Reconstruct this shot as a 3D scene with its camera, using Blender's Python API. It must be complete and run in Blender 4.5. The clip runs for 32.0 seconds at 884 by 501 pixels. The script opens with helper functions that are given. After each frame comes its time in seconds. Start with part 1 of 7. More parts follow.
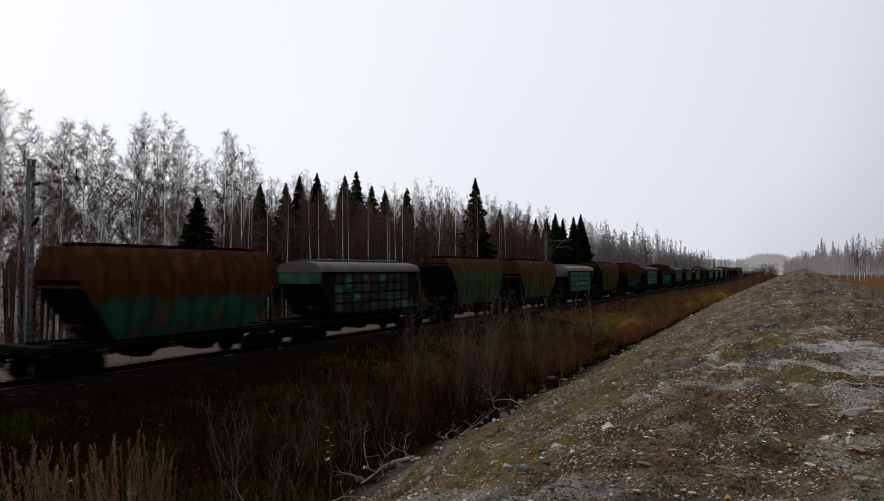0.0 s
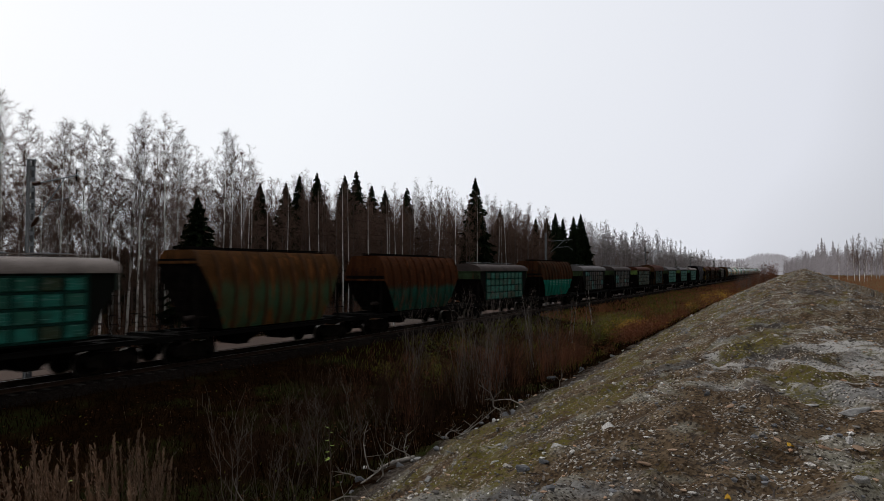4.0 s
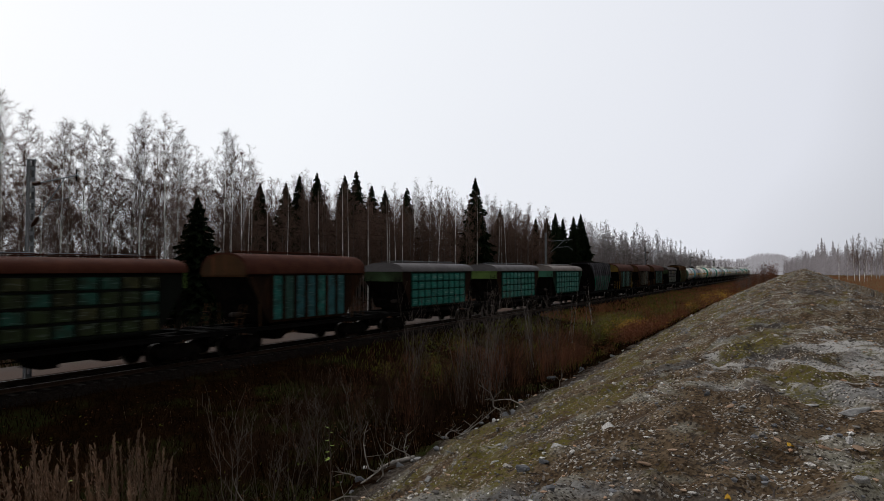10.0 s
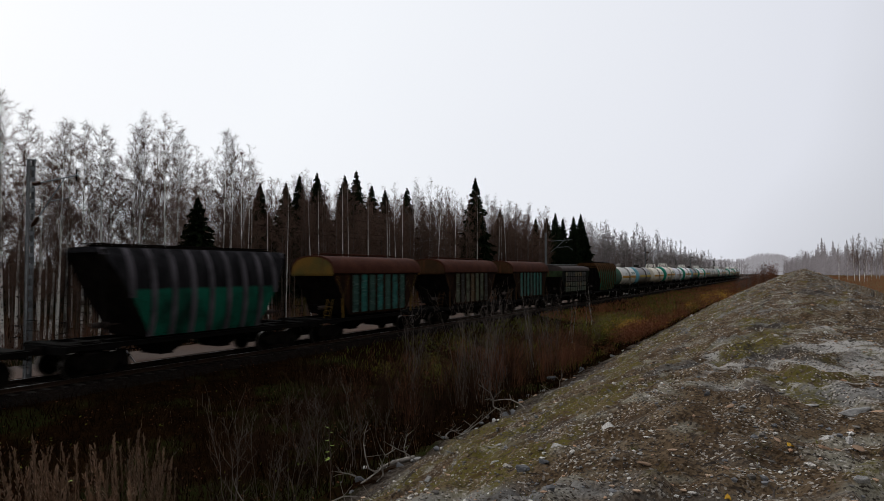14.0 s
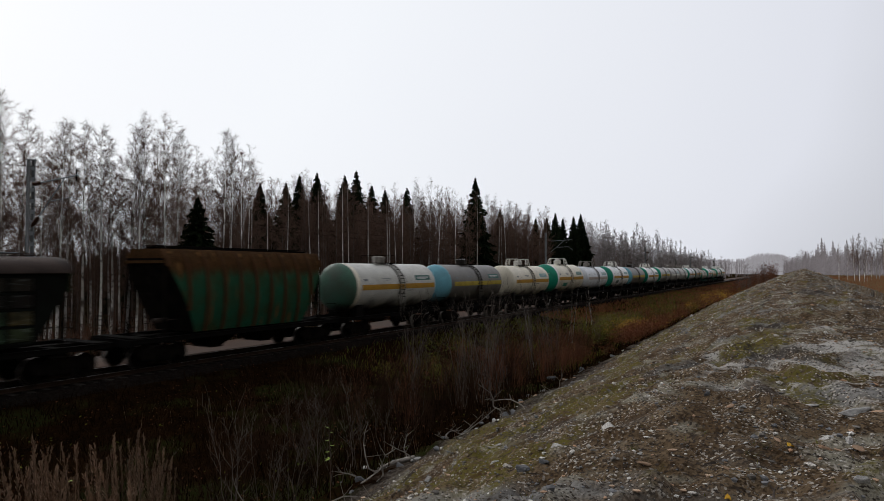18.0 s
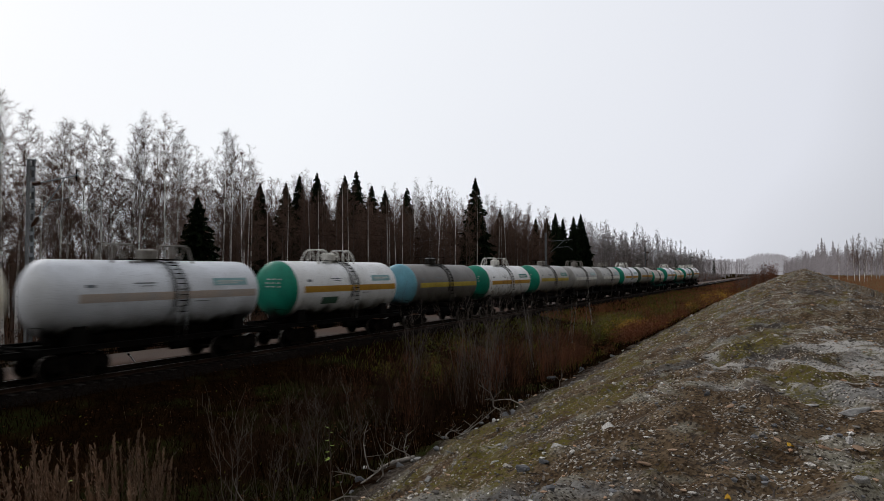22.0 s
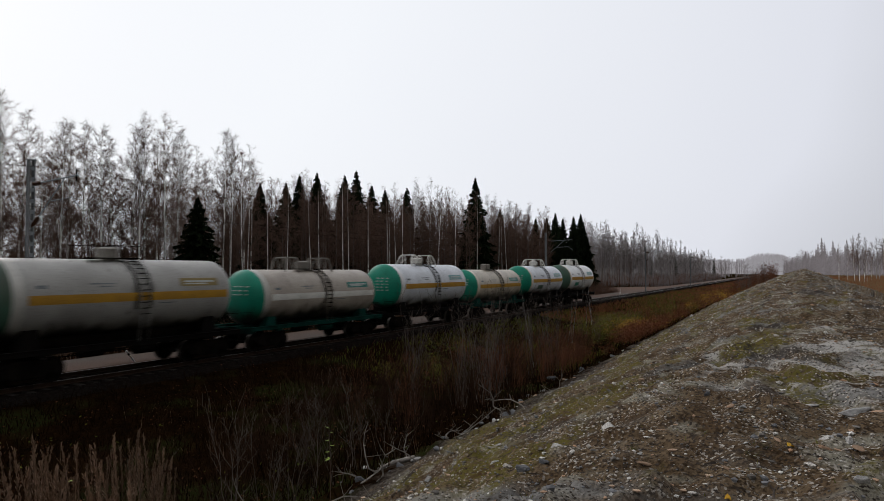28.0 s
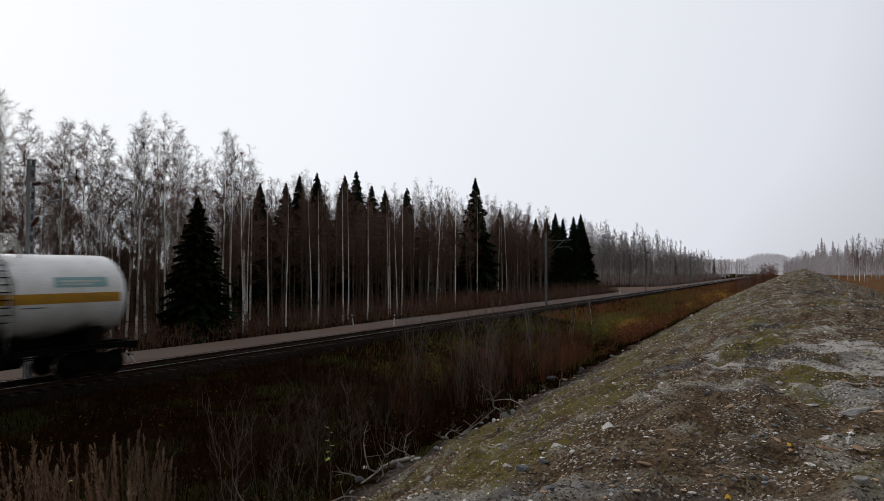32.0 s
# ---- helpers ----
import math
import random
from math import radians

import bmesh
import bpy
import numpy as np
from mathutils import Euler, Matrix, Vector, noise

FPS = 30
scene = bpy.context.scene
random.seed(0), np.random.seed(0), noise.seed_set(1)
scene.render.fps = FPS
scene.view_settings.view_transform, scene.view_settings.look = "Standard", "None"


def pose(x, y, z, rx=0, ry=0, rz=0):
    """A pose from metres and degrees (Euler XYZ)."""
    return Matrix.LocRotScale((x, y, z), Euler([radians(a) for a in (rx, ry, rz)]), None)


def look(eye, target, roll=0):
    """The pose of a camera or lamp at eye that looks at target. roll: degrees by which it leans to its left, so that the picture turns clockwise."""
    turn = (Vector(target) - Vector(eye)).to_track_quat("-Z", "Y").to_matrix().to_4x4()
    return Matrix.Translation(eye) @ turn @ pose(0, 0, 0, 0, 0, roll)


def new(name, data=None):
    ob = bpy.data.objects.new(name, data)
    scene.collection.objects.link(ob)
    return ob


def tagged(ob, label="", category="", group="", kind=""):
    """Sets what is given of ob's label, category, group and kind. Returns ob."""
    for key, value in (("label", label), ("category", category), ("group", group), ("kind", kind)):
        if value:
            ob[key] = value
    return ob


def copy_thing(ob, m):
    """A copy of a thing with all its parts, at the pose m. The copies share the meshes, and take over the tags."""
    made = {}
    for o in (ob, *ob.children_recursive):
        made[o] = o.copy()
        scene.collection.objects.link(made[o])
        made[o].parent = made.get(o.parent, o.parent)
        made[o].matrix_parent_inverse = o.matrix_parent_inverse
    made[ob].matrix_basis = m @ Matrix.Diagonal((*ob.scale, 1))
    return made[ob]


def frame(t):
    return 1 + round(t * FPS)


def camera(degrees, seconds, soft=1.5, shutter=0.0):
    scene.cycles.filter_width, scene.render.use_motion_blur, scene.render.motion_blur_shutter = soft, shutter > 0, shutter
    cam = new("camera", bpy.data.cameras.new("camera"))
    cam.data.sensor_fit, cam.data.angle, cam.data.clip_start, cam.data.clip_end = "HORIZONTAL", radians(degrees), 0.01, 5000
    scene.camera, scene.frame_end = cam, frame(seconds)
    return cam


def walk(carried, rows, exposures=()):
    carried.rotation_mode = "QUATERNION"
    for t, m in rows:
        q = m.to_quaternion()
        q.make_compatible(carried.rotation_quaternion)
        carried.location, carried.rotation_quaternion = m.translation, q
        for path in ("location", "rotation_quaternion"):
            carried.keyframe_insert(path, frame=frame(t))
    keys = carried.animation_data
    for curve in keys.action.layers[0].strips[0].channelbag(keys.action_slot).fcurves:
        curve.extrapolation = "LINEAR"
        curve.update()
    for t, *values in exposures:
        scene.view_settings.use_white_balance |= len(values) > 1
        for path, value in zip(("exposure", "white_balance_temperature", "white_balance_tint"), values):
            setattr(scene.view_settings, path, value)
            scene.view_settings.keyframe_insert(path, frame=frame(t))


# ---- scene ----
# World: +x runs along the railway away from the viewpoint, +y towards the railway, z = 0 is the top of the rails.
SECONDS = 32.0
TRACK_Y = 24.75
SPEED = 16.35
cam = camera(69.3, SECONDS, soft=0.85, shutter=0.5)
EYE = pose(0, 0, 4.1, 91.716, 0, -60.74)
walk(cam, [(0.0, EYE), (SECONDS, EYE)])

# ---- light: overcast late autumn sky, brighter towards the left ----
SUN_ELEVATION, SUN_TURN = radians(28), radians(78)
world = bpy.data.worlds.new("overcast_sky")
scene.world = world
world.use_nodes = True
wn, wl = world.node_tree.nodes, world.node_tree.links
wn.clear()
w_out = wn.new("ShaderNodeOutputWorld")
w_back = wn.new("ShaderNodeBackground")
w_sky = wn.new("ShaderNodeTexSky")
w_sky.sky_type, w_sky.sun_disc = "NISHITA", False
w_sky.sun_elevation, w_sky.sun_rotation = SUN_ELEVATION, radians(90) - SUN_TURN
w_sky.dust_density = 4.0
w_dim = wn.new("ShaderNodeVectorMath")
w_dim.operation = "SCALE"
w_dim.inputs["Scale"].default_value = 0.10
w_co = wn.new("ShaderNodeTexCoord")
w_dot = wn.new("ShaderNodeVectorMath")
w_dot.operation = "DOT_PRODUCT"
w_dot.inputs[1].default_value = (0.38, 0.90, 0.55)
w_ramp = wn.new("ShaderNodeValToRGB")
w_ramp.color_ramp.elements[0].position = 0.0
w_ramp.color_ramp.elements[0].color = (0.05, 0.048, 0.046, 1)
w_ramp.color_ramp.elements[1].position = 1.0
w_ramp.color_ramp.elements[1].color = (0.915, 0.94, 0.985, 1)
w_mid = w_ramp.color_ramp.elements.new(0.755)
w_mid.color = (0.75, 0.77, 0.84, 1)
w_haze = w_ramp.color_ramp.elements.new(0.66)
w_haze.color = (0.55, 0.565, 0.615, 1)
w_low = w_ramp.color_ramp.elements.new(0.46)
w_low.color = (0.53, 0.53, 0.54, 1)
w_back_up = w_ramp.color_ramp.elements.new(0.16)
w_back_up.color = (0.16, 0.157, 0.153, 1)
w_back_high = w_ramp.color_ramp.elements.new(0.32)
w_back_high.color = (0.38, 0.377, 0.375, 1)
w_half = wn.new("ShaderNodeMath")
w_half.operation = "MULTIPLY_ADD"
w_half.inputs[1].default_value, w_half.inputs[2].default_value = 0.5, 0.46
w_cloud = wn.new("ShaderNodeTexNoise")
w_cloud.inputs["Scale"].default_value = 1.6
w_cloud.inputs["Detail"].default_value = 3.0
w_add = wn.new("ShaderNodeMath")
w_add.operation = "MULTIPLY_ADD"
w_add.inputs[1].default_value = 0.16
w_mix = wn.new("ShaderNodeMixRGB")
w_mix.inputs["Fac"].default_value = 0.97
wl.new(w_co.outputs["Generated"], w_dot.inputs[0])
wl.new(w_co.outputs["Generated"], w_cloud.inputs["Vector"])
wl.new(w_cloud.outputs["Fac"], w_add.inputs[0])
wl.new(w_dot.outputs["Value"], w_add.inputs[2])
wl.new(w_add.outputs["Value"], w_half.inputs[0])
wl.new(w_half.outputs["Value"], w_ramp.inputs["Fac"])
wl.new(w_sky.outputs["Color"], w_dim.inputs[0])
wl.new(w_dim.outputs["Vector"], w_mix.inputs["Color1"])
wl.new(w_ramp.outputs["Color"], w_mix.inputs["Color2"])
wl.new(w_mix.outputs["Color"], w_back.inputs["Color"])
w_back.inputs["Strength"].default_value = 1.0
wl.new(w_back.outputs["Background"], w_out.inputs["Surface"])

sun_data = bpy.data.lights.new("sun", "SUN")
sun_data.energy, sun_data.angle, sun_data.color = 1.1, radians(35), (1.0, 0.97, 0.93)
sun = new("sun", sun_data)
sun_way = Vector((math.cos(SUN_TURN) * math.cos(SUN_ELEVATION), math.sin(SUN_TURN) * math.cos(SUN_ELEVATION), math.sin(SUN_ELEVATION)))
sun.matrix_world = look(sun_way * 60, (0, 0, 0))


# ---- materials ----
def nodes_of(name):
    m = bpy.data.materials.new(name)
    m.use_nodes = True
    n, l = m.node_tree.nodes, m.node_tree.links
    return m, n, l, n["Principled BSDF"]


def mixed(n, l, fac, a, b):
    """A colour mix; fac, a and b are sockets or values."""
    k = n.new("ShaderNodeMixRGB")
    for key, v in (("Fac", fac), ("Color1", a), ("Color2", b)):
        if isinstance(v, bpy.types.NodeSocket):
            l.new(v, k.inputs[key])
        else:
            k.inputs[key].default_value = (*v, 1) if isinstance(v, tuple) else v
    return k.outputs["Color"]


def stepped(n, l, value, low, high):
    k = n.new("ShaderNodeMapRange")
    k.interpolation_type = "SMOOTHSTEP"
    k.inputs["From Min"].default_value, k.inputs["From Max"].default_value = low, high
    l.new(value, k.inputs["Value"])
    return k.outputs["Result"]


def noisy(n, l, co, scale, detail=4.0, stretch=None):
    if stretch:
        k = n.new("ShaderNodeMapping")
        k.inputs["Scale"].default_value = stretch
        l.new(co, k.inputs["Vector"])
        co = k.outputs["Vector"]
    t = n.new("ShaderNodeTexNoise")
    t.inputs["Scale"].default_value, t.inputs["Detail"].default_value = scale, detail
    l.new(co, t.inputs["Vector"])
    return t.outputs["Fac"]


def bumped(n, l, bsdf, height, strength, distance=0.02):
    k = n.new("ShaderNodeBump")
    k.inputs["Strength"].default_value, k.inputs["Distance"].default_value = strength, distance
    l.new(height, k.inputs["Height"])
    l.new(k.outputs["Normal"], bsdf.inputs["Normal"])


def moved_co(n, l):
    """Object coordinates, shifted by a random amount for each object."""
    co = n.new("ShaderNodeTexCoord").outputs["Object"]
    info = n.new("ShaderNodeObjectInfo").outputs["Random"]
    k = n.new("ShaderNodeVectorMath")
    k.operation = "MULTIPLY_ADD"
    k.inputs[1].default_value = (1, 1, 1)
    s = n.new("ShaderNodeMath")
    s.operation = "MULTIPLY"
    s.inputs[1].default_value = 37.0
    l.new(info, s.inputs[0])
    l.new(co, k.inputs[0])
    l.new(s.outputs["Value"], k.inputs[2])
    return k.outputs["Vector"], info, co


def surf(name, a, b, scale=2.0, fine=30.0, rough=0.85, metal=0.0, bump=0.3, vary=0.0, stretch=None, dist=0.02, gloss=0.08):
    """A surface of two colours, mottled at two scales."""
    m, n, l, bsdf = nodes_of(name)
    co, info, _ = moved_co(n, l)
    big = stepped(n, l, noisy(n, l, co, scale, 4, stretch), 0.35, 0.68)
    small = noisy(n, l, co, fine, 5, stretch)
    col = mixed(n, l, big, a, b)
    dark = mixed(n, l, 0.55, col, tuple(v * 0.35 for v in a))
    col = mixed(n, l, stepped(n, l, small, 0.45, 0.7), col, dark)
    if vary:
        k = n.new("ShaderNodeHueSaturation")
        r = n.new("ShaderNodeMapRange")
        r.inputs["To Min"].default_value, r.inputs["To Max"].default_value = 1 - vary, 1 + vary
        l.new(info, r.inputs["Value"])
        l.new(r.outputs["Result"], k.inputs["Value"])
        l.new(col, k.inputs["Color"])
        col = k.outputs["Color"]
    l.new(col, bsdf.inputs["Base Color"])
    bsdf.inputs["Roughness"].default_value, bsdf.inputs["Metallic"].default_value = rough, metal
    bsdf.inputs["Specular IOR Level"].default_value = gloss
    if bump:
        bumped(n, l, bsdf, small, bump, dist)
    return m


def old_paint(name, paint, dirt, rust=(0.11, 0.045, 0.022), worn=0.5, top=None, split=3.2, soft=0.5, rough=0.8, gloss=0.02, ragged=2.2, belly_shade=None):
    """Weathered wagon paint: grime, rust runs down the sheet, and, with top, another colour that has taken over above a ragged line."""
    m, n, l, bsdf = nodes_of(name)
    co, info, raw = moved_co(n, l)
    runs = noisy(n, l, co, 1.0, 5, (3.2, 3.2, 0.28))
    grime = noisy(n, l, co, 0.9, 5)
    fine = noisy(n, l, co, 26, 5)
    col = mixed(n, l, stepped(n, l, grime, 0.3, 0.75), paint, dirt)
    if top:
        k = n.new("ShaderNodeSeparateXYZ")
        l.new(raw, k.inputs[0])
        s = n.new("ShaderNodeMath")
        s.operation = "MULTIPLY_ADD"
        s.inputs[1].default_value = ragged
        l.new(runs, s.inputs[0])
        l.new(k.outputs["Z"], s.inputs[2])
        upper = mixed(n, l, stepped(n, l, fine, 0.35, 0.7), top, tuple(v * 0.55 for v in top))
        upper = mixed(n, l, stepped(n, l, runs, 0.42, 0.62), upper, tuple(v * 0.38 for v in top))
        col = mixed(n, l, stepped(n, l, s.outputs["Value"], split + ragged / 2 - soft, split + ragged / 2 + soft), col, upper)
    low = 0.72 - 0.34 * worn
    col = mixed(n, l, stepped(n, l, runs, low, low + 0.16), col, rust)
    col = mixed(n, l, stepped(n, l, fine, 0.52, 0.75), col, tuple(v * 0.5 for v in dirt))
    if belly_shade:
        # the belly's shade, with some oil and brake dust, put into the paint in uneven tongues, and spills down the
        # side by the dome
        axes = n.new("ShaderNodeSeparateXYZ")
        l.new(raw, axes.inputs[0])
        tongue = n.new("ShaderNodeMath")
        tongue.operation = "MULTIPLY_ADD"
        tongue.inputs[1].default_value = -1.5
        l.new(noisy(n, l, co, 1.0, 6, (1.1, 1.1, 0.5)), tongue.inputs[0])
        l.new(axes.outputs["Z"], tongue.inputs[2])
        col = mixed(n, l, stepped(n, l, tongue.outputs["Value"], belly_shade - 0.2, belly_shade - 1.0), col, (0.022, 0.019, 0.016))
        near_dome = n.new("ShaderNodeMath")
        near_dome.operation = "COMPARE"
        near_dome.inputs[1].default_value, near_dome.inputs[2].default_value = 0.3, 0.55
        l.new(axes.outputs["X"], near_dome.inputs[0])
        spill = n.new("ShaderNodeMath")
        spill.operation = "MULTIPLY"
        l.new(near_dome.outputs["Value"], spill.inputs[0])
        l.new(stepped(n, l, noisy(n, l, co, 1.6, 5, (2.5, 2.5, 0.3)), 0.40, 0.70), spill.inputs[1])
        col = mixed(n, l, spill.outputs["Value"], col, tuple(v * 0.45 for v in dirt))
    l.new(col, bsdf.inputs["Base Color"])
    bsdf.inputs["Roughness"].default_value = rough
    bsdf.inputs["Specular IOR Level"].default_value = gloss
    bumped(n, l, bsdf, fine, 0.15, 0.01)
    return m


def bark_white():
    m, n, l, bsdf = nodes_of("birch_bark")
    co, info, raw = moved_co(n, l)
    bands = noisy(n, l, co, 1.0, 4, (6, 6, 9))
    patch = noisy(n, l, co, 0.7, 3)
    col = mixed(n, l, stepped(n, l, bands, 0.55, 0.66), (0.82, 0.80, 0.76), (0.06, 0.05, 0.045))
    col = mixed(n, l, stepped(n, l, patch, 0.50, 0.70), col, (0.15, 0.13, 0.11))
    l.new(col, bsdf.inputs["Base Color"])
    bsdf.inputs["Roughness"].default_value = 0.85
    bsdf.inputs["Specular IOR Level"].default_value = 0.1
    bumped(n, l, bsdf, bands, 0.4, 0.02)
    return m


def panel_paint(name, choices, dirt):
    """Side panels: each takes one of the colours, at random, under grime and scratched lettering ghosts."""
    m, n, l, bsdf = nodes_of(name)
    co, info, raw = moved_co(n, l)
    ramp = n.new("ShaderNodeValToRGB")
    ramp.color_ramp.interpolation = "CONSTANT"
    for i, (at, c) in enumerate(choices):
        e = ramp.color_ramp.elements[i] if i < 2 else ramp.color_ramp.elements.new(at)
        e.position, e.color = at, (*c, 1)
    l.new(info, ramp.inputs["Fac"])
    grime = noisy(n, l, co, 2.2, 5)
    scuff = noisy(n, l, co, 2.0, 4, (1.0, 1.0, 9.0))
    fine = noisy(n, l, co, 30, 4)
    col = mixed(n, l, stepped(n, l, grime, 0.35, 0.75), ramp.outputs["Color"], dirt)
    pale = mixed(n, l, 0.16, ramp.outputs["Color"], (0.35, 0.42, 0.40))
    col = mixed(n, l, stepped(n, l, scuff, 0.57, 0.66), col, pale)
    l.new(col, bsdf.inputs["Base Color"])
    bsdf.inputs["Roughness"].default_value = 0.5
    bsdf.inputs["Specular IOR Level"].default_value = 0.1
    bumped(n, l, bsdf, fine, 0.15, 0.01)
    return m


def ground_material():
    """Stony spoil on the ridge, moss on its flank, dark rank grass in the ditch, ballast dust by the line, brown field beyond."""
    m, n, l, bsdf = nodes_of("ground")
    geo = n.new("ShaderNodeNewGeometry").outputs["Position"]
    sep = n.new("ShaderNodeSeparateXYZ")
    l.new(geo, sep.inputs[0])
    wide = noisy(n, l, geo, 0.35, 5)
    mid = noisy(n, l, geo, 1.6, 6)
    fine = noisy(n, l, geo, 14, 6)
    grit = n.new("ShaderNodeTexVoronoi")
    grit.inputs["Scale"].default_value = 44.0
    l.new(geo, grit.inputs["Vector"])
    # spoil
    pebbles = noisy(n, l, geo, 21.0, 9)
    spoil = mixed(n, l, stepped(n, l, mid, 0.35, 0.65), (0.098, 0.064, 0.037), (0.185, 0.135, 0.086))
    spoil = mixed(n, l, stepped(n, l, pebbles, 0.46, 0.66), spoil, (0.042, 0.028, 0.018))
    slate = noisy(n, l, geo, 1.5, 10, (0.9, 0.7, 2.4))
    spoil = mixed(n, l, stepped(n, l, slate, 0.53, 0.66), spoil, (0.25, 0.23, 0.18))
    # bleached, layered silt that lies open on the crown
    spot = n.new("ShaderNodeVectorMath")
    spot.operation = "DISTANCE"
    l.new(geo, spot.inputs[0])
    spot.inputs[1].default_value = (13.6, -1.7, 2.6)
    silt = n.new("ShaderNodeMath")
    silt.operation = "MULTIPLY_ADD"
    silt.inputs[1].default_value = -0.045
    l.new(spot.outputs["Value"], silt.inputs[0])
    l.new(noisy(n, l, geo, 0.9, 9, (2.2, 0.55, 2.0)), silt.inputs[2])
    spoil = mixed(n, l, stepped(n, l, silt.outputs["Value"], 0.37, 0.47), spoil, (0.42, 0.40, 0.37))
    crack = noisy(n, l, geo, 5.0, 8, (1.8, 0.7, 2.0))
    spoil = mixed(n, l, stepped(n, l, crack, 0.60, 0.70), spoil, (0.032, 0.025, 0.020))
    bands = noisy(n, l, geo, 0.55, 6, (0.45, 1.5, 1.0))
    spoil = mixed(n, l, stepped(n, l, bands, 0.54, 0.66), spoil, mixed(n, l, stepped(n, l, fine, 0.4, 0.6), (0.045, 0.037, 0.032), (0.085, 0.074, 0.066)))
    shale = noisy(n, l, geo, 0.42, 7, (1.6, 0.5, 1.0))
    spoil = mixed(n, l, stepped(n, l, shale, 0.55, 0.66), spoil, mixed(n, l, stepped(n, l, slate, 0.42, 0.6), (0.115, 0.108, 0.100), (0.23, 0.222, 0.208)))
    grit_col = n.new("ShaderNodeSeparateColor")
    l.new(grit.outputs["Color"], grit_col.inputs["Color"])
    strewn = n.new("ShaderNodeMath")
    strewn.operation = "MULTIPLY"
    l.new(stepped(n, l, grit_col.outputs["Red"], 0.80, 0.92), strewn.inputs[0])
    l.new(stepped(n, l, noisy(n, l, geo, 1.3, 5), 0.40, 0.58), strewn.inputs[1])
    spoil = mixed(n, l, strewn.outputs["Value"], spoil, (0.46, 0.42, 0.37))
    spoil = mixed(n, l, stepped(n, l, grit_col.outputs["Green"], 0.80, 0.95), spoil, (0.055, 0.044, 0.036))
    mud = noisy(n, l, geo, 0.8, 5, (0.6, 1.3, 1))
    spoil = mixed(n, l, stepped(n, l, mud, 0.60, 0.74), spoil, (0.070, 0.040, 0.022))
    moss = noisy(n, l, geo, 0.7, 6, (0.45, 1.2, 1.0))
    moss_fac = n.new("ShaderNodeMath")
    moss_fac.operation = "MULTIPLY"
    toe = n.new("ShaderNodeMath")
    toe.operation = "MULTIPLY_ADD"
    toe.inputs[1].default_value = 0.016
    l.new(sep.outputs["Y"], toe.inputs[0])
    l.new(moss, toe.inputs[2])
    l.new(stepped(n, l, toe.outputs["Value"], 0.52, 0.63), moss_fac.inputs[0])
    l.new(stepped(n, l, fine, 0.38, 0.60), moss_fac.inputs[1])
    spoil = mixed(n, l, moss_fac.outputs["Value"], spoil, (0.125, 0.105, 0.028))
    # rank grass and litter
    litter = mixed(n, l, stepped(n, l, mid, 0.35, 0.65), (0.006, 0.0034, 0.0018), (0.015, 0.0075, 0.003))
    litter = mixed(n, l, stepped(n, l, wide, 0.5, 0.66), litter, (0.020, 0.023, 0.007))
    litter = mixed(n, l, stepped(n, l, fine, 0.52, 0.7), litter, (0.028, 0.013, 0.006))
    # edge of the spoil: a ragged line at the foot of the ridge
    edge = n.new("ShaderNodeMath")
    edge.operation = "MULTIPLY_ADD"
    edge.inputs[1].default_value = -3.4
    l.new(mid, edge.inputs[0])
    away = n.new("ShaderNodeMath")
    away.operation = "MULTIPLY_ADD"
    away.inputs[1].default_value = -0.016
    l.new(sep.outputs["X"], away.inputs[0])
    l.new(sep.outputs["Y"], away.inputs[2])
    l.new(away.outputs["Value"], edge.inputs[2])
    spoil = mixed(n, l, stepped(n, l, edge.outputs["Value"], 3.9, 5.1), spoil, mixed(n, l, stepped(n, l, fine, 0.42, 0.6), (0.040, 0.031, 0.025), (0.10, 0.085, 0.072)))
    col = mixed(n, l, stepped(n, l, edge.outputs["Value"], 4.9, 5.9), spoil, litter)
    # the field to the other side of the ridge
    field = mixed(n, l, stepped(n, l, wide, 0.4, 0.6), (0.13, 0.075, 0.040), (0.15, 0.11, 0.055))
    edge2 = n.new("ShaderNodeMath")
    edge2.operation = "MULTIPLY_ADD"
    edge2.inputs[1].default_value = 1.6
    l.new(mid, edge2.inputs[0])
    l.new(sep.outputs["Y"], edge2.inputs[2])
    col = mixed(n, l, stepped(n, l, edge2.outputs["Value"], -5.6, -5.0), field, col)
    l.new(col, bsdf.inputs["Base Color"])
    bsdf.inputs["Roughness"].default_value = 0.95
    bsdf.inputs["Specular IOR Level"].default_value = 0.0
    add = n.new("ShaderNodeMath")
    add.operation = "ADD"
    l.new(noisy(n, l, geo, 38, 6), add.inputs[0])
    l.new(pebbles, add.inputs[1])
    bumped(n, l, bsdf, add.outputs["Value"], 1.0, 0.06)
    return m


GROUND = ground_material()
ROAD = surf("gravel_road", (0.135, 0.082, 0.060), (0.120, 0.105, 0.094), 0.07, 24, 0.9, 0, 0.3)
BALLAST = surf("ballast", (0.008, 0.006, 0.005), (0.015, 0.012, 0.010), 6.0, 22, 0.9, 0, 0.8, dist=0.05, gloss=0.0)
SLEEPER = surf("concrete_sleeper", (0.036, 0.032, 0.029), (0.019, 0.016, 0.014), 2.0, 30, 0.9, vary=0.25, gloss=0.0)
RAIL = surf("rail_steel", (0.045, 0.028, 0.020), (0.03, 0.022, 0.018), 3.0, 40, 0.6, 0.5, 0.1, gloss=0.0)
RAIL_TOP = surf("rail_head", (0.42, 0.42, 0.43), (0.34, 0.34, 0.35), 3.0, 40, 0.28, 1.0, 0.0)
BIRCH_BARK = bark_white()
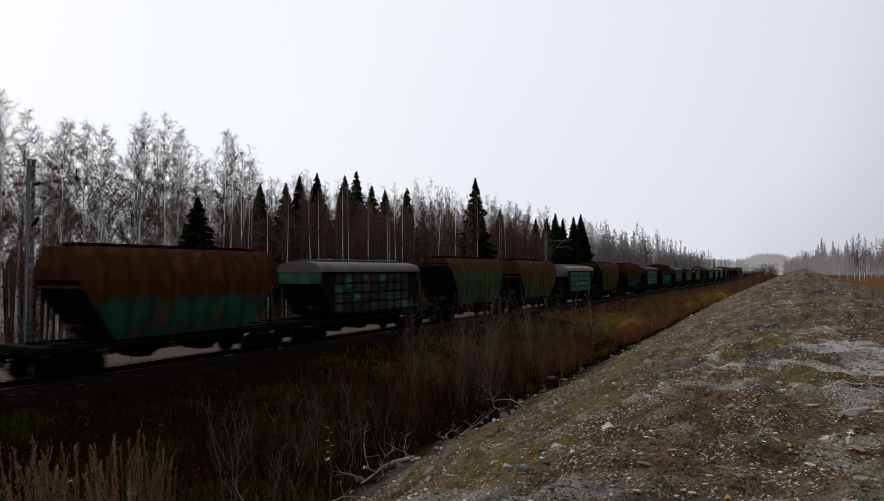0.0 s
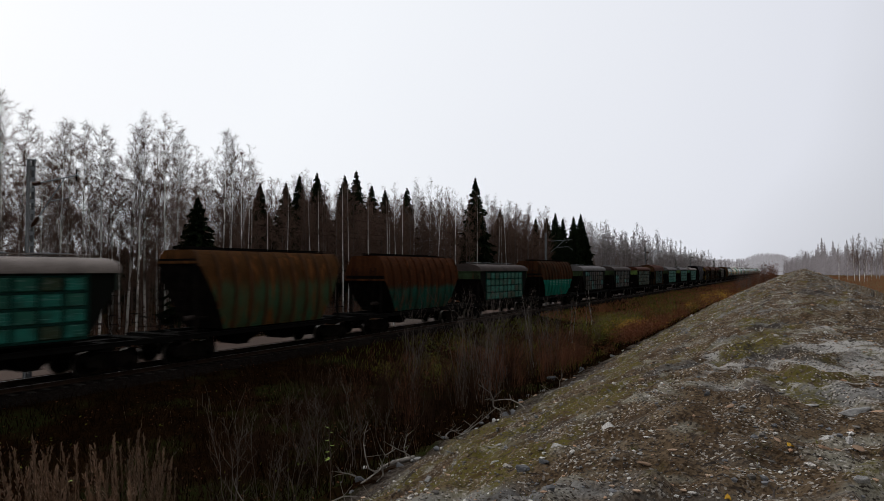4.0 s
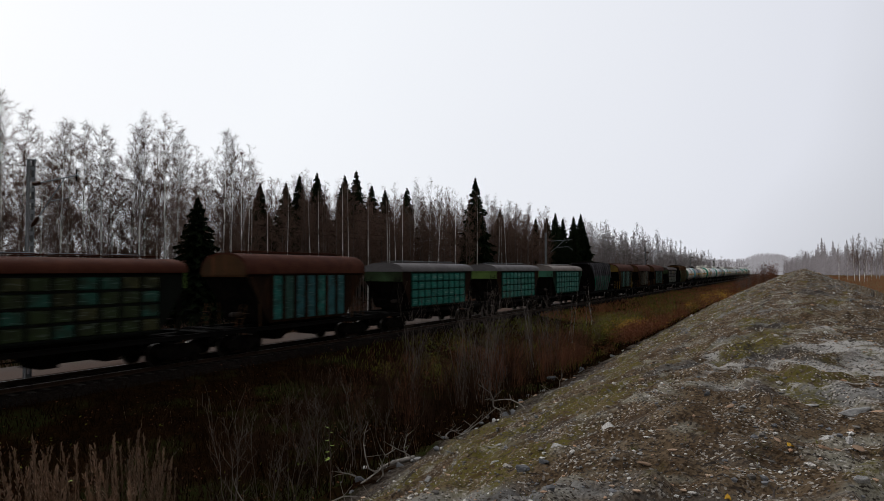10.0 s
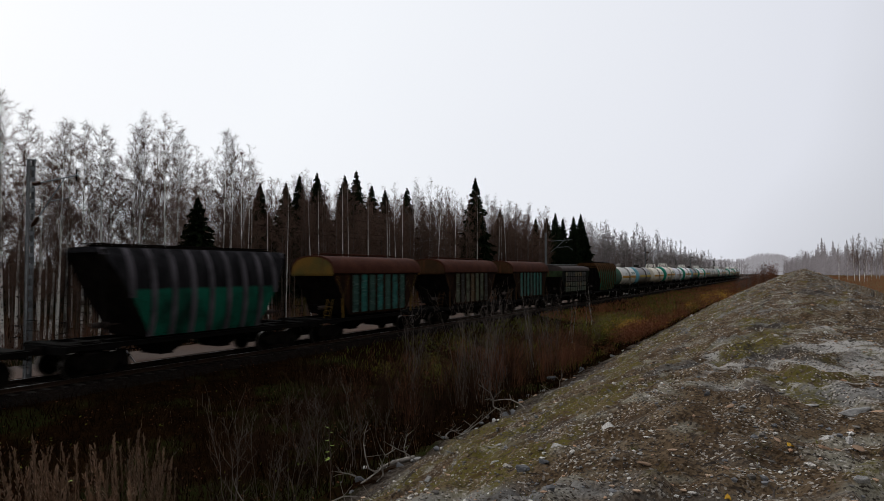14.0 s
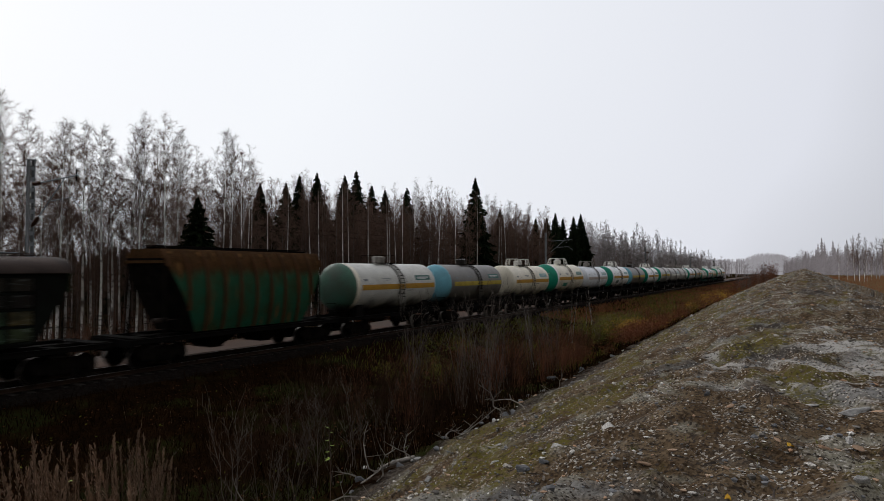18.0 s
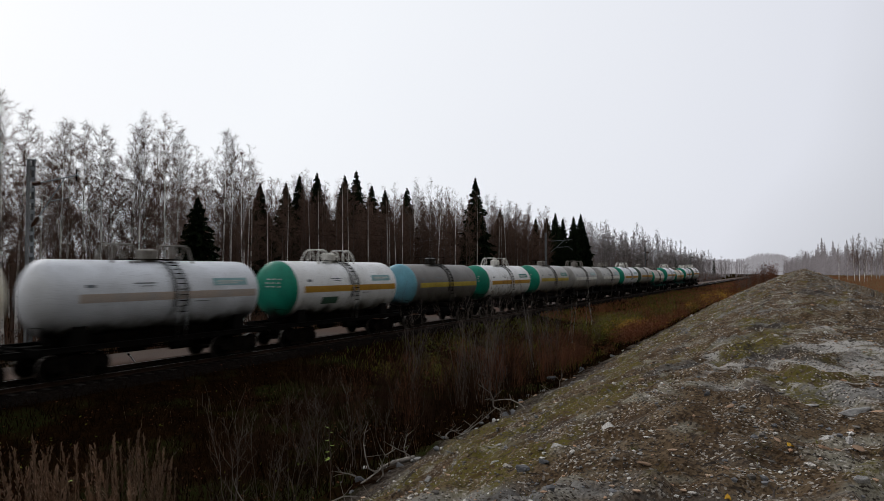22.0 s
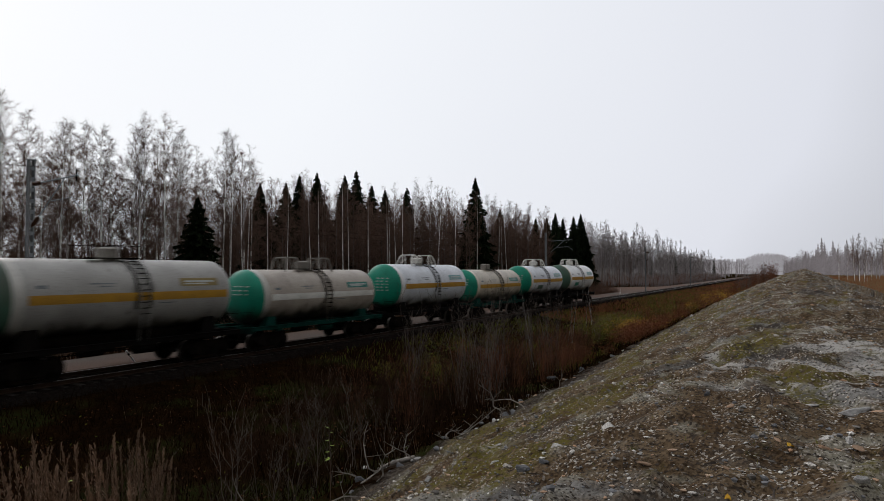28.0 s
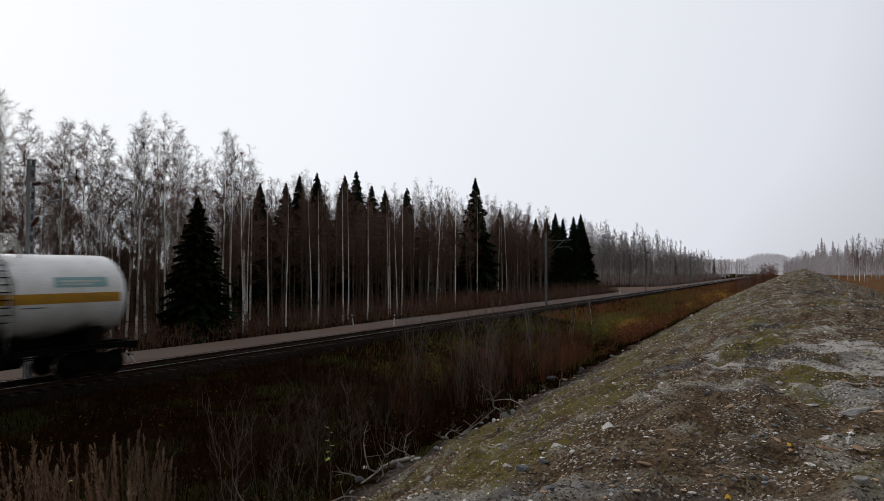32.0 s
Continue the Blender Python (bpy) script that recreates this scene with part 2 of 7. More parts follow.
DARK_BARK = surf("dark_bark", (0.13, 0.105, 0.09), (0.20, 0.165, 0.145), 2.0, 14, 0.9, vary=0.3, gloss=0.0)
TWIG_BROWN = surf("brown_twigs", (0.125, 0.078, 0.060), (0.18, 0.122, 0.096), 1.2, 9, 0.9, bump=0, vary=0.3, gloss=0.0)
TWIG_DARK = surf("dark_twigs", (0.034, 0.018, 0.011), (0.052, 0.030, 0.019), 1.2, 9, 0.9, bump=0, vary=0.3, gloss=0.0)
TWIG_GREY = surf("grey_twigs", (0.105, 0.085, 0.075), (0.15, 0.125, 0.11), 1.2, 9, 0.9, bump=0, vary=0.3, gloss=0.0)
# Twigs of trees farther off: haze put into their colour as paler greys.
TWIG_HAZE_PALE = surf("haze_pale_twigs", (0.29, 0.265, 0.26), (0.35, 0.325, 0.32), 0.02, 0.3, 0.9, bump=0, gloss=0.0)
TWIG_HAZE_GREY = surf("haze_grey_twigs", (0.20, 0.175, 0.17), (0.26, 0.23, 0.225), 1.2, 9, 0.9, bump=0, vary=0.2, gloss=0.0)
TWIG_RED = surf("reddish_twigs", (0.165, 0.070, 0.040), (0.105, 0.050, 0.030), 1.5, 9, 0.9, bump=0, vary=0.2, gloss=0.0)
NEEDLES = surf("spruce_needles", (0.010, 0.017, 0.008), (0.018, 0.026, 0.012), 1.5, 12, 0.85, bump=0, vary=0.3, gloss=0.0)
STONE = surf("stone", (0.34, 0.33, 0.315), (0.56, 0.54, 0.51), 5.0, 40, 0.85, vary=0.45)
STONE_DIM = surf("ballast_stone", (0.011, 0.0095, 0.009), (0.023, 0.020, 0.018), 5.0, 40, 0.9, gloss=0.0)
STONE_WARM = surf("rusty_stone", (0.32, 0.19, 0.115), (0.38, 0.28, 0.20), 5.0, 40, 0.85, vary=0.35)
STONE_DARK = surf("dark_stone", (0.10, 0.10, 0.105), (0.17, 0.17, 0.175), 5.0, 40, 0.8, vary=0.35)
STRAW = surf("dry_straw", (0.20, 0.127, 0.086), (0.29, 0.19, 0.128), 2.0, 8, 0.9, bump=0, vary=0.3)
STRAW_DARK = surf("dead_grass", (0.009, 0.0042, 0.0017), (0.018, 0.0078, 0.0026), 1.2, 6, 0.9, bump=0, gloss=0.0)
GRASS = surf("autumn_grass", (0.085, 0.105, 0.018), (0.18, 0.155, 0.022), 0.6, 5, 0.9, bump=0)
LEAF_YELLOW = surf("yellow_leaf", (0.55, 0.33, 0.03), (0.48, 0.24, 0.03), 20, 90, 0.6, bump=0)
LEAF_OCHRE = surf("ochre_leaves", (0.46, 0.25, 0.035), (0.33, 0.20, 0.03), 1.0, 6, 0.8, bump=0)
LEAF_RED = surf("red_leaves", (0.19, 0.058, 0.022), (0.12, 0.050, 0.022), 1.0, 6, 0.8, bump=0)
LEAF_GREEN = surf("pale_green_leaf", (0.22, 0.30, 0.05), (0.26, 0.30, 0.07), 4.0, 30, 0.6, bump=0)
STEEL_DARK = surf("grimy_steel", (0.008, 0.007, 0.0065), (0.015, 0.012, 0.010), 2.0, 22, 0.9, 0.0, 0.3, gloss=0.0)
STEEL_GREY = surf("galvanised_steel", (0.20, 0.22, 0.235), (0.26, 0.28, 0.295), 2.0, 22, 0.6, 0.0, 0.1)
TREAD = surf("wheel_tread", (0.22, 0.20, 0.18), (0.16, 0.14, 0.13), 4.0, 30, 0.4, 0.8, 0.0)
ROOF_GREY = surf("roof_grey", (0.24, 0.205, 0.185), (0.17, 0.145, 0.13), 1.2, 20, 0.75, 0, 0.1, stretch=(1, 0.4, 1))
ROOF_DARK = surf("roof_dark", (0.070, 0.052, 0.046), (0.044, 0.035, 0.032), 1.2, 20, 0.75, 0, 0.1, stretch=(1, 0.4, 1))
ROOF_MID = surf("roof_mid_grey", (0.145, 0.135, 0.135), (0.11, 0.10, 0.10), 1.2, 20, 0.75, 0, 0.1, stretch=(1, 0.4, 1))
ROOF_RUST = surf("roof_rust", (0.052, 0.016, 0.009), (0.078, 0.026, 0.014), 1.2, 20, 0.85, 0, 0.2)
POST_WHITE = surf("white_post", (0.75, 0.75, 0.73), (0.6, 0.6, 0.58), 3.0, 20, 0.7, 0, 0.0)
INSULATOR = surf("brown_insulator", (0.05, 0.025, 0.018), (0.07, 0.035, 0.02), 6, 20, 0.3, 0, 0.0)
SAPLING_BARK = surf("pale_sapling_bark", (0.38, 0.355, 0.33), (0.24, 0.22, 0.20), 1.2, 9, 0.9, bump=0, vary=0.2)
SHRUB_PALE = surf("pale_shrub_bark", (0.085, 0.066, 0.055), (0.15, 0.125, 0.108), 1.2, 9, 0.9, bump=0, vary=0.2, gloss=0.0)
LETTERING = surf("white_lettering", (0.55, 0.58, 0.56), (0.42, 0.45, 0.44), 3, 20, 0.7, 0, 0.0)
LETTERING_DARK = surf("dark_lettering", (0.14, 0.16, 0.17), (0.24, 0.25, 0.26), 3, 20, 0.7, 0, 0.0)
DEADWOOD = surf("bleached_wood", (0.28, 0.25, 0.22), (0.18, 0.16, 0.14), 2, 14, 0.9, 0, 0.5, stretch=(0.3, 2, 2))
FIELD_GRASS = surf("rusty_field_grass", (0.27, 0.100, 0.045), (0.20, 0.095, 0.050), 0.2, 4, 0.9, bump=0)
# Bark of the far birches, its grey standing in for haze.
DULL_BARK = surf("haze_grey_bark", (0.34, 0.315, 0.30), (0.22, 0.20, 0.19), 2.0, 14, 0.9, bump=0.2, vary=0.3)
MAST_DARK = surf("weathered_mast_steel", (0.15, 0.155, 0.16), (0.20, 0.205, 0.21), 2.0, 22, 0.7, 0.0, 0.1)
def chip_stones(name, rows):
    """Loose chips: each one takes its own shade."""
    m, n, l, bsdf = nodes_of(name)
    geo = n.new("ShaderNodeNewGeometry")
    ramp = n.new("ShaderNodeValToRGB")
    for i, (at, c) in enumerate(rows):
        e = ramp.color_ramp.elements[i] if i < 2 else ramp.color_ramp.elements.new(at)
        e.position, e.color = at, (*c, 1)
    l.new(geo.outputs["Random Per Island"], ramp.inputs["Fac"])
    grain = noisy(n, l, geo.outputs["Position"], 60, 5)
    col = mixed(n, l, stepped(n, l, grain, 0.42, 0.7), ramp.outputs["Color"], (0.09, 0.08, 0.07))
    l.new(col, bsdf.inputs["Base Color"])
    bsdf.inputs["Roughness"].default_value = 0.85
    bsdf.inputs["Specular IOR Level"].default_value = 0.1
    bumped(n, l, bsdf, grain, 0.3, 0.01)
    return m


STONE_CHIP = chip_stones("stone_chips", [(0.0, (0.11, 0.10, 0.09)), (1.0, (0.84, 0.81, 0.76)), (0.45, (0.24, 0.22, 0.195)), (0.72, (0.44, 0.405, 0.36)), (0.88, (0.68, 0.65, 0.60))])


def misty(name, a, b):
    """Far woods and hill: the mist's pale veil is put into their colour as emission."""
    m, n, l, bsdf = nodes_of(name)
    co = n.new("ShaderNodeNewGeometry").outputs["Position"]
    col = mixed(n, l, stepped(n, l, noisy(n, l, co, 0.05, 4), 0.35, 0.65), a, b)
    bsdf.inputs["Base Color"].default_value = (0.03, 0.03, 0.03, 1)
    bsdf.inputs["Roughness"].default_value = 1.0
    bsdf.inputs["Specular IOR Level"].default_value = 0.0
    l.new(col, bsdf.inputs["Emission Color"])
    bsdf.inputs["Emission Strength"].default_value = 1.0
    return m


HAZE_GLOW_HILL = misty("haze_glow_hill", (0.25, 0.24, 0.255), (0.29, 0.28, 0.30))
HAZE_GLOW_WOODS = misty("haze_glow_woods", (0.115, 0.102, 0.107), (0.155, 0.140, 0.147))
LETTERING_WORN = surf("worn_pale_lettering", (0.20, 0.36, 0.31), (0.05, 0.20, 0.15), 4, 20, 0.8, 0, 0.0)


# ---- mesh tools ----
class Shape:
    """Gathers vertices and faces for one mesh."""

    def __init__(self):
        self.v, self.f = [], []

    def box(self, x0, x1, y0, y1, z0, z1):
        k = len(self.v)
        self.v += [(x, y, z) for x in (x0, x1) for y in (y0, y1) for z in (z0, z1)]
        self.f += [tuple(k + i for i in q) for q in ((0, 1, 3, 2), (4, 6, 7, 5), (0, 4, 5, 1), (2, 3, 7, 6), (0, 2, 6, 4), (1, 5, 7, 3))]
        return self

    def prism(self, poly, y0, y1):
        """A polygon in the x-z plane, run from y0 to y1."""
        k, c = len(self.v), len(poly)
        self.v += [(x, y0, z) for x, z in poly] + [(x, y1, z) for x, z in poly]
        self.f += [tuple(range(k, k + c)), tuple(range(k + 2 * c - 1, k + c - 1, -1))]
        self.f += [(k + i, k + c + i, k + c + (i + 1) % c, k + (i + 1) % c) for i in range(c)]
        return self

    def along(self, poly, x0, x1):
        """A polygon in the y-z plane, run from x0 to x1."""
        k, c = len(self.v), len(poly)
        self.v += [(x0, y, z) for y, z in poly] + [(x1, y, z) for y, z in poly]
        self.f += [tuple(range(k + c - 1, k - 1, -1)), tuple(range(k + c, k + 2 * c))]
        self.f += [(k + i, k + (i + 1) % c, k + c + (i + 1) % c, k + c + i) for i in range(c)]
        return self

    def tube(self, pts, radii, n=6, closed=True):
        """A round bar through the points."""
        k = len(self.v)
        pts = [Vector(p) for p in pts]
        if not isinstance(radii, (list, tuple)):
            radii = [radii] * len(pts)
        for i, p in enumerate(pts):
            way = (pts[min(i + 1, len(pts) - 1)] - pts[max(i - 1, 0)]).normalized()
            side = way.cross((0, 0, 1)) if abs(way.z) < 0.9 else way.cross((1, 0, 0))
            side.normalize()
            up = side.cross(way)
            for j in range(n):
                a = 2 * math.pi * j / n
                self.v.append(tuple(p + (side * math.cos(a) + up * math.sin(a)) * radii[i]))
        for i in range(len(pts) - 1):
            for j in range(n):
                a, b = k + i * n + j, k + i * n + (j + 1) % n
                self.f.append((a, b, b + n, a + n))
        if closed:
            self.f += [tuple(range(k + n - 1, k - 1, -1)), tuple(range(k + (len(pts) - 1) * n, k + len(pts) * n))]
        return self

    def lathe_x(self, prof, z, n=32):
        """Rings of (x, radius) round an axis along x at height z."""
        k = len(self.v)
        for x, r in prof:
            self.v += [(x, r * math.sin(2 * math.pi * j / n), z + r * math.cos(2 * math.pi * j / n)) for j in range(n)]
        for i in range(len(prof) - 1):
            for j in range(n):
                a, b = k + i * n + j, k + i * n + (j + 1) % n
                self.f.append((a, a + n, b + n, b))
        return self

    def strap(self, x0, x1, z, r, a0, a1, n=10, thick=0.012):
        """A curved plate on a barrel, from angle a0 to a1 (degrees from the top, towards the near side)."""
        k = len(self.v)
        for rr in (r, r + thick):
            for i in range(n + 1):
                a = radians(a0 + (a1 - a0) * i / n)
                for x in (x0, x1):
                    self.v.append((x, -rr * math.sin(a), z + rr * math.cos(a)))
        m = 2 * (n + 1)
        for i in range(n):
            b = k + 2 * i
            self.f += [(b + m, b + m + 1, b + m + 3, b + m + 2), (b, b + 2, b + 3, b + 1), (b, b + m, b + m + 2, b + 2), (b + 1, b + 3, b + m + 3, b + m + 1)]
        e = k + 2 * n
        self.f += [(k, k + 1, k + m + 1, k + m), (e, e + m, e + m + 1, e + 1)]
        return self

    def twig(self, a, b, ra, rb):
        """A three-sided tapering stick."""
        k = len(self.v)
        a, b = Vector(a), Vector(b)
        way = (b - a).normalized()
        side = way.cross((0.3, 0.5, 0.81)).normalized()
        up = side.cross(way)
        for p, r in ((a, ra), (b, rb)):
            for c, s in ((1, 0), (-0.5, 0.866), (-0.5, -0.866)):
                self.v.append(tuple(p + (side * c + up * s) * r))
        self.f += [(k, k + 1, k + 4, k + 3), (k + 1, k + 2, k + 5, k + 4), (k + 2, k, k + 3, k + 5)]
        return self

    def tri(self, a, b, c):
        k = len(self.v)
        self.v += [tuple(a), tuple(b), tuple(c)]
        self.f.append((k, k + 1, k + 2))
        return self

    def mesh(self, name, material, smooth=None):
        me = bpy.data.meshes.new(name)
        me.from_pydata(self.v, [], self.f)
        if smooth is not None:
            me.shade_smooth()
            me.set_sharp_from_angle(angle=radians(smooth))
        me.materials.append(material)
        me.update()
        return me


def part(name, data, parent, label="", material=None, at=None):
    """Links a mesh (or a Shape's mesh) as one part under a thing or part; material overrides that of a shared mesh."""
    ob = new(name, data)
    ob.parent = parent
    if at is not None:
        ob.matrix_basis = at
    if material:
        ob.material_slots[0].link = "OBJECT"
        ob.material_slots[0].material = material
    return tagged(ob, label)


def thing(name, label, category, group="", m=None, kind=""):
    ob = new(name)
    if m is not None:
        ob.matrix_basis = m
    return tagged(ob, label, category, group, kind)


def setting(name, data, label, category, kind="structure", m=None):
    ob = new(name, data)
    if m is not None:
        ob.matrix_basis = m
    return tagged(ob, label, category, kind=kind)


# ---- the ground: ridge of spoil, ditch, railway bank, field ----
PROFILE = [(-400, 0.3), (-60, 0.1), (-12, 0.0), (-8.0, 0.3), (-5.6, 1.35), (-4.0, 2.30), (-2.6, 2.55), (0.0, 2.50), (1.8, 2.26), (3.6, 1.60),
           (5.6, 0.66), (7.2, -0.05), (8.6, -0.50), (10.5, -0.78), (13.0, -1.05), (16.0, -1.0), (18.5, -0.98), (20.6, -0.78), (21.6, -0.60), (22.6, -0.42),
           (23.4, -0.50), (27.4, -0.62), (28.2, -0.55), (32.5, -0.55), (33.5, -0.75), (36.0, -0.55), (60.0, 0.0), (400, 1.0)]
PROF_Y, PROF_Z = [p[0] for p in PROFILE], [p[1] for p in PROFILE]


def ground_z(x, y):
    """Height of the ground, without its fine unevenness."""
    along = max(0.0, min(1.0, x / 85.0))
    along = along * along * (3 - 2 * along)
    wide = 1.0 - 0.35 * along
    end = max(0.0, min(1.0, (x - 150.0) / 70.0))
    y_used = y / wide if -5.6 < y < 0 else (y + 5.6 * (1 - wide) if y <= -5.6 else y)
    z = float(np.interp(y_used, PROF_Y, PROF_Z))
    z += 1.30 * along * float(np.interp(y, [-5.5, -2.4, -1.5, -0.4, 0.8, 2.0, 4.0, 7.2, 9.2, 11.0], [0.0, 0.70, 0.88, 1.22, 1.0, 0.86, 0.74, 0.74, 0.25, 0.0]))
    flat = float(np.interp(y, [-10, -5, 7, 12], [0.0, 1.0, 1.0, 0.0]))
    z = z * (1 - end * flat) + 0.2 * end * flat
    return z


def rough_z(x, y):
    """Height with bumps and hummocks."""
    z = ground_z(x, y)
    keep = float(np.interp(y, [21.0, 22.2, 33.5, 35.5], [1.0, 0.0, 0.0, 1.0]))
    ridge = float(np.interp(y, [-7, -4, 6, 9], [0.4, 1.0, 1.0, 0.6]))
    n1 = noise.noise((x * 0.22, y * 0.35, 3.1)) * 0.20
    n2 = noise.noise((x * 0.9, y * 1.2, 7.7)) * 0.10
    n3 = noise.noise((x * 3.1, y * 3.3, 1.7)) * 0.055
    n3 += abs(noise.noise((x * 1.5 + 3, y * 2.3, 9.2))) * 0.13 * ridge - 0.03
    # washed-out ledges on the ridge
    q = 3.2 * noise.noise((x * 0.24, y * 0.42, 5.5)) + 0.5 * noise.noise((x * 1.3, y * 1.9, 2.5))
    q -= math.floor(q)
    n3 += ridge * (0.15 * q if q < 0.88 else 0.15 * 0.88 * (1 - q) / 0.12) - 0.055
    n3 += 0.022 * noise.noise((x * 7.5, y * 8.1, 4.4)) * ridge
    calm = min(1.0, math.hypot(x, y) / 4.0)
    return z + keep * (n1 * ridge * calm + n2 + n3)


def steps(a, b, first, grow):
    out, d = [a], first
    while out[-1] < b:
        out.append(out[-1] + d)
        d *= grow
    return out


def build_ground():
    xs = [-v for v in reversed(steps(0.0, 1500.0, 0.6, 1.18)[1:])] + steps(0.0, 14.0, 0.075, 1.0) + steps(14.2, 3500.0, 0.12, 1.02)
    ys = [-v for v in reversed(steps(7.0, 2500.0, 0.3, 1.13))] + steps(-6.8, -3.0, 0.2, 1.0)[:-1] + steps(-3.0, 5.5, 0.075, 1.0) + steps(5.6, 9.0, 0.12, 1.0) + steps(9.2, 36.0, 0.24, 1.0) + steps(36.5, 2500.0, 0.6, 1.13)
    verts = [(x, y, rough_z(x, y) if math.hypot(x, y) < 400 else ground_z(x, y)) for x in xs for y in ys]
    c = len(ys)
    faces = [(i * c + j, (i + 1) * c + j, (i + 1) * c + j + 1, i * c + j + 1) for i in range(len(xs) - 1) for j in range(c - 1)]
    me = bpy.data.meshes.new("ground")
    me.from_pydata(verts, [], faces)
    me.shade_smooth()
    me.materials.append(GROUND)
    setting("ground", me, "stony spoil ridge, mossy flank and dark weedy ditch", "ground")


build_ground()


# ---- the railway: ballast, sleepers, rails ----
def build_track():
    y = TRACK_Y
    b = Shape()
    poly = [(y - 2.6, -0.9), (y - 2.15, -0.46), (y - 1.6, -0.20), (y + 1.8, -0.20), (y + 3.2, -0.60), (y + 3.4, -0.95)]
    xs = steps(-40.0, 60.0, 0.35, 1.0) + steps(60.5, 900.0, 0.6, 1.06)
    k = len(poly)
    for x in xs:
        for j, (yy, zz) in enumerate(poly):
            d = 0.05 if 0 < j < k - 1 else 0.0
            b.v.append((x, yy + d * noise.noise((x * 2.0, j * 3.3, 0.2)) * 3, zz + d * noise.noise((x * 2.3, j * 5.1, 4.0))))
    for i in range(len(xs) - 1):
        for j in range(k - 1):
            a = i * k + j
            b.f.append((a, a + 1, a + k + 1, a + k))
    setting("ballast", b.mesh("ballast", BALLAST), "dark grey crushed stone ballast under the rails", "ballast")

    track = thing("railway_track", "single railway track on concrete sleepers", "railway track", kind="structure")
    rail = [(-0.075, -0.172), (0.075, -0.172), (0.075, -0.155), (0.012, -0.13), (0.012, -0.045), (0.036, -0.035), (0.036, -0.006), (0.030, -0.002),
            (-0.030, -0.002), (-0.036, -0.006), (-0.036, -0.035), (-0.012, -0.045), (-0.012, -0.13), (-0.075, -0.155)]
    for side in (-0.797, 0.797):
        s = Shape().along([(y + side + a, z) for a, z in rail], -60, 900)
        r = part("rail", s.mesh("rail", RAIL), track)
        t = Shape().along([(y + side - 0.029, -0.003), (y + side + 0.029, -0.003), (y + side + 0.026, 0.0), (y + side - 0.026, 0.0)], -60, 900)
        part("rail_head", t.mesh("rail_head", RAIL_TOP), r, "bright worn rail head")
    s = Shape().prism([(-0.14, -0.36), (0.14, -0.36), (0.14, -0.22), (0.105, -0.17), (-0.105, -0.17), (-0.14, -0.22)], -1.35, 1.35)
    me = s.mesh("sleeper", SLEEPER)
    far = Shape()
    x, i = -10.0, 0
    while x < 420:
        if i < 240:
            part("sleeper", me, track, at=pose(x, y + 0.03 * noise.noise((x, 1, 1)), -0.005, 0, 0, 0.6 * noise.noise((x, 2, 5))))
        else:
            far.prism([(x - 0.14, -0.36), (x + 0.14, -0.36), (x + 0.105, -0.17), (x - 0.105, -0.17)], y - 1.35, y + 1.35)
        x, i = x + 0.58, i + 1
    tagged(part("sleepers_beyond", far.mesh("sleepers_beyond", SLEEPER), track, "row of concrete sleepers running on"), kind="stuff")


build_track()


def build_ballast_stones():
    rng = random.Random(7)
    s = Shape()
    for _ in range(9000):
        x = 6 + 44 * rng.random() ** 1.3
        side = rng.random()
        y = TRACK_Y - 2.35 + 1.0 * rng.random() if side < 0.6 else TRACK_Y - 1.3 + 2.6 * rng.random()
        z = float(np.interp(y, [TRACK_Y - 2.4, TRACK_Y - 2.15, TRACK_Y - 1.6], [-0.62, -0.46, -0.21]))
        r = rng.uniform(0.022, 0.045)
        k = len(s.v)
        s.v += [(x + r * rng.uniform(0.6, 1.3) * a, y + r * rng.uniform(0.6, 1.3) * b, z + r * rng.uniform(0.5, 1.1) * c) for a, b, c in ((1, 0, 0), (-0.4, 0.9, 0), (-0.5, -0.9, 0.1), (0.1, 0.1, 1), (0, 0, -0.8))]
        s.f += [(k, k + 1, k + 3), (k + 1, k + 2, k + 3), (k + 2, k, k + 3), (k + 1, k, k + 4), (k + 2, k + 1, k + 4), (k, k + 2, k + 4)]
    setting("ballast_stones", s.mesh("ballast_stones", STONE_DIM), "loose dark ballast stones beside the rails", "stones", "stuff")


build_ballast_stones()


def build_road():
    """The gravel service road behind the railway, with a lay-by farther on."""
    xs = steps(-60.0, 140.0, 1.2, 1.0) + steps(142.0, 900.0, 3.0, 1.05)
    s = Shape()
    cols = [0.0, 0.03, 0.25, 0.5, 0.75, 0.97, 1.0]
    for x in xs:
        lay = math.exp(-((x - 156.0) / 17.0) ** 4)
        y0 = TRACK_Y + 3.5 + 0.12 * noise.noise((x * 0.3, 0, 0))
        y1 = TRACK_Y + 7.3 + 10.0 * lay + 0.35 * noise.noise((x * 0.2, 5, 0))
        for j, c in enumerate(cols):
            crown = -0.62 if j in (0, len(cols) - 1) else -0.40 + 0.05 * (1 - abs(2 * c - 1)) + 0.02 * noise.noise((x * 0.7, c * 9, 2))
            s.v.append((x, y0 + (y1 - y0) * c, crown))
    k = len(cols)
    for i in range(len(xs) - 1):
        for j in range(k - 1):
            a = i * k + j
            s.f.append((a, a + 1, a + k + 1, a + k))
    setting("road", s.mesh("road", ROAD, 60), "pale gravel service road beside the railway", "road")


build_road()


# ---- overhead line: masts, brackets and wires ----
MAST_Y = TRACK_Y + 3.1
MASTS = [-45.0, 14.75, 76.4, 135.5, 197.0]


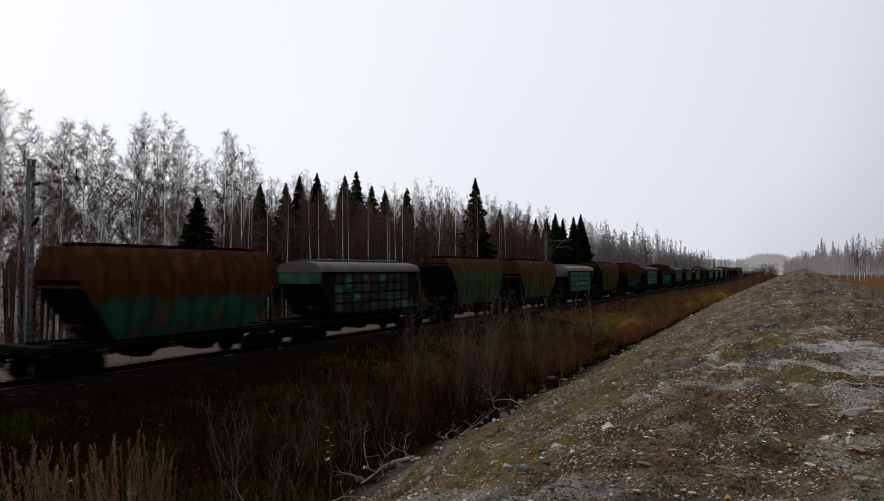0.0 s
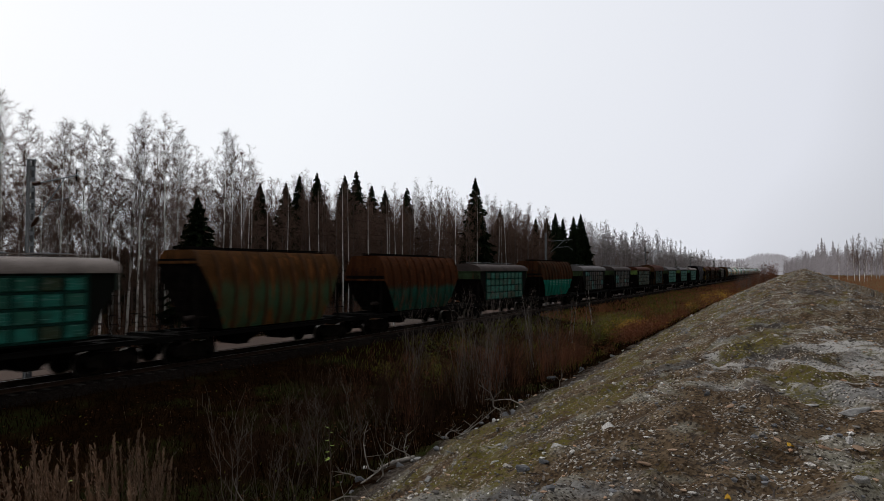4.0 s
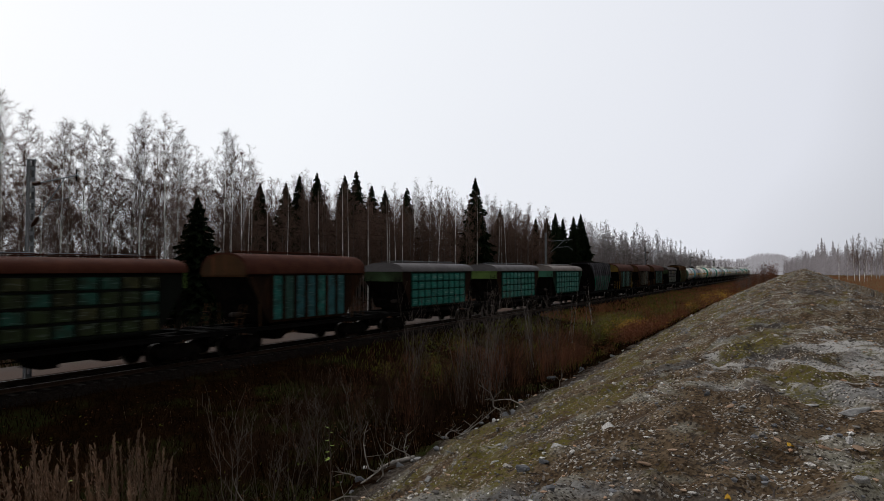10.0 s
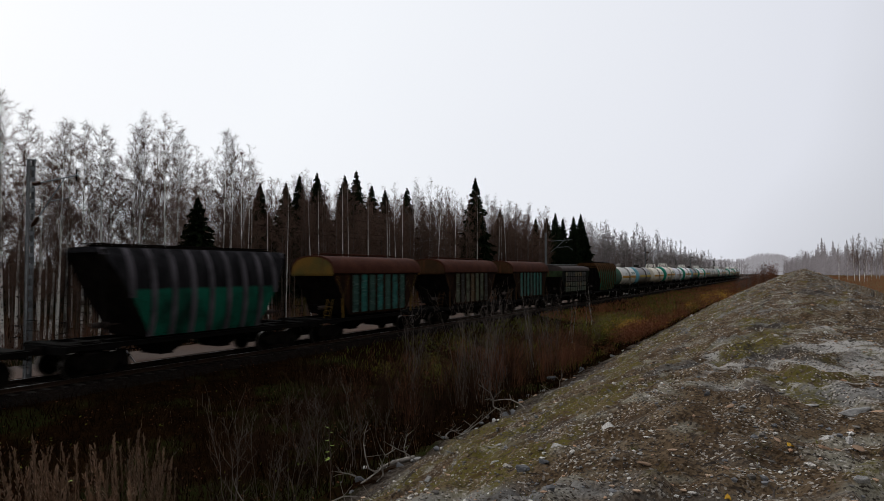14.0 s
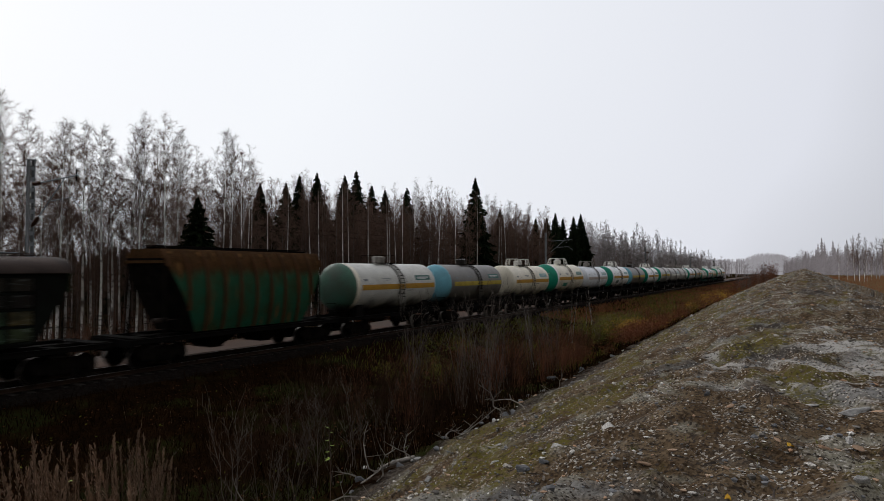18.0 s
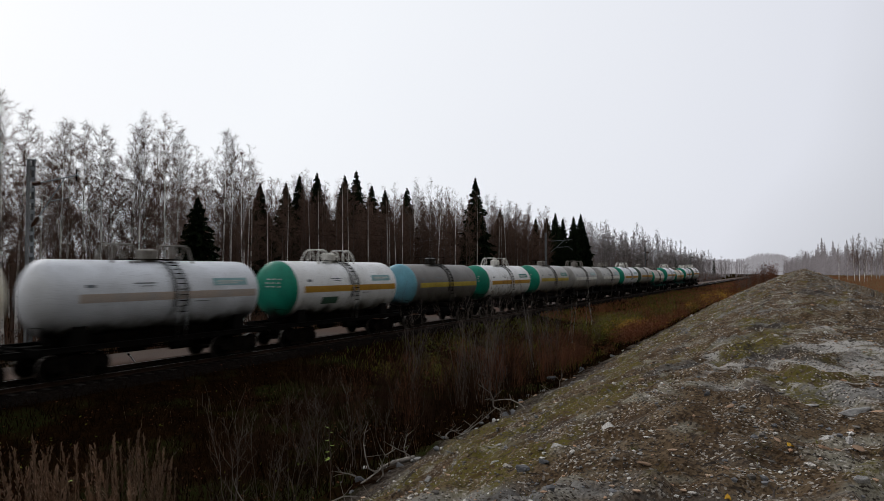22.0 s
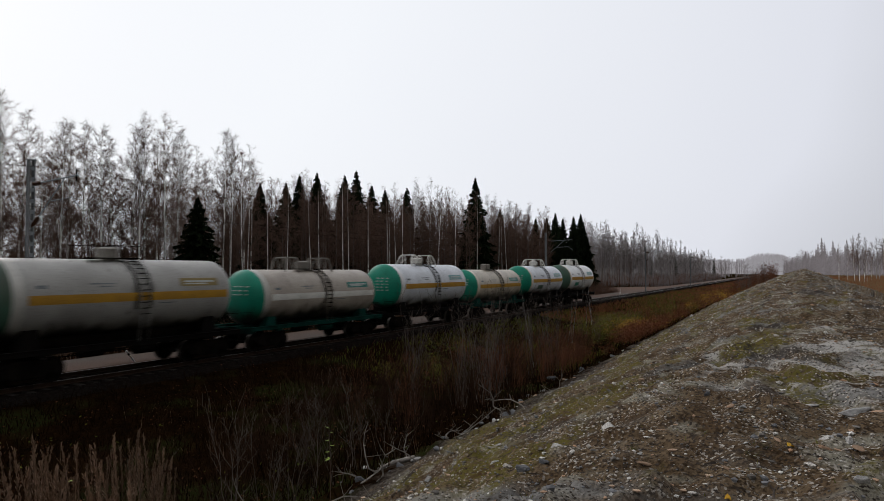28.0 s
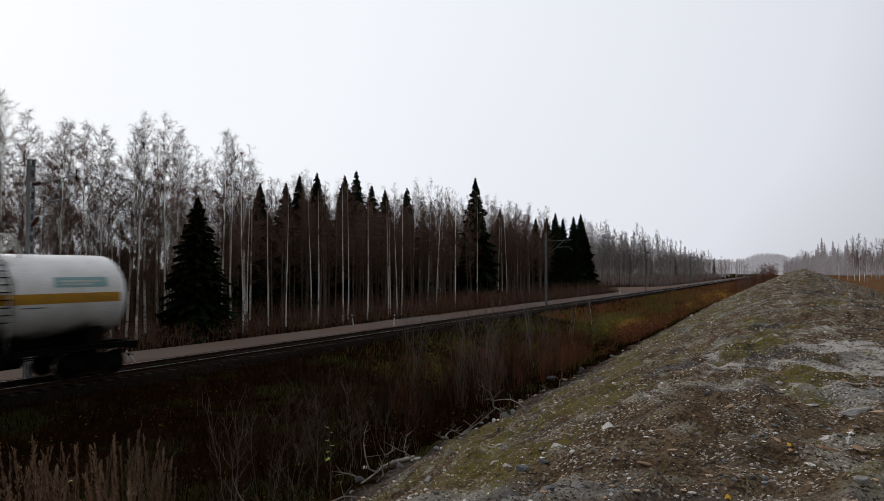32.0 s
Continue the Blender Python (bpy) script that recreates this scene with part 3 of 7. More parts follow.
def build_mast():
    ob = thing("catenary_mast", "grey steel lattice catenary mast with bracket arms", "mast", "masts along the railway")
    for dx in (-0.095, 0.095):
        s = Shape()
        s.box(dx - 0.026, dx + 0.026, -0.11, -0.098, 0, 9.2).box(dx - 0.026, dx + 0.026, 0.098, 0.11, 0, 9.2).box(dx - 0.007, dx + 0.007, -0.098, 0.098, 0, 9.2)
        part("post", s.mesh("post", MAST_DARK), ob)
    plate = Shape().box(-0.085, 0.085, -0.109, -0.097, -0.08, 0.08).mesh("batten", STEEL_GREY)
    for i in range(20):
        part("batten", plate, ob, at=pose(0, 0, 0.3 + 0.45 * i))
    part("cap", Shape().box(-0.18, 0.18, -0.13, 0.13, 9.2, 9.24).mesh("cap", STEEL_GREY), ob)
    part("footing", Shape().prism([(-0.42, -0.9), (0.42, -0.9), (0.34, 0.12), (-0.34, 0.12)], -0.34, 0.34).mesh("footing", SLEEPER), ob, "concrete footing")
    arm = Shape().tube([(0, -0.75, 8.22), (0, -3.35, 8.34)], 0.03, 6)
    a = part("bracket_arm", arm.mesh("bracket_arm", STEEL_GREY), ob)
    part("insulator", Shape().tube([(0, -0.12, 8.20), (0, -0.25, 8.20), (0, -0.45, 8.21), (0, -0.65, 8.21), (0, -0.75, 8.22)], [0.03, 0.09, 0.10, 0.09, 0.03], 8).mesh("insulator", INSULATOR), a, "brown ribbed insulator")
    st = Shape().tube([(0, -0.62, 6.82), (0, -2.4, 8.27)], 0.026, 6)
    b = part("strut", st.mesh("strut", STEEL_GREY), ob)
    part("insulator", Shape().tube([(0, -0.12, 6.42), (0, -0.25, 6.53), (0, -0.5, 6.72), (0, -0.62, 6.82)], [0.03, 0.085, 0.085, 0.03], 8).mesh("insulator_low", INSULATOR), b, "brown ribbed insulator")
    part("steady_arm", Shape().tube([(0, -1.5, 7.42), (0, -2.9, 7.5), (0, -3.5, 7.05)], 0.022, 5).mesh("steady_arm", STEEL_GREY), ob)
    part("dropper", Shape().tube([(0, -3.2, 8.6), (0, -3.2, 8.1)], 0.03, 5).mesh("dropper", STEEL_DARK), ob)
    return ob


mast = build_mast()
mast.matrix_basis = pose(MASTS[1], MAST_Y, -0.55)
for mx in [MASTS[0]] + MASTS[2:]:
    copy_thing(mast, pose(mx, MAST_Y, -0.55))


def build_wires():
    for name, y, z, sag, label in (("messenger_wire", TRACK_Y - 0.1, 8.0, 0.9, "sagging steel messenger wire"), ("contact_wire", TRACK_Y, 6.45, 0.05, "copper contact wire over the track"),
                                   ("return_wire", MAST_Y + 0.35, 7.2, 0.9, "return conductor strung along the masts")):
        s = Shape()
        pts = []
        for a, b in zip(MASTS, MASTS[1:]):
            for i in range(12):
                u = i / 12
                pts.append((a + (b - a) * u, y, z - sag * 4 * u * (1 - u)))
        pts.append((MASTS[-1], y, z))
        s.tube(pts, 0.007, 4)
        tagged(new(name, s.mesh(name, STEEL_DARK)), label, "overhead wire", kind="structure")


build_wires()


# ---- delineator posts along the road ----
def build_posts():
    s = Shape().tube([(0, 0, -0.2), (0, 0, 1.0)], 0.045, 8)
    ob = thing("marker_post", "leaning white roadside marker post with a dark band", "marker post", "posts along the road")
    part("post", s.mesh("marker_post", POST_WHITE), ob)
    part("band", Shape().tube([(0, 0, 0.72), (0, 0, 0.84)], 0.05, 8).mesh("marker_band", STEEL_DARK), ob, "dark band")
    ob.matrix_basis = pose(43.2, TRACK_Y + 3.9, -0.5, 0, 6, 0)
    copy_thing(ob, pose(42.1, TRACK_Y + 7.1, -0.5, 0, -13, 0))
    copy_thing(ob, pose(117.5, TRACK_Y + 4.0, -0.5, 0, 24, 0))
    copy_thing(ob, pose(20.2, TRACK_Y + 3.7, -0.6, 0, -38, 0))


build_posts()


# ---- the train ----
WHEELS = []          # (wheelset, thing) pairs, for the turning of the wheels
WAGONS = []          # (thing, x at 0 s)


def shared(fn):
    """Builds a mesh once and gives the same one afterwards."""
    made = {}

    def get(*key):
        if key not in made:
            made[key] = fn(*key)
        return made[key]
    return get


@shared
def wheel_mesh():
    s = Shape()
    for side in (-1, 1):
        y = 0.80 * side
        prof = [(0.06, 0.05), (0.10, 0.12), (0.09, 0.16), (0.02, 0.30), (0.03, 0.40), (0.065, 0.43), (0.065, 0.475), (-0.065, 0.480), (-0.075, 0.505), (-0.09, 0.50), (-0.085, 0.43), (-0.03, 0.40), (-0.01, 0.30), (-0.07, 0.16), (-0.09, 0.12), (-0.09, 0.05)]
        k, n = len(s.v), 28
        for d, r in prof:
            s.v += [(r * math.cos(2 * math.pi * j / n), y + d * side, r * math.sin(2 * math.pi * j / n)) for j in range(n)]
        for i in range(len(prof) - 1):
            s.f += [(k + i * n + j, k + i * n + (j + 1) % n, k + (i + 1) * n + (j + 1) % n, k + (i + 1) * n + j) for j in range(n)]
    s.tube([(0, -1.02, 0), (0, 1.02, 0)], 0.075, 10)
    me = s.mesh("wheelset", STEEL_DARK, 40)
    me.materials.append(TREAD)
    for f in me.polygons:
        if 0.46 < math.hypot(f.center.x, f.center.z) < 0.485:
            f.material_index = 1
    return me


@shared
def side_frame_mesh():
    s = Shape()
    s.prism([(-1.12, 0.42), (-0.72, 0.40), (-0.52, 0.24), (0.52, 0.24), (0.72, 0.40), (1.12, 0.42), (1.16, 0.60), (0.95, 0.66), (0.45, 0.88), (-0.45, 0.88), (-0.95, 0.66), (-1.16, 0.60)], -0.09, 0.09)
    for x in (-0.925, 0.925):
        s.tube([(x, -0.17, 0.475), (x, 0.12, 0.475)], 0.155, 12)
    for x in (-0.22, 0.0, 0.22):
        s.tube([(x, -0.12, 0.30), (x, -0.12, 0.62)], 0.085, 8)
    return s.mesh("side_frame", STEEL_DARK)


@shared
def bolster_mesh():
    return Shape().prism([(-0.22, 0.50), (0.22, 0.50), (0.26, 0.84), (-0.26, 0.84)], -1.02, 1.02).tube([(0, 0, 0.82), (0, 0, 0.98)], 0.25, 12).mesh("bolster", STEEL_DARK)


def bogie(parent, x):
    b = part("bogie", bolster_mesh(), parent, "grimy two-axle bogie", at=pose(x, 0, 0))
    for dx in (-0.925, 0.925):
        w = part("wheelset", wheel_mesh(), b, "steel wheelset with bright treads", at=pose(dx, 0, 0.475))
        WHEELS.append(w)
    for y, turn in ((-1.02, 0), (1.02, 180)):
        part("side_frame", side_frame_mesh(), b, at=pose(0, y, 0, 0, 0, turn))


@shared
def coupler_mesh():
    s = Shape().box(-0.55, 0.0, -0.09, 0.09, 0.97, 1.13)
    s.prism([(0.0, 0.90), (0.32, 0.94), (0.36, 1.16), (0.0, 1.2)], -0.20, 0.10).prism([(0.0, 0.93), (0.20, 0.97), (0.22, 1.13), (0.0, 1.17)], 0.10, 0.22)
    s.tube([(-0.4, -0.45, 1.05), (-0.1, -0.47, 0.85), (0.2, -0.45, 0.62), (0.4, -0.3, 0.55)], 0.03, 6)
    return s.mesh("coupler", STEEL_DARK)


@shared
def underframe_mesh(half, width):
    s = Shape().box(-half, half, -0.27, 0.27, 0.95, 1.27)
    for x in (-half + 0.06, half - 0.06):
        s.box(x - 0.06, x + 0.06, -width, width, 0.95, 1.25)
    for x in (-half + 1.9, half - 1.9):
        s.box(x - 0.18, x + 0.18, -width, width, 0.98, 1.24)
    s.tube([(-0.6, 0.5, 0.85), (0.3, 0.5, 0.85)], 0.18, 10).tube([(0.5, -0.55, 0.80), (1.5, -0.55, 0.80)], 0.21, 10)
    s.tube([(-half + 2, 0.3, 0.72), (half - 2, 0.3, 0.72)], 0.025, 5)
    return s.mesh("underframe", STEEL_DARK)


@shared
def sill_mesh(x0, x1, y):
    return Shape().box(x0, x1, y - 0.05, y + 0.05, 1.08, 1.26).box(x0, x1, y - 0.09, y + 0.09, 1.262, 1.28).mesh("side_sill", STEEL_DARK)


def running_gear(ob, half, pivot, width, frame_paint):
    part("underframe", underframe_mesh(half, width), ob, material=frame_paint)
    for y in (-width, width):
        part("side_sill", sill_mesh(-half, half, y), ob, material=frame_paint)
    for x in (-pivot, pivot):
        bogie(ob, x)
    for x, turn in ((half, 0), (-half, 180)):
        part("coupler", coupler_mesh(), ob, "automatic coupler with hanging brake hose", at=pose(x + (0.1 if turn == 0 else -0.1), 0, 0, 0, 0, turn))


# -- hoppers --
@shared
def slab_body_mesh(top, bottom, z_break, z_eave, width):
    """Body with a vertical hood at each end over a slope that runs in under it."""
    t, b = top / 2, bottom / 2
    s = Shape().prism([(-b, 1.45), (b, 1.45), (t, z_break), (t, z_eave), (-t, z_eave), (-t, z_break)], -width, width)
    me = s.mesh("body", STEEL_DARK)
    # The slopes under the hoods go near-black: their shade put into the colour.
    me.materials.append(STEEL_DARK)
    for i in (3, 7):
        me.polygons[i].material_index = 1
    return me


@shared
def chute_mesh(x, length):
    h = length / 2
    s = Shape()
    k = len(s.v)
    s.v += [(x - h, -1.35, 1.45), (x + h, -1.35, 1.45), (x + h, 1.35, 1.45), (x - h, 1.35, 1.45), (x - 0.3, -0.62, 0.52), (x + 0.3, -0.62, 0.52), (x + 0.3, 0.62, 0.52), (x - 0.3, 0.62, 0.52)]
    s.f += [(k + 4, k + 7, k + 6, k + 5)] + [(k + i, k + (i + 1) % 4, k + 4 + (i + 1) % 4, k + 4 + i) for i in range(4)]
    s.box(x - 0.34, x + 0.34, -0.66, 0.66, 0.46, 0.53)
    return s.mesh("chute", STEEL_DARK)


@shared
def roof_mesh(length, width, z0, rise, flat):
    h = length / 2
    poly = []
    for i in range(13):
        a = math.pi * i / 12
        c, sn = math.cos(a), math.sin(a)
        poly.append((-width * (abs(c) ** flat) * (1 if c > 0 else -1), z0 + rise * sn ** 0.8))
    s = Shape().along([(-width, z0 - 0.05)] + poly + [(width, z0 - 0.05)], -h, h)
    return s.mesh("roof", STEEL_DARK, 35)


@shared
def walkway_mesh(length, z):
    h = length / 2
    s = Shape().box(-h, h, -0.32, 0.32, z, z + 0.03)
    s.tube([(-h, -0.36, z + 0.08), (h, -0.36, z + 0.08)], 0.02, 5).tube([(-h, 0.36, z + 0.08), (h, 0.36, z + 0.08)], 0.02, 5)
    return s.mesh("roof_walkway", STEEL_GREY)


@shared
def hatch_mesh():
    return Shape().box(-0.75, 0.75, -0.30, 0.30, 0, 0.06).tube([(-0.7, -0.32, 0.05), (0.7, -0.32, 0.05)], 0.022, 5).mesh("roof_hatch", STEEL_GREY)


@shared
def hood_mesh(x0, width, z0, z1, rise):
    """The end wall under the roof: a plate with a rounded head and two lugs."""
    poly = [(-width, z0), (width, z0), (width, z1)]
    poly += [(width * math.cos(radians(a)) , z1 + rise * math.sin(radians(a)) ** 0.8) for a in range(15, 180, 15)] + [(-width, z1)]
    s = Shape().along(poly, x0, x0 + 0.05)
    s.box(x0 - 0.03, x0 + 0.08, -width - 0.02, width + 0.02, z1 - 0.12, z1 - 0.04)
    return s.mesh("end_wall", STEEL_DARK)


@shared
def ladder_mesh(h, lean, rungs):
    s = Shape()
    for y in (-0.2, 0.2):
        s.tube([(0, y, 0), (lean, y, h)], 0.022, 5)
    for i in range(rungs):
        u = (i + 0.7) / (rungs + 0.4)
        s.tube([(lean * u, -0.2, h * u), (lean * u, 0.2, h * u)], 0.014, 5)
    return s.mesh("ladder", STEEL_DARK)


@shared
def platform_mesh(x0, x1):
    s = Shape().box(x0, x1, -1.42, 1.42, 1.282, 1.32)
    return s.mesh("end_platform", STEEL_DARK)


@shared
def handrail_mesh(e, y0, y1):
    s = Shape().tube([(e, y0, 1.31), (e, y0, 2.13), (e, y0 + 0.02, 2.15), (e, y1 - 0.02, 2.15), (e, y1, 2.13), (e, y1, 1.31)], 0.02, 5)
    return s.tube([(e, y0, 1.75), (e, y1, 1.75)], 0.018, 5).mesh("handrail", STEEL_DARK)


def end_deck(ob, x0, x1, paint):
    """End platform with a handrail at either side."""
    d = part("end_platform", platform_mesh(x0, x1), ob, material=paint)
    e = x1 - math.copysign(0.06, x1)
    for y in (-1.36, 0.7):
        part("handrail", handrail_mesh(e, y, y + 0.66), d, material=paint)


@shared
def brake_mesh():
    return Shape().tube([(-0.35, 0, 0), (-0.3, 0, 0), (0.3, 0, 0), (0.35, 0, 0)], [0.06, 0.12, 0.12, 0.06], 10).tube([(0.35, 0, 0), (0.8, 0, 0)], 0.03, 5).mesh("brake_cylinder", ROOF_DARK)


@shared
def box_mesh(w, h, d):
    """A pressed panel with a chamfered edge, facing -y."""
    c = min(0.05, d)
    a, b = w / 2, h / 2
    s = Shape()
    s.v += [(-a, 0, -b), (a, 0, -b), (a, 0, b), (-a, 0, b), (-a + c, -d, -b + c), (a - c, -d, -b + c), (a - c, -d, b - c), (-a + c, -d, b - c)]
    s.f += [(4, 5, 6, 7), (0, 1, 5, 4), (1, 2, 6, 5), (2, 3, 7, 6), (3, 0, 4, 7)]
    return s.mesh("panel", STEEL_DARK)


@shared
def bar_mesh(w, h, d):
    return Shape().box(-w / 2, w / 2, -d, 0, -h / 2, h / 2).mesh("bar", STEEL_DARK)


def hopper_ends(ob, top, z_break, frame_paint, deck):
    for sg in (-1, 1):
        end_deck(ob, sg * 6.15, sg * 6.75, frame_paint)
        part("brake_cylinder", brake_mesh(), ob, "grimy brake cylinder", at=pose(sg * (deck + 0.5), -0.5, 1.95))
        for y in (-1.2, 1.2):
            part("ladder", ladder_mesh(2.3, -0.55 * sg, 7), ob, at=pose(sg * (top / 2 + 0.62), y, 1.32))
        for y in (-1.25, 1.25):
            part("corner_post", bar_mesh(0.12, z_break - 1.30, 0.12), ob, at=pose(sg * (top / 2 - 0.10), y, (z_break + 1.30) / 2))


@shared
def back_panel_mesh():
    s = Shape()
    for i in range(9):
        for k in range(4):
            x, z = -3.52 + 0.88 * i, 1.848 + 0.575 * k
            s.box(x - 0.38, x + 0.38, 1.495, 1.55, z - 0.25, z + 0.25)
    return s.mesh("back_panelling", STEEL_DARK)


def panel_hopper(label, body_paint, panel, roof_paint, hood_paint, frame_paint, sill_paint=None):
    """Grain hopper: pitched grey roof, four rows of pressed side panels."""
    ob = thing("hopper_wagon", label, "freight wagon", "wagons of the train")
    running_gear(ob, 6.9, 5.25, 1.42, frame_paint)
    part("body", slab_body_mesh(10.25, 7.95, 3.35, 4.02, 1.5), ob, material=body_paint)
    r = part("roof", roof_mesh(10.5, 1.62, 4.02, 0.56, 0.8), ob, "long rounded roof", material=roof_paint)
    part("roof_walkway", walkway_mesh(9.8, 4.60), r, material=roof_paint)
    for x in (-3.3, -1.1, 1.1, 3.3):
        part("roof_hatch", hatch_mesh(), r, at=pose(x, 0, 4.66))
    for x in (-5.2, 5.15):
        part("end_wall", hood_mesh(x, 1.55, 3.30, 4.0, 0.5), ob, "pale rounded end wall with two lugs", material=hood_paint)
    for x in (-2.5, 0.0, 2.5):
        part("chute", chute_mesh(x, 2.3), ob)
    hopper_ends(ob, 10.25, 3.35, frame_paint, 4.0)
    pan, post, rail_bar = box_mesh(0.77, 0.505, 0.055), bar_mesh(0.10, 2.45, 0.06), bar_mesh(7.95, 0.06, 0.055)
    bar_paint = BAR_TEAL if panel in (PANEL_TEAL, PANEL_PALE) else BODY_DARK
    for i in range(10):
        part("post", post, ob, material=bar_paint, at=pose(-3.96 + 0.88 * i, -1.5, 2.76))
    for k in range(5):
        part("side_rail", rail_bar, ob, material=bar_paint, at=pose(0, -1.5, 1.56 + 0.575 * k))
    for i in range(9):
        for k in range(4):
            part("panel", pan, ob, material=panel[k] if isinstance(panel, tuple) else panel, at=pose(-3.52 + 0.88 * i, -1.5, 1.848 + 0.575 * k))
    # the side away from the road is pressed as one sheet
    part("back_panelling", back_panel_mesh(), ob, material=panel[0] if isinstance(panel, tuple) else panel)
    if panel is PANEL_TEAL:
        for i, k, w in ((0, 3, 0.42), (3, 3, 0.5), (4, 3, 0.5), (7, 3, 0.36), (1, 2, 0.3), (5, 1, 0.4), (6, 1, 0.44), (0, 0, 0.4), (2, 0, 0.34), (7, 0, 0.46)):
            for dz in (-0.05, 0.06):
                part("lettering", bar_mesh(w, 0.055, 0.006), ob, "worn pale stencilled lettering", at=pose(-3.52 + 0.88 * i, -1.556, 1.848 + 0.575 * k + dz), material=LETTERING_WORN)
    return ob


def ribbed_hopper(label, body_paint, panel, roof_paint, frame_paint, hood_paint):
    """Cement hopper: high rounded roof, seven tall panels between side posts."""
    ob = thing("hopper_wagon", label, "freight wagon", "wagons of the train")
    running_gear(ob, 6.0, 4.4, 1.42, frame_paint)
    part("body", slab_body_mesh(9.2, 6.3, 3.7, 3.95, 1.48), ob, material=body_paint)
    r = part("roof", roof_mesh(9.5, 1.60, 3.95, 0.98, 0.75), ob, "high rounded roof", material=roof_paint)
    part("roof_walkway", walkway_mesh(8.8, 4.96), r, material=roof_paint)
    for x in (-4.77, 4.72):
        part("end_wall", hood_mesh(x, 1.52, 3.75, 3.95, 0.9), ob, "rounded end wall", material=hood_paint)
    for x in (-1.6, 1.6):
        part("chute", chute_mesh(x, 2.6), ob)
    for sg in (-1, 1):
        end_deck(ob, sg * 5.3, sg * 5.9, frame_paint)
        part("brake_cylinder", brake_mesh(), ob, "grimy brake cylinder", at=pose(sg * 4.4, -0.5, 1.9))
        for y in (-1.2, 1.2):
            part("ladder", ladder_mesh(1.1, -0.35 * sg, 4), ob, "slanting ladder", at=pose(sg * 4.9, y, 1.32), material=hood_paint)
            part("brace", Shape().tube([(sg * 4.3, y * 1.2, 3.75), (sg * 3.75, y * 1.2, 2.5), (sg * 3.7, y * 1.2, 1.3)], 0.06, 4).tube([(sg * 3.1, y * 1.2, 3.75), (sg * 3.75, y * 1.2, 2.5)], 0.05, 4).mesh("brace", STEEL_DARK), ob, material=hood_paint)
    pan, post, rail_bar = box_mesh(0.64, 2.25, 0.03), bar_mesh(0.13, 2.5, 0.09), bar_mesh(9.2, 0.12, 0.08)
    for turn, y in ((0, -1.48), (180, 1.48)):
        for i in range(8):
            part("post", post, ob, material=body_paint, at=pose(-2.975 + 0.85 * i, y, 2.68, 0, 0, turn))
        part("side_rail", rail_bar, ob, material=body_paint, at=pose(0, y, 3.9, 0, 0, turn))
        for i in range(7):
            part("panel", pan, ob, material=panel, at=pose(-2.55 + 0.85 * i, y, 2.68, 0, 0, turn))
    return ob


CURVE = [(1.35, 1.32), (1.9, 1.47), (2.5, 1.56), (3.1, 1.58), (3.7, 1.53), (4.2, 1.42), (4.6, 1.27), (4.9, 1.05), (5.0, 0.92)]


def curve_y(z):
    return float(np.interp(z, [c[0] for c in CURVE], [c[1] for c in CURVE]))


@shared
def round_body_mesh(top, bottom, z_break):
    s = Shape()
    nx = 18
    rows = [c[0] for c in CURVE]
    for sg in (-1, 1):
        k = len(s.v)
        for z in rows:
            e = top / 2 if z >= z_break else bottom / 2 + (top - bottom) / 2 * (z - rows[0]) / (z_break - rows[0])
            s.v += [(-e + 2 * e * i / nx, sg * curve_y(z), z) for i in range(nx + 1)]
        for r in range(len(rows) - 1):
            for i in range(nx):
                a = k + r * (nx + 1) + i
                s.f.append((a, a + 1, a + nx + 2, a + nx + 1))
    half = len(s.v) // 2
    for r in range(len(rows) - 1):
        for i in (0, nx):
            a = r * (nx + 1) + i
            s.f.append((a, a + nx + 1, half + a + nx + 1, half + a))
    t = (len(rows) - 1) * (nx + 1)
    for i in range(nx):
        s.f += [(t + i, t + i + 1, half + t + i + 1, half + t + i), (i, half + i, half + i + 1, i + 1)]
    me = s.mesh("body", STEEL_DARK, 30)
    # Sloped ends in near-black steel, standing in for the shade below the break.
    me.materials.append(STEEL_DARK)
    for f in me.polygons:
        if abs(f.center.y) < 0.2 and 1.36 < f.center.z < z_break:
            f.material_index = 1
    return me


@shared
def rib_mesh(z0, wide):
    s = Shape()
    zs = [z0 + (4.98 - z0) * i / 10 for i in range(11)]
    for z in zs:
        y = curve_y(z)
        s.v += [(-wide, -y + 0.01, z), (-wide * 0.8, -y - 0.09, z), (wide * 0.8, -y - 0.09, z), (wide, -y + 0.01, z)]
    for i in range(10):
        for j in range(3):
            a = i * 4 + j
            s.f.append((a, a + 1, a + 5, a + 4))
    return s.mesh("rib", STEEL_DARK, 30)


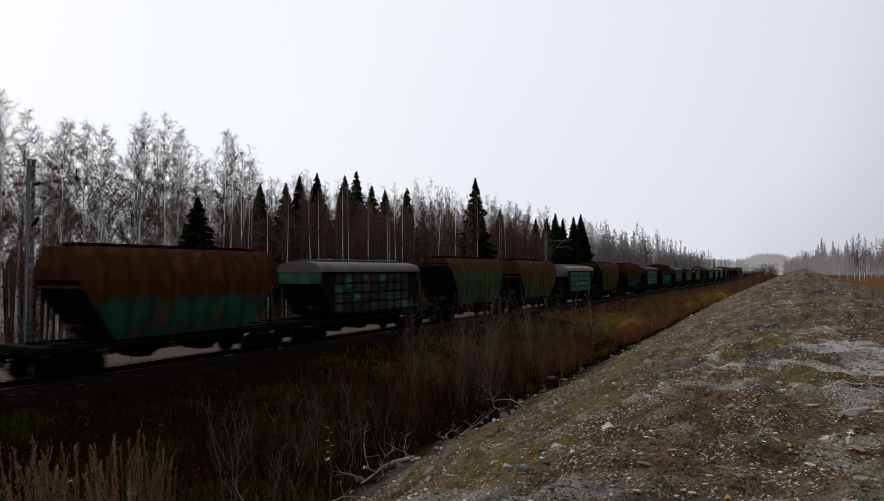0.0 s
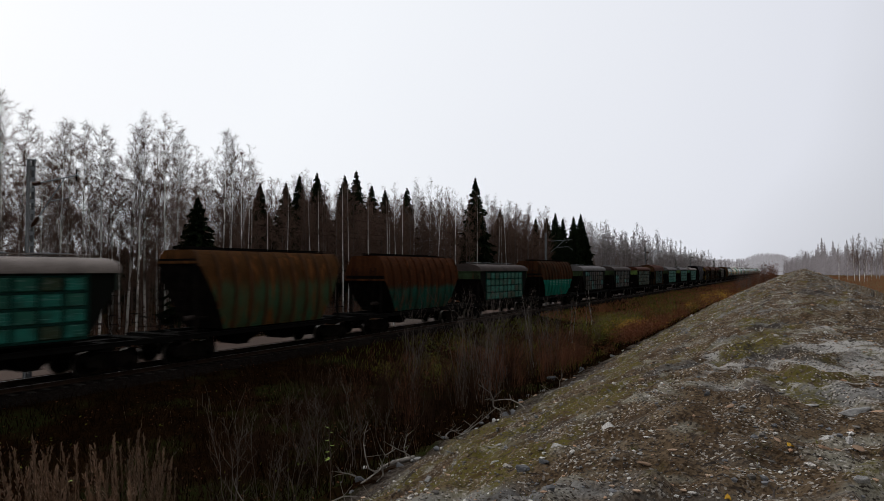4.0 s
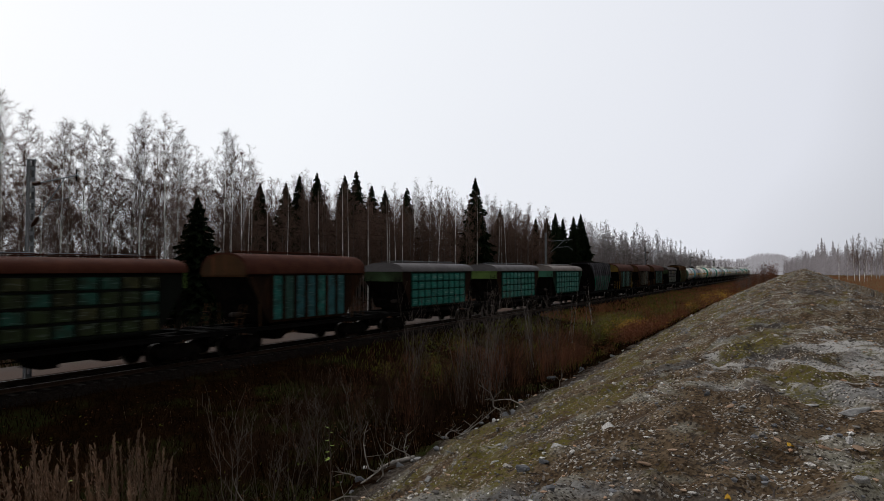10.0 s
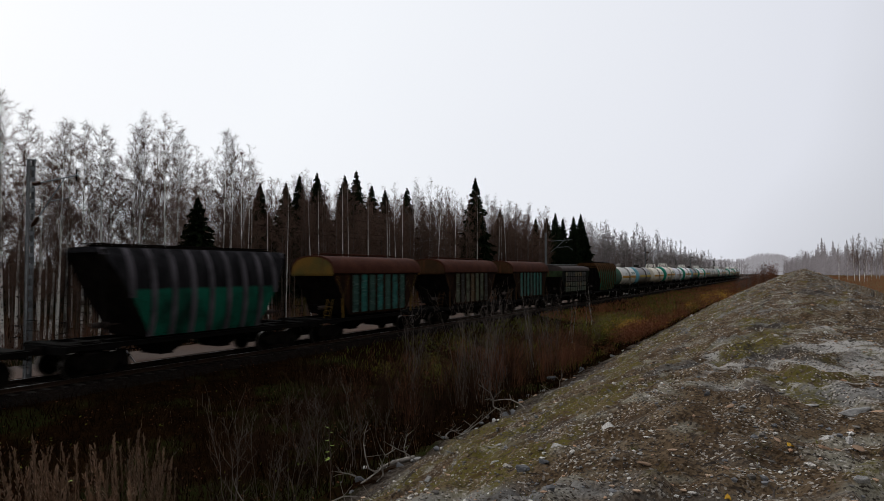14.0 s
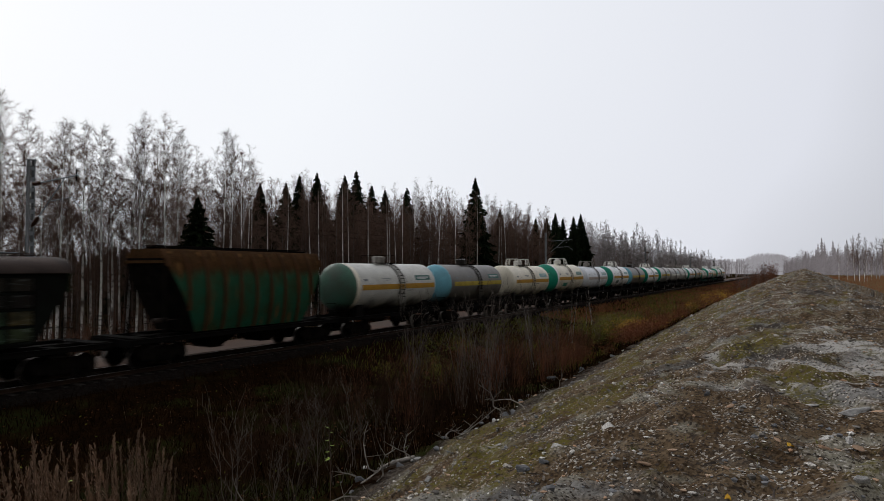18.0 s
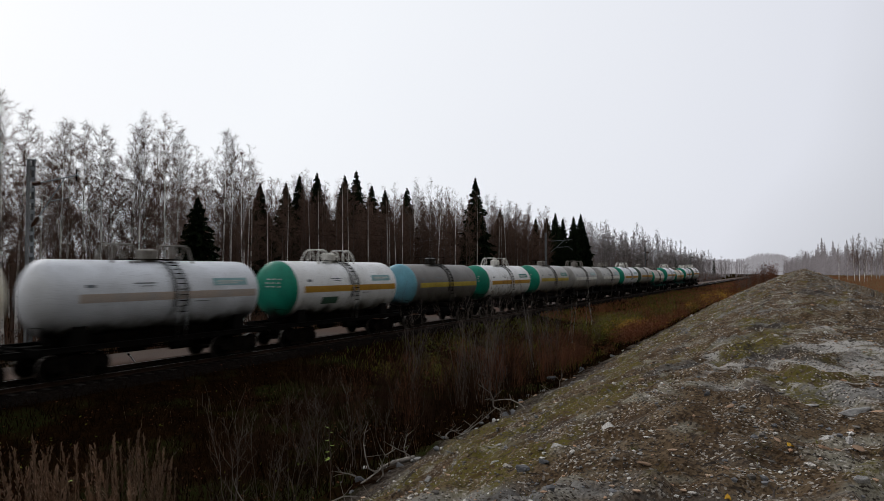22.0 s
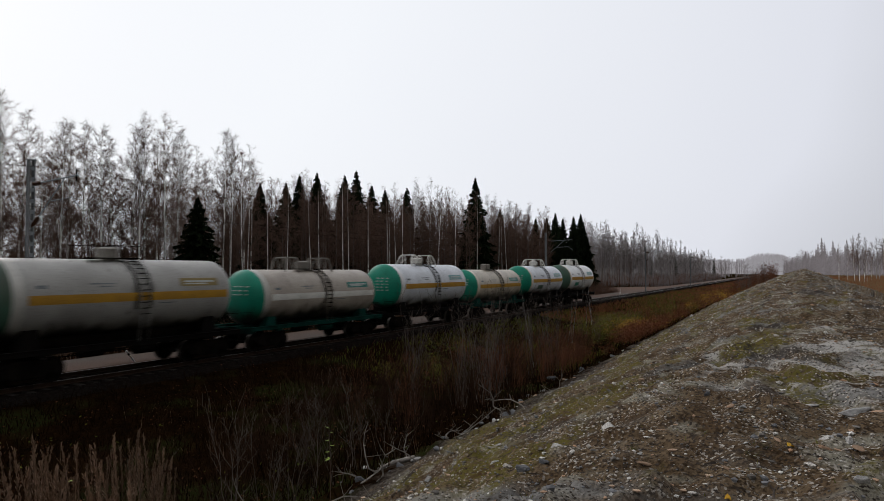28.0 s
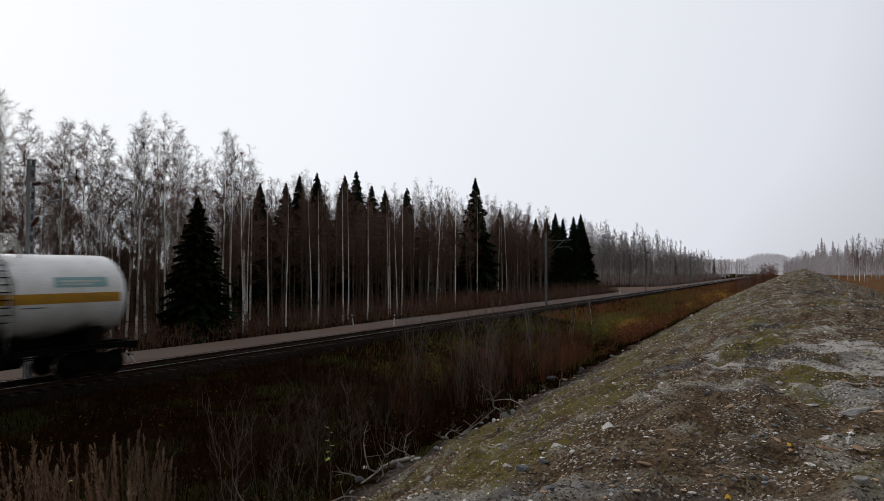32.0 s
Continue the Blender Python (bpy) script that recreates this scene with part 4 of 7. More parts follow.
def round_hopper(label, body_paint, rib_paint, frame_paint, z_break=3.5, top=10.1, bottom=6.9, rib_half=0.07, lettered=False):
    """Mineral hopper: curved ribbed sides that lean in to a narrow top, ends sloping in."""
    ob = thing("hopper_wagon", label, "freight wagon", "wagons of the train")
    running_gear(ob, 6.5, 4.9, 1.42, frame_paint)
    part("body", round_body_mesh(top, bottom, z_break), ob, material=body_paint)
    part("roof_walkway", walkway_mesh(top - 0.3, 5.07), ob, material=STEEL_DARK)
    part("roof_cover", Shape().box(-top / 2 + 0.5, top / 2 - 0.5, -0.6, 0.6, 4.99, 5.07).mesh("roof_cover", STEEL_DARK), ob)
    for sg in (-1, 1):
        end_deck(ob, sg * 5.8, sg * 6.4, frame_paint)
        part("brake_cylinder", brake_mesh(), ob, "grimy brake cylinder", at=pose(sg * 4.6, -0.5, 1.9))
        part("end_beam", Shape().box(sg * top / 2 - 0.06, sg * top / 2 + 0.06, -curve_y(z_break), curve_y(z_break), z_break - 0.12, z_break).mesh("end_beam", STEEL_DARK), ob, material=body_paint)
        for y in (-1.2, 1.2):
            part("ladder", ladder_mesh(2.9, -0.5 * sg, 9), ob, at=pose(sg * (top / 2 + 0.55), y * 0.6, 1.32))
            part("corner_post", bar_mesh(0.1, z_break - 1.30, 0.1), ob, at=pose(sg * (top / 2 - 0.08), y, (z_break + 1.3) / 2))
    for x in (-1.6, 1.6):
        part("chute", chute_mesh(x, 2.6), ob)
    n = 11
    for sg in (0, 180):
        for i in range(n):
            x = -top / 2 + 0.12 + (top - 0.24) * i / (n - 1)
            z0 = 1.36 if abs(x) < bottom / 2 else 1.35 + (z_break - 1.35) * (abs(x) - bottom / 2) / ((top - bottom) / 2)
            part("rib", rib_mesh(round(min(z0, z_break), 2), rib_half), ob, material=rib_paint, at=pose(x, 0, 0, 0, 0, sg))
        for i in range(2, n - 2 if lettered else 2):
            x = -top / 2 + 0.12 + (top - 0.24) * (i + 0.5) / (n - 1)
            for k, (w, z, h) in enumerate(((0.46, 2.86, 0.10), (0.34 + 0.1 * (i % 2), 2.68, 0.07), (0.42, 2.50, 0.05))):
                part("lettering", bar_mesh(w, h, 0.012), ob, "worn line of pale stencilled lettering", at=pose(x, -1.572 if sg == 0 else 1.572, z, 0, 0, sg), material=LETTERING_WORN)
    return ob


# -- tanks --
@shared
def barrel_mesh(r, z, half):
    return Shape().lathe_x([(-half, r), (-half * 0.5, r), (0, r), (half * 0.5, r), (half, r)], z, 48).mesh("barrel", STEEL_DARK, 30)


@shared
def head_mesh(r, z, half, depth):
    prof = [(-half - depth * math.sin(a), r * math.cos(a)) for a in (math.pi / 2 * i / 10 for i in range(10))] + [(-half - depth, 0.001)]
    return Shape().lathe_x(prof, z, 48).mesh("head", STEEL_DARK, 60)


@shared
def ring_mesh(r, z, x0, x1):
    return Shape().lathe_x([(x0, r), (x0, r + 0.008), (x1, r + 0.008), (x1, r)], z, 48).mesh("end_band", STEEL_DARK, 30)


@shared
def strap_mesh(x0, x1, z, r, a0, a1, thick):
    return Shape().strap(x0, x1, z, r, a0, a1, 14, thick).mesh("strap", STEEL_DARK, 40)


@shared
def hoop_mesh(y):
    """One hoop of a guard on the top of a tank, leaning in over the dome."""
    pts = [(0.54 * math.cos(radians(a)), y * (1.0 - 0.25 * math.sin(radians(a))), 0.68 * math.sin(radians(a))) for a in range(-12, 193, 12)]
    return Shape().tube(pts, 0.05, 6).mesh("hoop_guard", STEEL_DARK, 50)


@shared
def spoke_mesh(y, a):
    return Shape().tube([(0.0, y, 0.02), (0.54 * math.cos(radians(a)), y * (1.0 - 0.25 * math.sin(radians(a))), 0.68 * math.sin(radians(a)))], 0.026, 5).mesh("spoke", STEEL_DARK, 50)


@shared
def cross_bar_mesh():
    return Shape().tube([(0, -0.48, 0.68), (0, 0.48, 0.68)], 0.04, 5).mesh("cross_bar", STEEL_DARK, 50)


@shared
def square_guard_mesh():
    """A trapezium guard frame of flat bar."""
    s = Shape()
    for y in (-0.55, 0.55):
        s.tube([(-0.58, y, -0.14), (-0.36, y * 0.8, 0.60), (-0.28, y * 0.78, 0.66), (0.36, y * 0.78, 0.66), (0.45, y * 0.8, 0.58), (0.60, y, -0.14)], 0.05, 6)
        s.tube([(0.05, y * 0.9, 0.02), (-0.2, y * 0.78, 0.64)], 0.03, 5).tube([(0.05, y * 0.9, 0.02), (0.3, y * 0.78, 0.64)], 0.03, 5)
    s.tube([(-0.3, -0.43, 0.66), (-0.3, 0.43, 0.66)], 0.04, 5).tube([(0.36, -0.43, 0.66), (0.36, 0.43, 0.66)], 0.04, 5)
    return s.mesh("frame_guard", STEEL_DARK, 50)


@shared
def dome_mesh():
    s = Shape().tube([(0, 0, -0.1), (0, 0, 0.42), (0, 0, 0.50)], [0.42, 0.42, 0.30], 18)
    for a in range(0, 360, 45):
        s.tube([(0.43 * math.cos(radians(a)), 0.43 * math.sin(radians(a)), 0.30), (0.43 * math.cos(radians(a)), 0.43 * math.sin(radians(a)), 0.46)], 0.035, 5)
    return s.mesh("valve_dome", STEEL_DARK, 40)


@shared
def catwalk_mesh(rails):
    s = Shape().box(-1.15, 1.15, -0.62, -0.32, 0.02, 0.06).box(-1.15, 1.15, 0.32, 0.62, 0.02, 0.06)
    for x in (-1.1, 1.1):
        for y in (-0.62, 0.62):
            s.tube([(x, y, -0.2), (x, y, 0.55 if rails else 0.10)], 0.018, 5)
    if rails:
        for y in (-0.62, 0.62):
            s.tube([(-1.15, y, 0.55), (1.15, y, 0.55)], 0.016, 5)
    return s.mesh("catwalk", STEEL_DARK)


@shared
def rung_mesh():
    return Shape().box(-0.21, 0.21, -0.03, 0.03, -0.02, 0.02).mesh("rung", STEEL_DARK)


@shared
def side_ladder_mesh(z, r):
    s = Shape()
    for dx in (-0.21, 0.21):
        pts = [(dx, -(r + 0.07) * math.sin(radians(a)), z + (r + 0.07) * math.cos(radians(a))) for a in range(12, 104, 8)] + [(dx, -r - 0.07, z - 0.9), (dx, -1.46, 1.2)]
        s.tube(pts, 0.024, 5)
    return s.mesh("ladder", STEEL_DARK)


@shared
def cradle_mesh(bottom):
    """The deep spine under the tank, with brake rods and a reservoir along it."""
    s = Shape().box(-4.5, 4.5, -0.34, 0.34, 1.272, bottom + 0.10)
    for x in (-2.6, -1.3, 1.5, 2.8):
        s.box(x - 0.05, x + 0.05, -1.36, 1.36, 1.10, 1.24)
    s.tube([(-2.4, -1.1, 0.98), (2.4, -1.1, 0.98)], 0.03, 5).tube([(-1.9, -0.7, 0.92), (-0.9, -0.7, 0.92)], 0.19, 10)
    return s.mesh("cradle", STEEL_DARK)


def tank_wagon(label, barrel, head, tail, ring, stripe, plate, guard, r, z, frame_paint, guard_paint, extra=False, dirty=STEEL_DARK):
    """Tank wagon. guard: 'hoop', 'frame' or 'rails' on the top."""
    ob = thing("tank_wagon", label, "freight wagon", "wagons of the train")
    running_gear(ob, 5.5, 3.9, 1.42, frame_paint)
    half = 4.66
    part("barrel", barrel_mesh(r, z, half), ob, material=barrel)
    part("head", head_mesh(r, z, half, 0.62), ob, "domed leading end of the tank", material=head)
    part("head", head_mesh(r, z, half, 0.62), ob, "domed trailing end of the tank", material=tail, at=pose(0, 0, 0, 0, 0, 180))
    if head is C_GREEN:
        for k in range(5 if "lettering on it" in label else 3):
            for j in range(3):
                y, up = -0.62 + 0.34 * j + 0.05 * (k % 2), 0.55 - 0.2 * k
                x = -half - 0.62 * math.sqrt(1 - (y * y + up * up) / (r * r))
                part("lettering", Shape().box(-0.012, 0.05, -0.13, 0.11, -0.03, 0.03).mesh("lettering", LETTERING), ob, "worn white lettering on the tank's end", at=pose(x, y, z + up, 0, math.degrees(math.atan2(up, 2.2)), math.degrees(math.atan2(y, 2.2))))
    if ring:
        part("end_band", ring_mesh(r, z, -half - 0.02, -half + 0.36), ob, "pale painted band", material=ring)
    if stripe:
        for turn in (0, 180):
            part("stripe", strap_mesh(-half + 0.5, half - 0.05, z, r, 84, 97, 0.006), ob, "painted hazard stripe", material=stripe, at=pose(0, 0, 0, 0, 0, turn))
    if plate:
        p = part("name_panel", strap_mesh(2.1, 4.1, z, r, 62, 76, 0.008), ob, "coloured panel with worn lettering", material=plate)
        part("lettering", strap_mesh(2.3, 3.9, z, r + 0.008, 66.5, 69.5, 0.004), p, material=LETTERING)
        part("lettering", strap_mesh(2.3, 3.5, z, r + 0.008, 71, 73, 0.004), p, material=LETTERING)
    if extra:
        part("warning_panel", strap_mesh(-2.6, -1.2, z, r, 108, 124, 0.008), ob, "green painted panel low on the side", material=extra)
    for k, (x0, x1, a0, a1) in enumerate(((-3.9, -3.5, 70, 75), (-1.9, -0.9, 68, 70), (-1.6, -1.0, 73, 74.5), (1.0, 1.8, 101, 102.5))):
        part("lettering", strap_mesh(x0, x1, z, r, a0, a1, 0.005), ob, "line of dark stencilled lettering", material=LETTERING_DARK)
    for x in (0.02, 0.62):
        part("girth_band", strap_mesh(x - 0.05, x + 0.05, z, r, -110, 110, 0.02), ob, material=dirty)
    steps_of = part("ladder", side_ladder_mesh(z, r), ob, "painted steel side ladder", at=pose(0.32, 0, 0), material=barrel)
    for i in range(12):
        a = radians(18 + 9 * i)
        part("rung", rung_mesh(), steps_of, at=pose(0, -(r + 0.08) * math.sin(min(a, math.pi / 2)), z + (r + 0.08) * math.cos(a)), material=dirty)
    top = z + r
    part("valve_dome", dome_mesh(), ob, "bolted valve dome", at=pose(-0.35, 0, top), material=guard_paint)
    part("catwalk", catwalk_mesh(guard == "rails"), ob, at=pose(-0.35, 0, top), material=dirty)
    if guard == "hoop":
        for x in (-1.50, 0.80):
            for y in (-0.62, 0.62):
                hoop = part("hoop_guard", hoop_mesh(y), ob, "spoked round guard hoop", at=pose(x, 0, top), material=guard_paint)
                for a in (40, 90, 140):
                    part("spoke", spoke_mesh(y, a), hoop, material=guard_paint)
            part("cross_bar", cross_bar_mesh(), ob, at=pose(x, 0, top), material=guard_paint)
    if guard == "frame":
        for x, turn in ((-1.75, 0), (1.05, 180)):
            part("frame_guard", square_guard_mesh(), ob, "square guard frame", at=pose(x, 0, top, 0, 0, turn), material=guard_paint)
    part("cradle", cradle_mesh(z - r), ob)
    for x in (-3.9, 3.9):
        for sg in (0, 180):
            part("saddle", Shape().prism([(x - 0.35, 1.26), (x + 0.35, 1.26), (x + 0.28, z - r * 0.72), (x - 0.28, z - r * 0.72)], -1.12, -0.55).mesh("saddle", STEEL_DARK), ob, material=frame_paint, at=pose(0, 0, 0, 0, 0, sg))
    for sg in (-1, 1):
        part("end_rail", Shape().tube([(sg * 5.4, -1.3, 1.25), (sg * 5.4, -1.3, 2.0), (sg * 5.4, -0.6, 2.0), (sg * 5.4, -0.6, 1.25)], 0.02, 5).mesh("end_rail", STEEL_DARK), ob, material=frame_paint)
    return ob


# -- paints of the train --
TEAL, TEAL_DARK = (0.012, 0.180, 0.140), (0.010, 0.070, 0.058)
PANEL_TEAL = panel_paint("panel_teal", [(0.0, TEAL), (0.5, (0.012, 0.150, 0.118))], (0.010, 0.090, 0.072))
PANEL_PALE = panel_paint("panel_pale_teal", [(0.0, (0.020, 0.165, 0.125)), (0.5, (0.022, 0.115, 0.080)), (0.82, (0.040, 0.050, 0.026))], (0.018, 0.070, 0.050))
PANEL_MOSS = panel_paint("panel_moss", [(0.0, (0.028, 0.042, 0.016)), (0.55, (0.020, 0.075, 0.055)), (0.8, (0.05, 0.05, 0.02))], (0.020, 0.024, 0.012))
PANEL_MIXED = panel_paint("panel_patchy", [(0.0, (0.014, 0.012, 0.009)), (0.42, (0.060, 0.044, 0.030)), (0.66, (0.014, 0.034, 0.030)), (0.87, (0.030, 0.17, 0.15))], (0.010, 0.009, 0.008))
PANEL_BROWN = panel_paint("panel_brown", [(0.0, (0.022, 0.020, 0.016)), (0.5, (0.11, 0.068, 0.030)), (0.72, (0.03, 0.05, 0.035)), (0.88, (0.09, 0.10, 0.06))], (0.016, 0.015, 0.012))
PANEL_TALL = panel_paint("panel_tall_teal", [(0.0, (0.020, 0.135, 0.115)), (0.5, (0.028, 0.110, 0.120)), (0.8, (0.030, 0.080, 0.062))], (0.015, 0.045, 0.040))
PANEL_OLIVE = panel_paint("panel_olive", [(0.0, (0.045, 0.060, 0.028)), (0.5, (0.030, 0.055, 0.030)), (0.85, (0.09, 0.07, 0.03))], (0.018, 0.020, 0.013))
PANEL_OCHRE = panel_paint("panel_ochre", [(0.0, (0.020, 0.017, 0.013)), (0.45, (0.15, 0.085, 0.025)), (0.75, (0.10, 0.085, 0.035))], (0.02, 0.017, 0.012))
PANEL_SOOT = panel_paint("panel_soot", [(0.0, (0.014, 0.011, 0.009)), (0.6, (0.028, 0.016, 0.010))], (0.010, 0.009, 0.008))
BAR_TEAL = old_paint("bar_dark_teal", (0.008, 0.050, 0.040), (0.008, 0.022, 0.018), (0.02, 0.012, 0.008), 0.2)
BODY_DARK = old_paint("body_dark", (0.010, 0.012, 0.010), (0.007, 0.007, 0.006), (0.03, 0.016, 0.009), 0.2)
BODY_GREEN = old_paint("body_dark_green", (0.012, 0.040, 0.028), (0.010, 0.014, 0.010), (0.03, 0.016, 0.009), 0.25)
BODY_BROWN = old_paint("body_brown", (0.026, 0.014, 0.008), (0.013, 0.008, 0.006), (0.05, 0.020, 0.009), 0.5)
HOOD_LIME = old_paint("hood_lime", (0.14, 0.225, 0.058), (0.085, 0.125, 0.038), worn=0.2)
HOOD_GREEN = old_paint("hood_green", (0.055, 0.165, 0.105), (0.04, 0.10, 0.065), worn=0.15)
HOOD_OLIVE = old_paint("hood_olive", (0.046, 0.080, 0.036), (0.026, 0.032, 0.017), worn=0.3)
HOOD_PALE = old_paint("hood_pale", (0.13, 0.18, 0.15), (0.085, 0.11, 0.09), worn=0.15)
HOOD_BROWN = old_paint("hood_brown", (0.075, 0.038, 0.018), (0.045, 0.028, 0.015), worn=0.6)
HOOD_ORANGE = old_paint("hood_orange", (0.20, 0.11, 0.025), (0.10, 0.085, 0.028), worn=0.4)
RUST = (0.120, 0.042, 0.016)
ROUND_RUST = old_paint("round_rust", (0.016, 0.085, 0.062), (0.022, 0.035, 0.024), RUST, 0.55, (0.082, 0.028, 0.011), 2.9, 0.25, ragged=1.0)
ROUND_GREEN = old_paint("round_green", (0.018, 0.095, 0.055), (0.034, 0.050, 0.022), (0.14, 0.070, 0.026), 0.5, (0.082, 0.039, 0.016), 3.9, 0.3, ragged=1.0)
ROUND_ORANGE = old_paint("round_orange", (0.040, 0.095, 0.050), (0.062, 0.055, 0.024), (0.15, 0.058, 0.018), 0.62, (0.090, 0.039, 0.014), 3.4, 0.45, ragged=1.0)
ROUND_TEAL = old_paint("round_teal", (0.010, 0.185, 0.135), (0.010, 0.095, 0.070), RUST, 0.15, (0.066, 0.023, 0.009), 3.02, 0.06, ragged=0.15)
ROUND_BLACK = old_paint("round_black", (0.012, 0.125, 0.080), (0.010, 0.026, 0.020), (0.07, 0.065, 0.022), 0.15, (0.026, 0.024, 0.027), 3.3, 0.08, ragged=0.15)
RIB_RUST = old_paint("rib_rust", (0.085, 0.042, 0.020), (0.055, 0.032, 0.018), worn=0.5)
RIB_PALE = old_paint("rib_pale", (0.085, 0.070, 0.034), (0.055, 0.042, 0.020), RUST, 0.4)
RIB_GREY = old_paint("rib_grey", (0.115, 0.105, 0.118), (0.045, 0.042, 0.046), worn=0.1)
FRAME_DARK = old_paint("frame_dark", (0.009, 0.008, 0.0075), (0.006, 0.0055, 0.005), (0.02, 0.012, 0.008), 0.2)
FRAME_GREEN = old_paint("frame_green", (0.008, 0.060, 0.048), (0.005, 0.018, 0.015), worn=0.15)

T_WHITE = old_paint("tank_white", (0.84, 0.85, 0.86), (0.68, 0.68, 0.67), (0.22, 0.20, 0.17), 0.12, rough=0.4, gloss=0.25, belly_shade=1.75)
T_BLUISH = old_paint("tank_bluish_white", (0.74, 0.77, 0.82), (0.57, 0.59, 0.62), (0.25, 0.23, 0.22), 0.1, rough=0.4, gloss=0.25, belly_shade=1.75)
T_CREAM = old_paint("tank_cream", (0.76, 0.70, 0.57), (0.60, 0.55, 0.44), (0.20, 0.16, 0.11), 0.15, rough=0.4, gloss=0.25, belly_shade=1.75)
T_PALE = old_paint("tank_pale_grey", (0.58, 0.57, 0.53), (0.45, 0.44, 0.40), (0.16, 0.13, 0.10), 0.2, rough=0.4, gloss=0.25, belly_shade=1.75)
T_BEIGE = old_paint("tank_beige", (0.56, 0.50, 0.41), (0.42, 0.37, 0.30), (0.15, 0.12, 0.09), 0.3, rough=0.4, gloss=0.25, belly_shade=1.75)
T_BROWN = old_paint("tank_dusty_brown", (0.44, 0.39, 0.33), (0.33, 0.285, 0.24), (0.11, 0.09, 0.07), 0.3, rough=0.4, gloss=0.25, belly_shade=1.75)
T_DARK = old_paint("tank_dark_grey", (0.155, 0.145, 0.130), (0.11, 0.10, 0.09), (0.06, 0.05, 0.04), 0.3, rough=0.4, gloss=0.25, belly_shade=1.75)
T_GREY = old_paint("tank_grey", (0.40, 0.39, 0.365), (0.30, 0.29, 0.27), (0.10, 0.09, 0.075), 0.25, rough=0.4, gloss=0.25, belly_shade=1.75)
C_GREEN = old_paint("cap_green", (0.012, 0.29, 0.185), (0.010, 0.19, 0.125), (0.05, 0.08, 0.05), 0.1, rough=0.4, gloss=0.25, belly_shade=1.75)
C_DULL = old_paint("cap_dull_green", (0.06, 0.145, 0.10), (0.075, 0.10, 0.075), (0.06, 0.06, 0.045), 0.2, rough=0.4, gloss=0.25, belly_shade=1.75)
C_BLUE = old_paint("cap_blue", (0.17, 0.44, 0.54), (0.14, 0.33, 0.40), (0.10, 0.13, 0.13), 0.1, rough=0.4, gloss=0.25, belly_shade=1.75)
S_YELLOW = surf("stripe_yellow", (0.50, 0.27, 0.035), (0.42, 0.23, 0.04), 1.5, 20, 0.6, 0, 0.0)
S_LEMON = surf("stripe_lemon", (0.50, 0.38, 0.06), (0.38, 0.28, 0.05), 1.5, 20, 0.6, 0, 0.0)
S_WHITE = surf("stripe_white", (0.78, 0.77, 0.72), (0.64, 0.63, 0.58), 1.5, 20, 0.6, 0, 0.0)
S_FAINT = surf("stripe_faint", (0.48, 0.40, 0.34), (0.42, 0.38, 0.35), 1.5, 20, 0.6, 0, 0.0)
P_TEAL = surf("panel_label_teal", (0.06, 0.20, 0.17), (0.09, 0.24, 0.20), 1.5, 20, 0.6, 0, 0.0)
P_PALE = surf("panel_label_pale", (0.24, 0.42, 0.43), (0.30, 0.46, 0.48), 1.5, 20, 0.6, 0, 0.0)
P_DARK = surf("panel_label_dark", (0.06, 0.14, 0.13), (0.09, 0.16, 0.14), 1.5, 20, 0.6, 0, 0.0)
P_OCHRE = surf("panel_label_ochre", (0.30, 0.23, 0.10), (0.24, 0.19, 0.09), 1.5, 20, 0.6, 0, 0.0)
G_WHITE = old_paint("guard_white", (0.76, 0.75, 0.70), (0.60, 0.58, 0.53), (0.18, 0.14, 0.10), 0.25, rough=0.6)
G_GREY = old_paint("guard_grey", (0.32, 0.30, 0.27), (0.22, 0.20, 0.18), (0.12, 0.09, 0.07), 0.3, rough=0.6)


def hopper_p(kind, panel, roof, hood, body=BODY_DARK, sill=FRAME_DARK):
    return panel_hopper(f"grain hopper wagon with {kind}", body, panel, roof, hood, sill)


def hopper_r(kind, body, rib, **more):
    return round_hopper(f"curved mineral hopper wagon, {kind}", body, rib, FRAME_DARK, **more)


def hopper_c(kind, panel, roof, hood, body=BODY_BROWN):
    return ribbed_hopper(f"tall-roofed hopper wagon, {kind}", body, panel, roof, FRAME_DARK, hood)


def tank_g(kind, barrel, head, tail, ring, stripe, plate, guard, r=1.5, z=3.0, sill=FRAME_DARK, top=None, extra=None, dirty=STEEL_DARK):
    return tank_wagon(f"tank wagon, {kind}", barrel, head, tail, ring, stripe, plate, guard, r, z, sill, top or G_WHITE, extra, dirty)


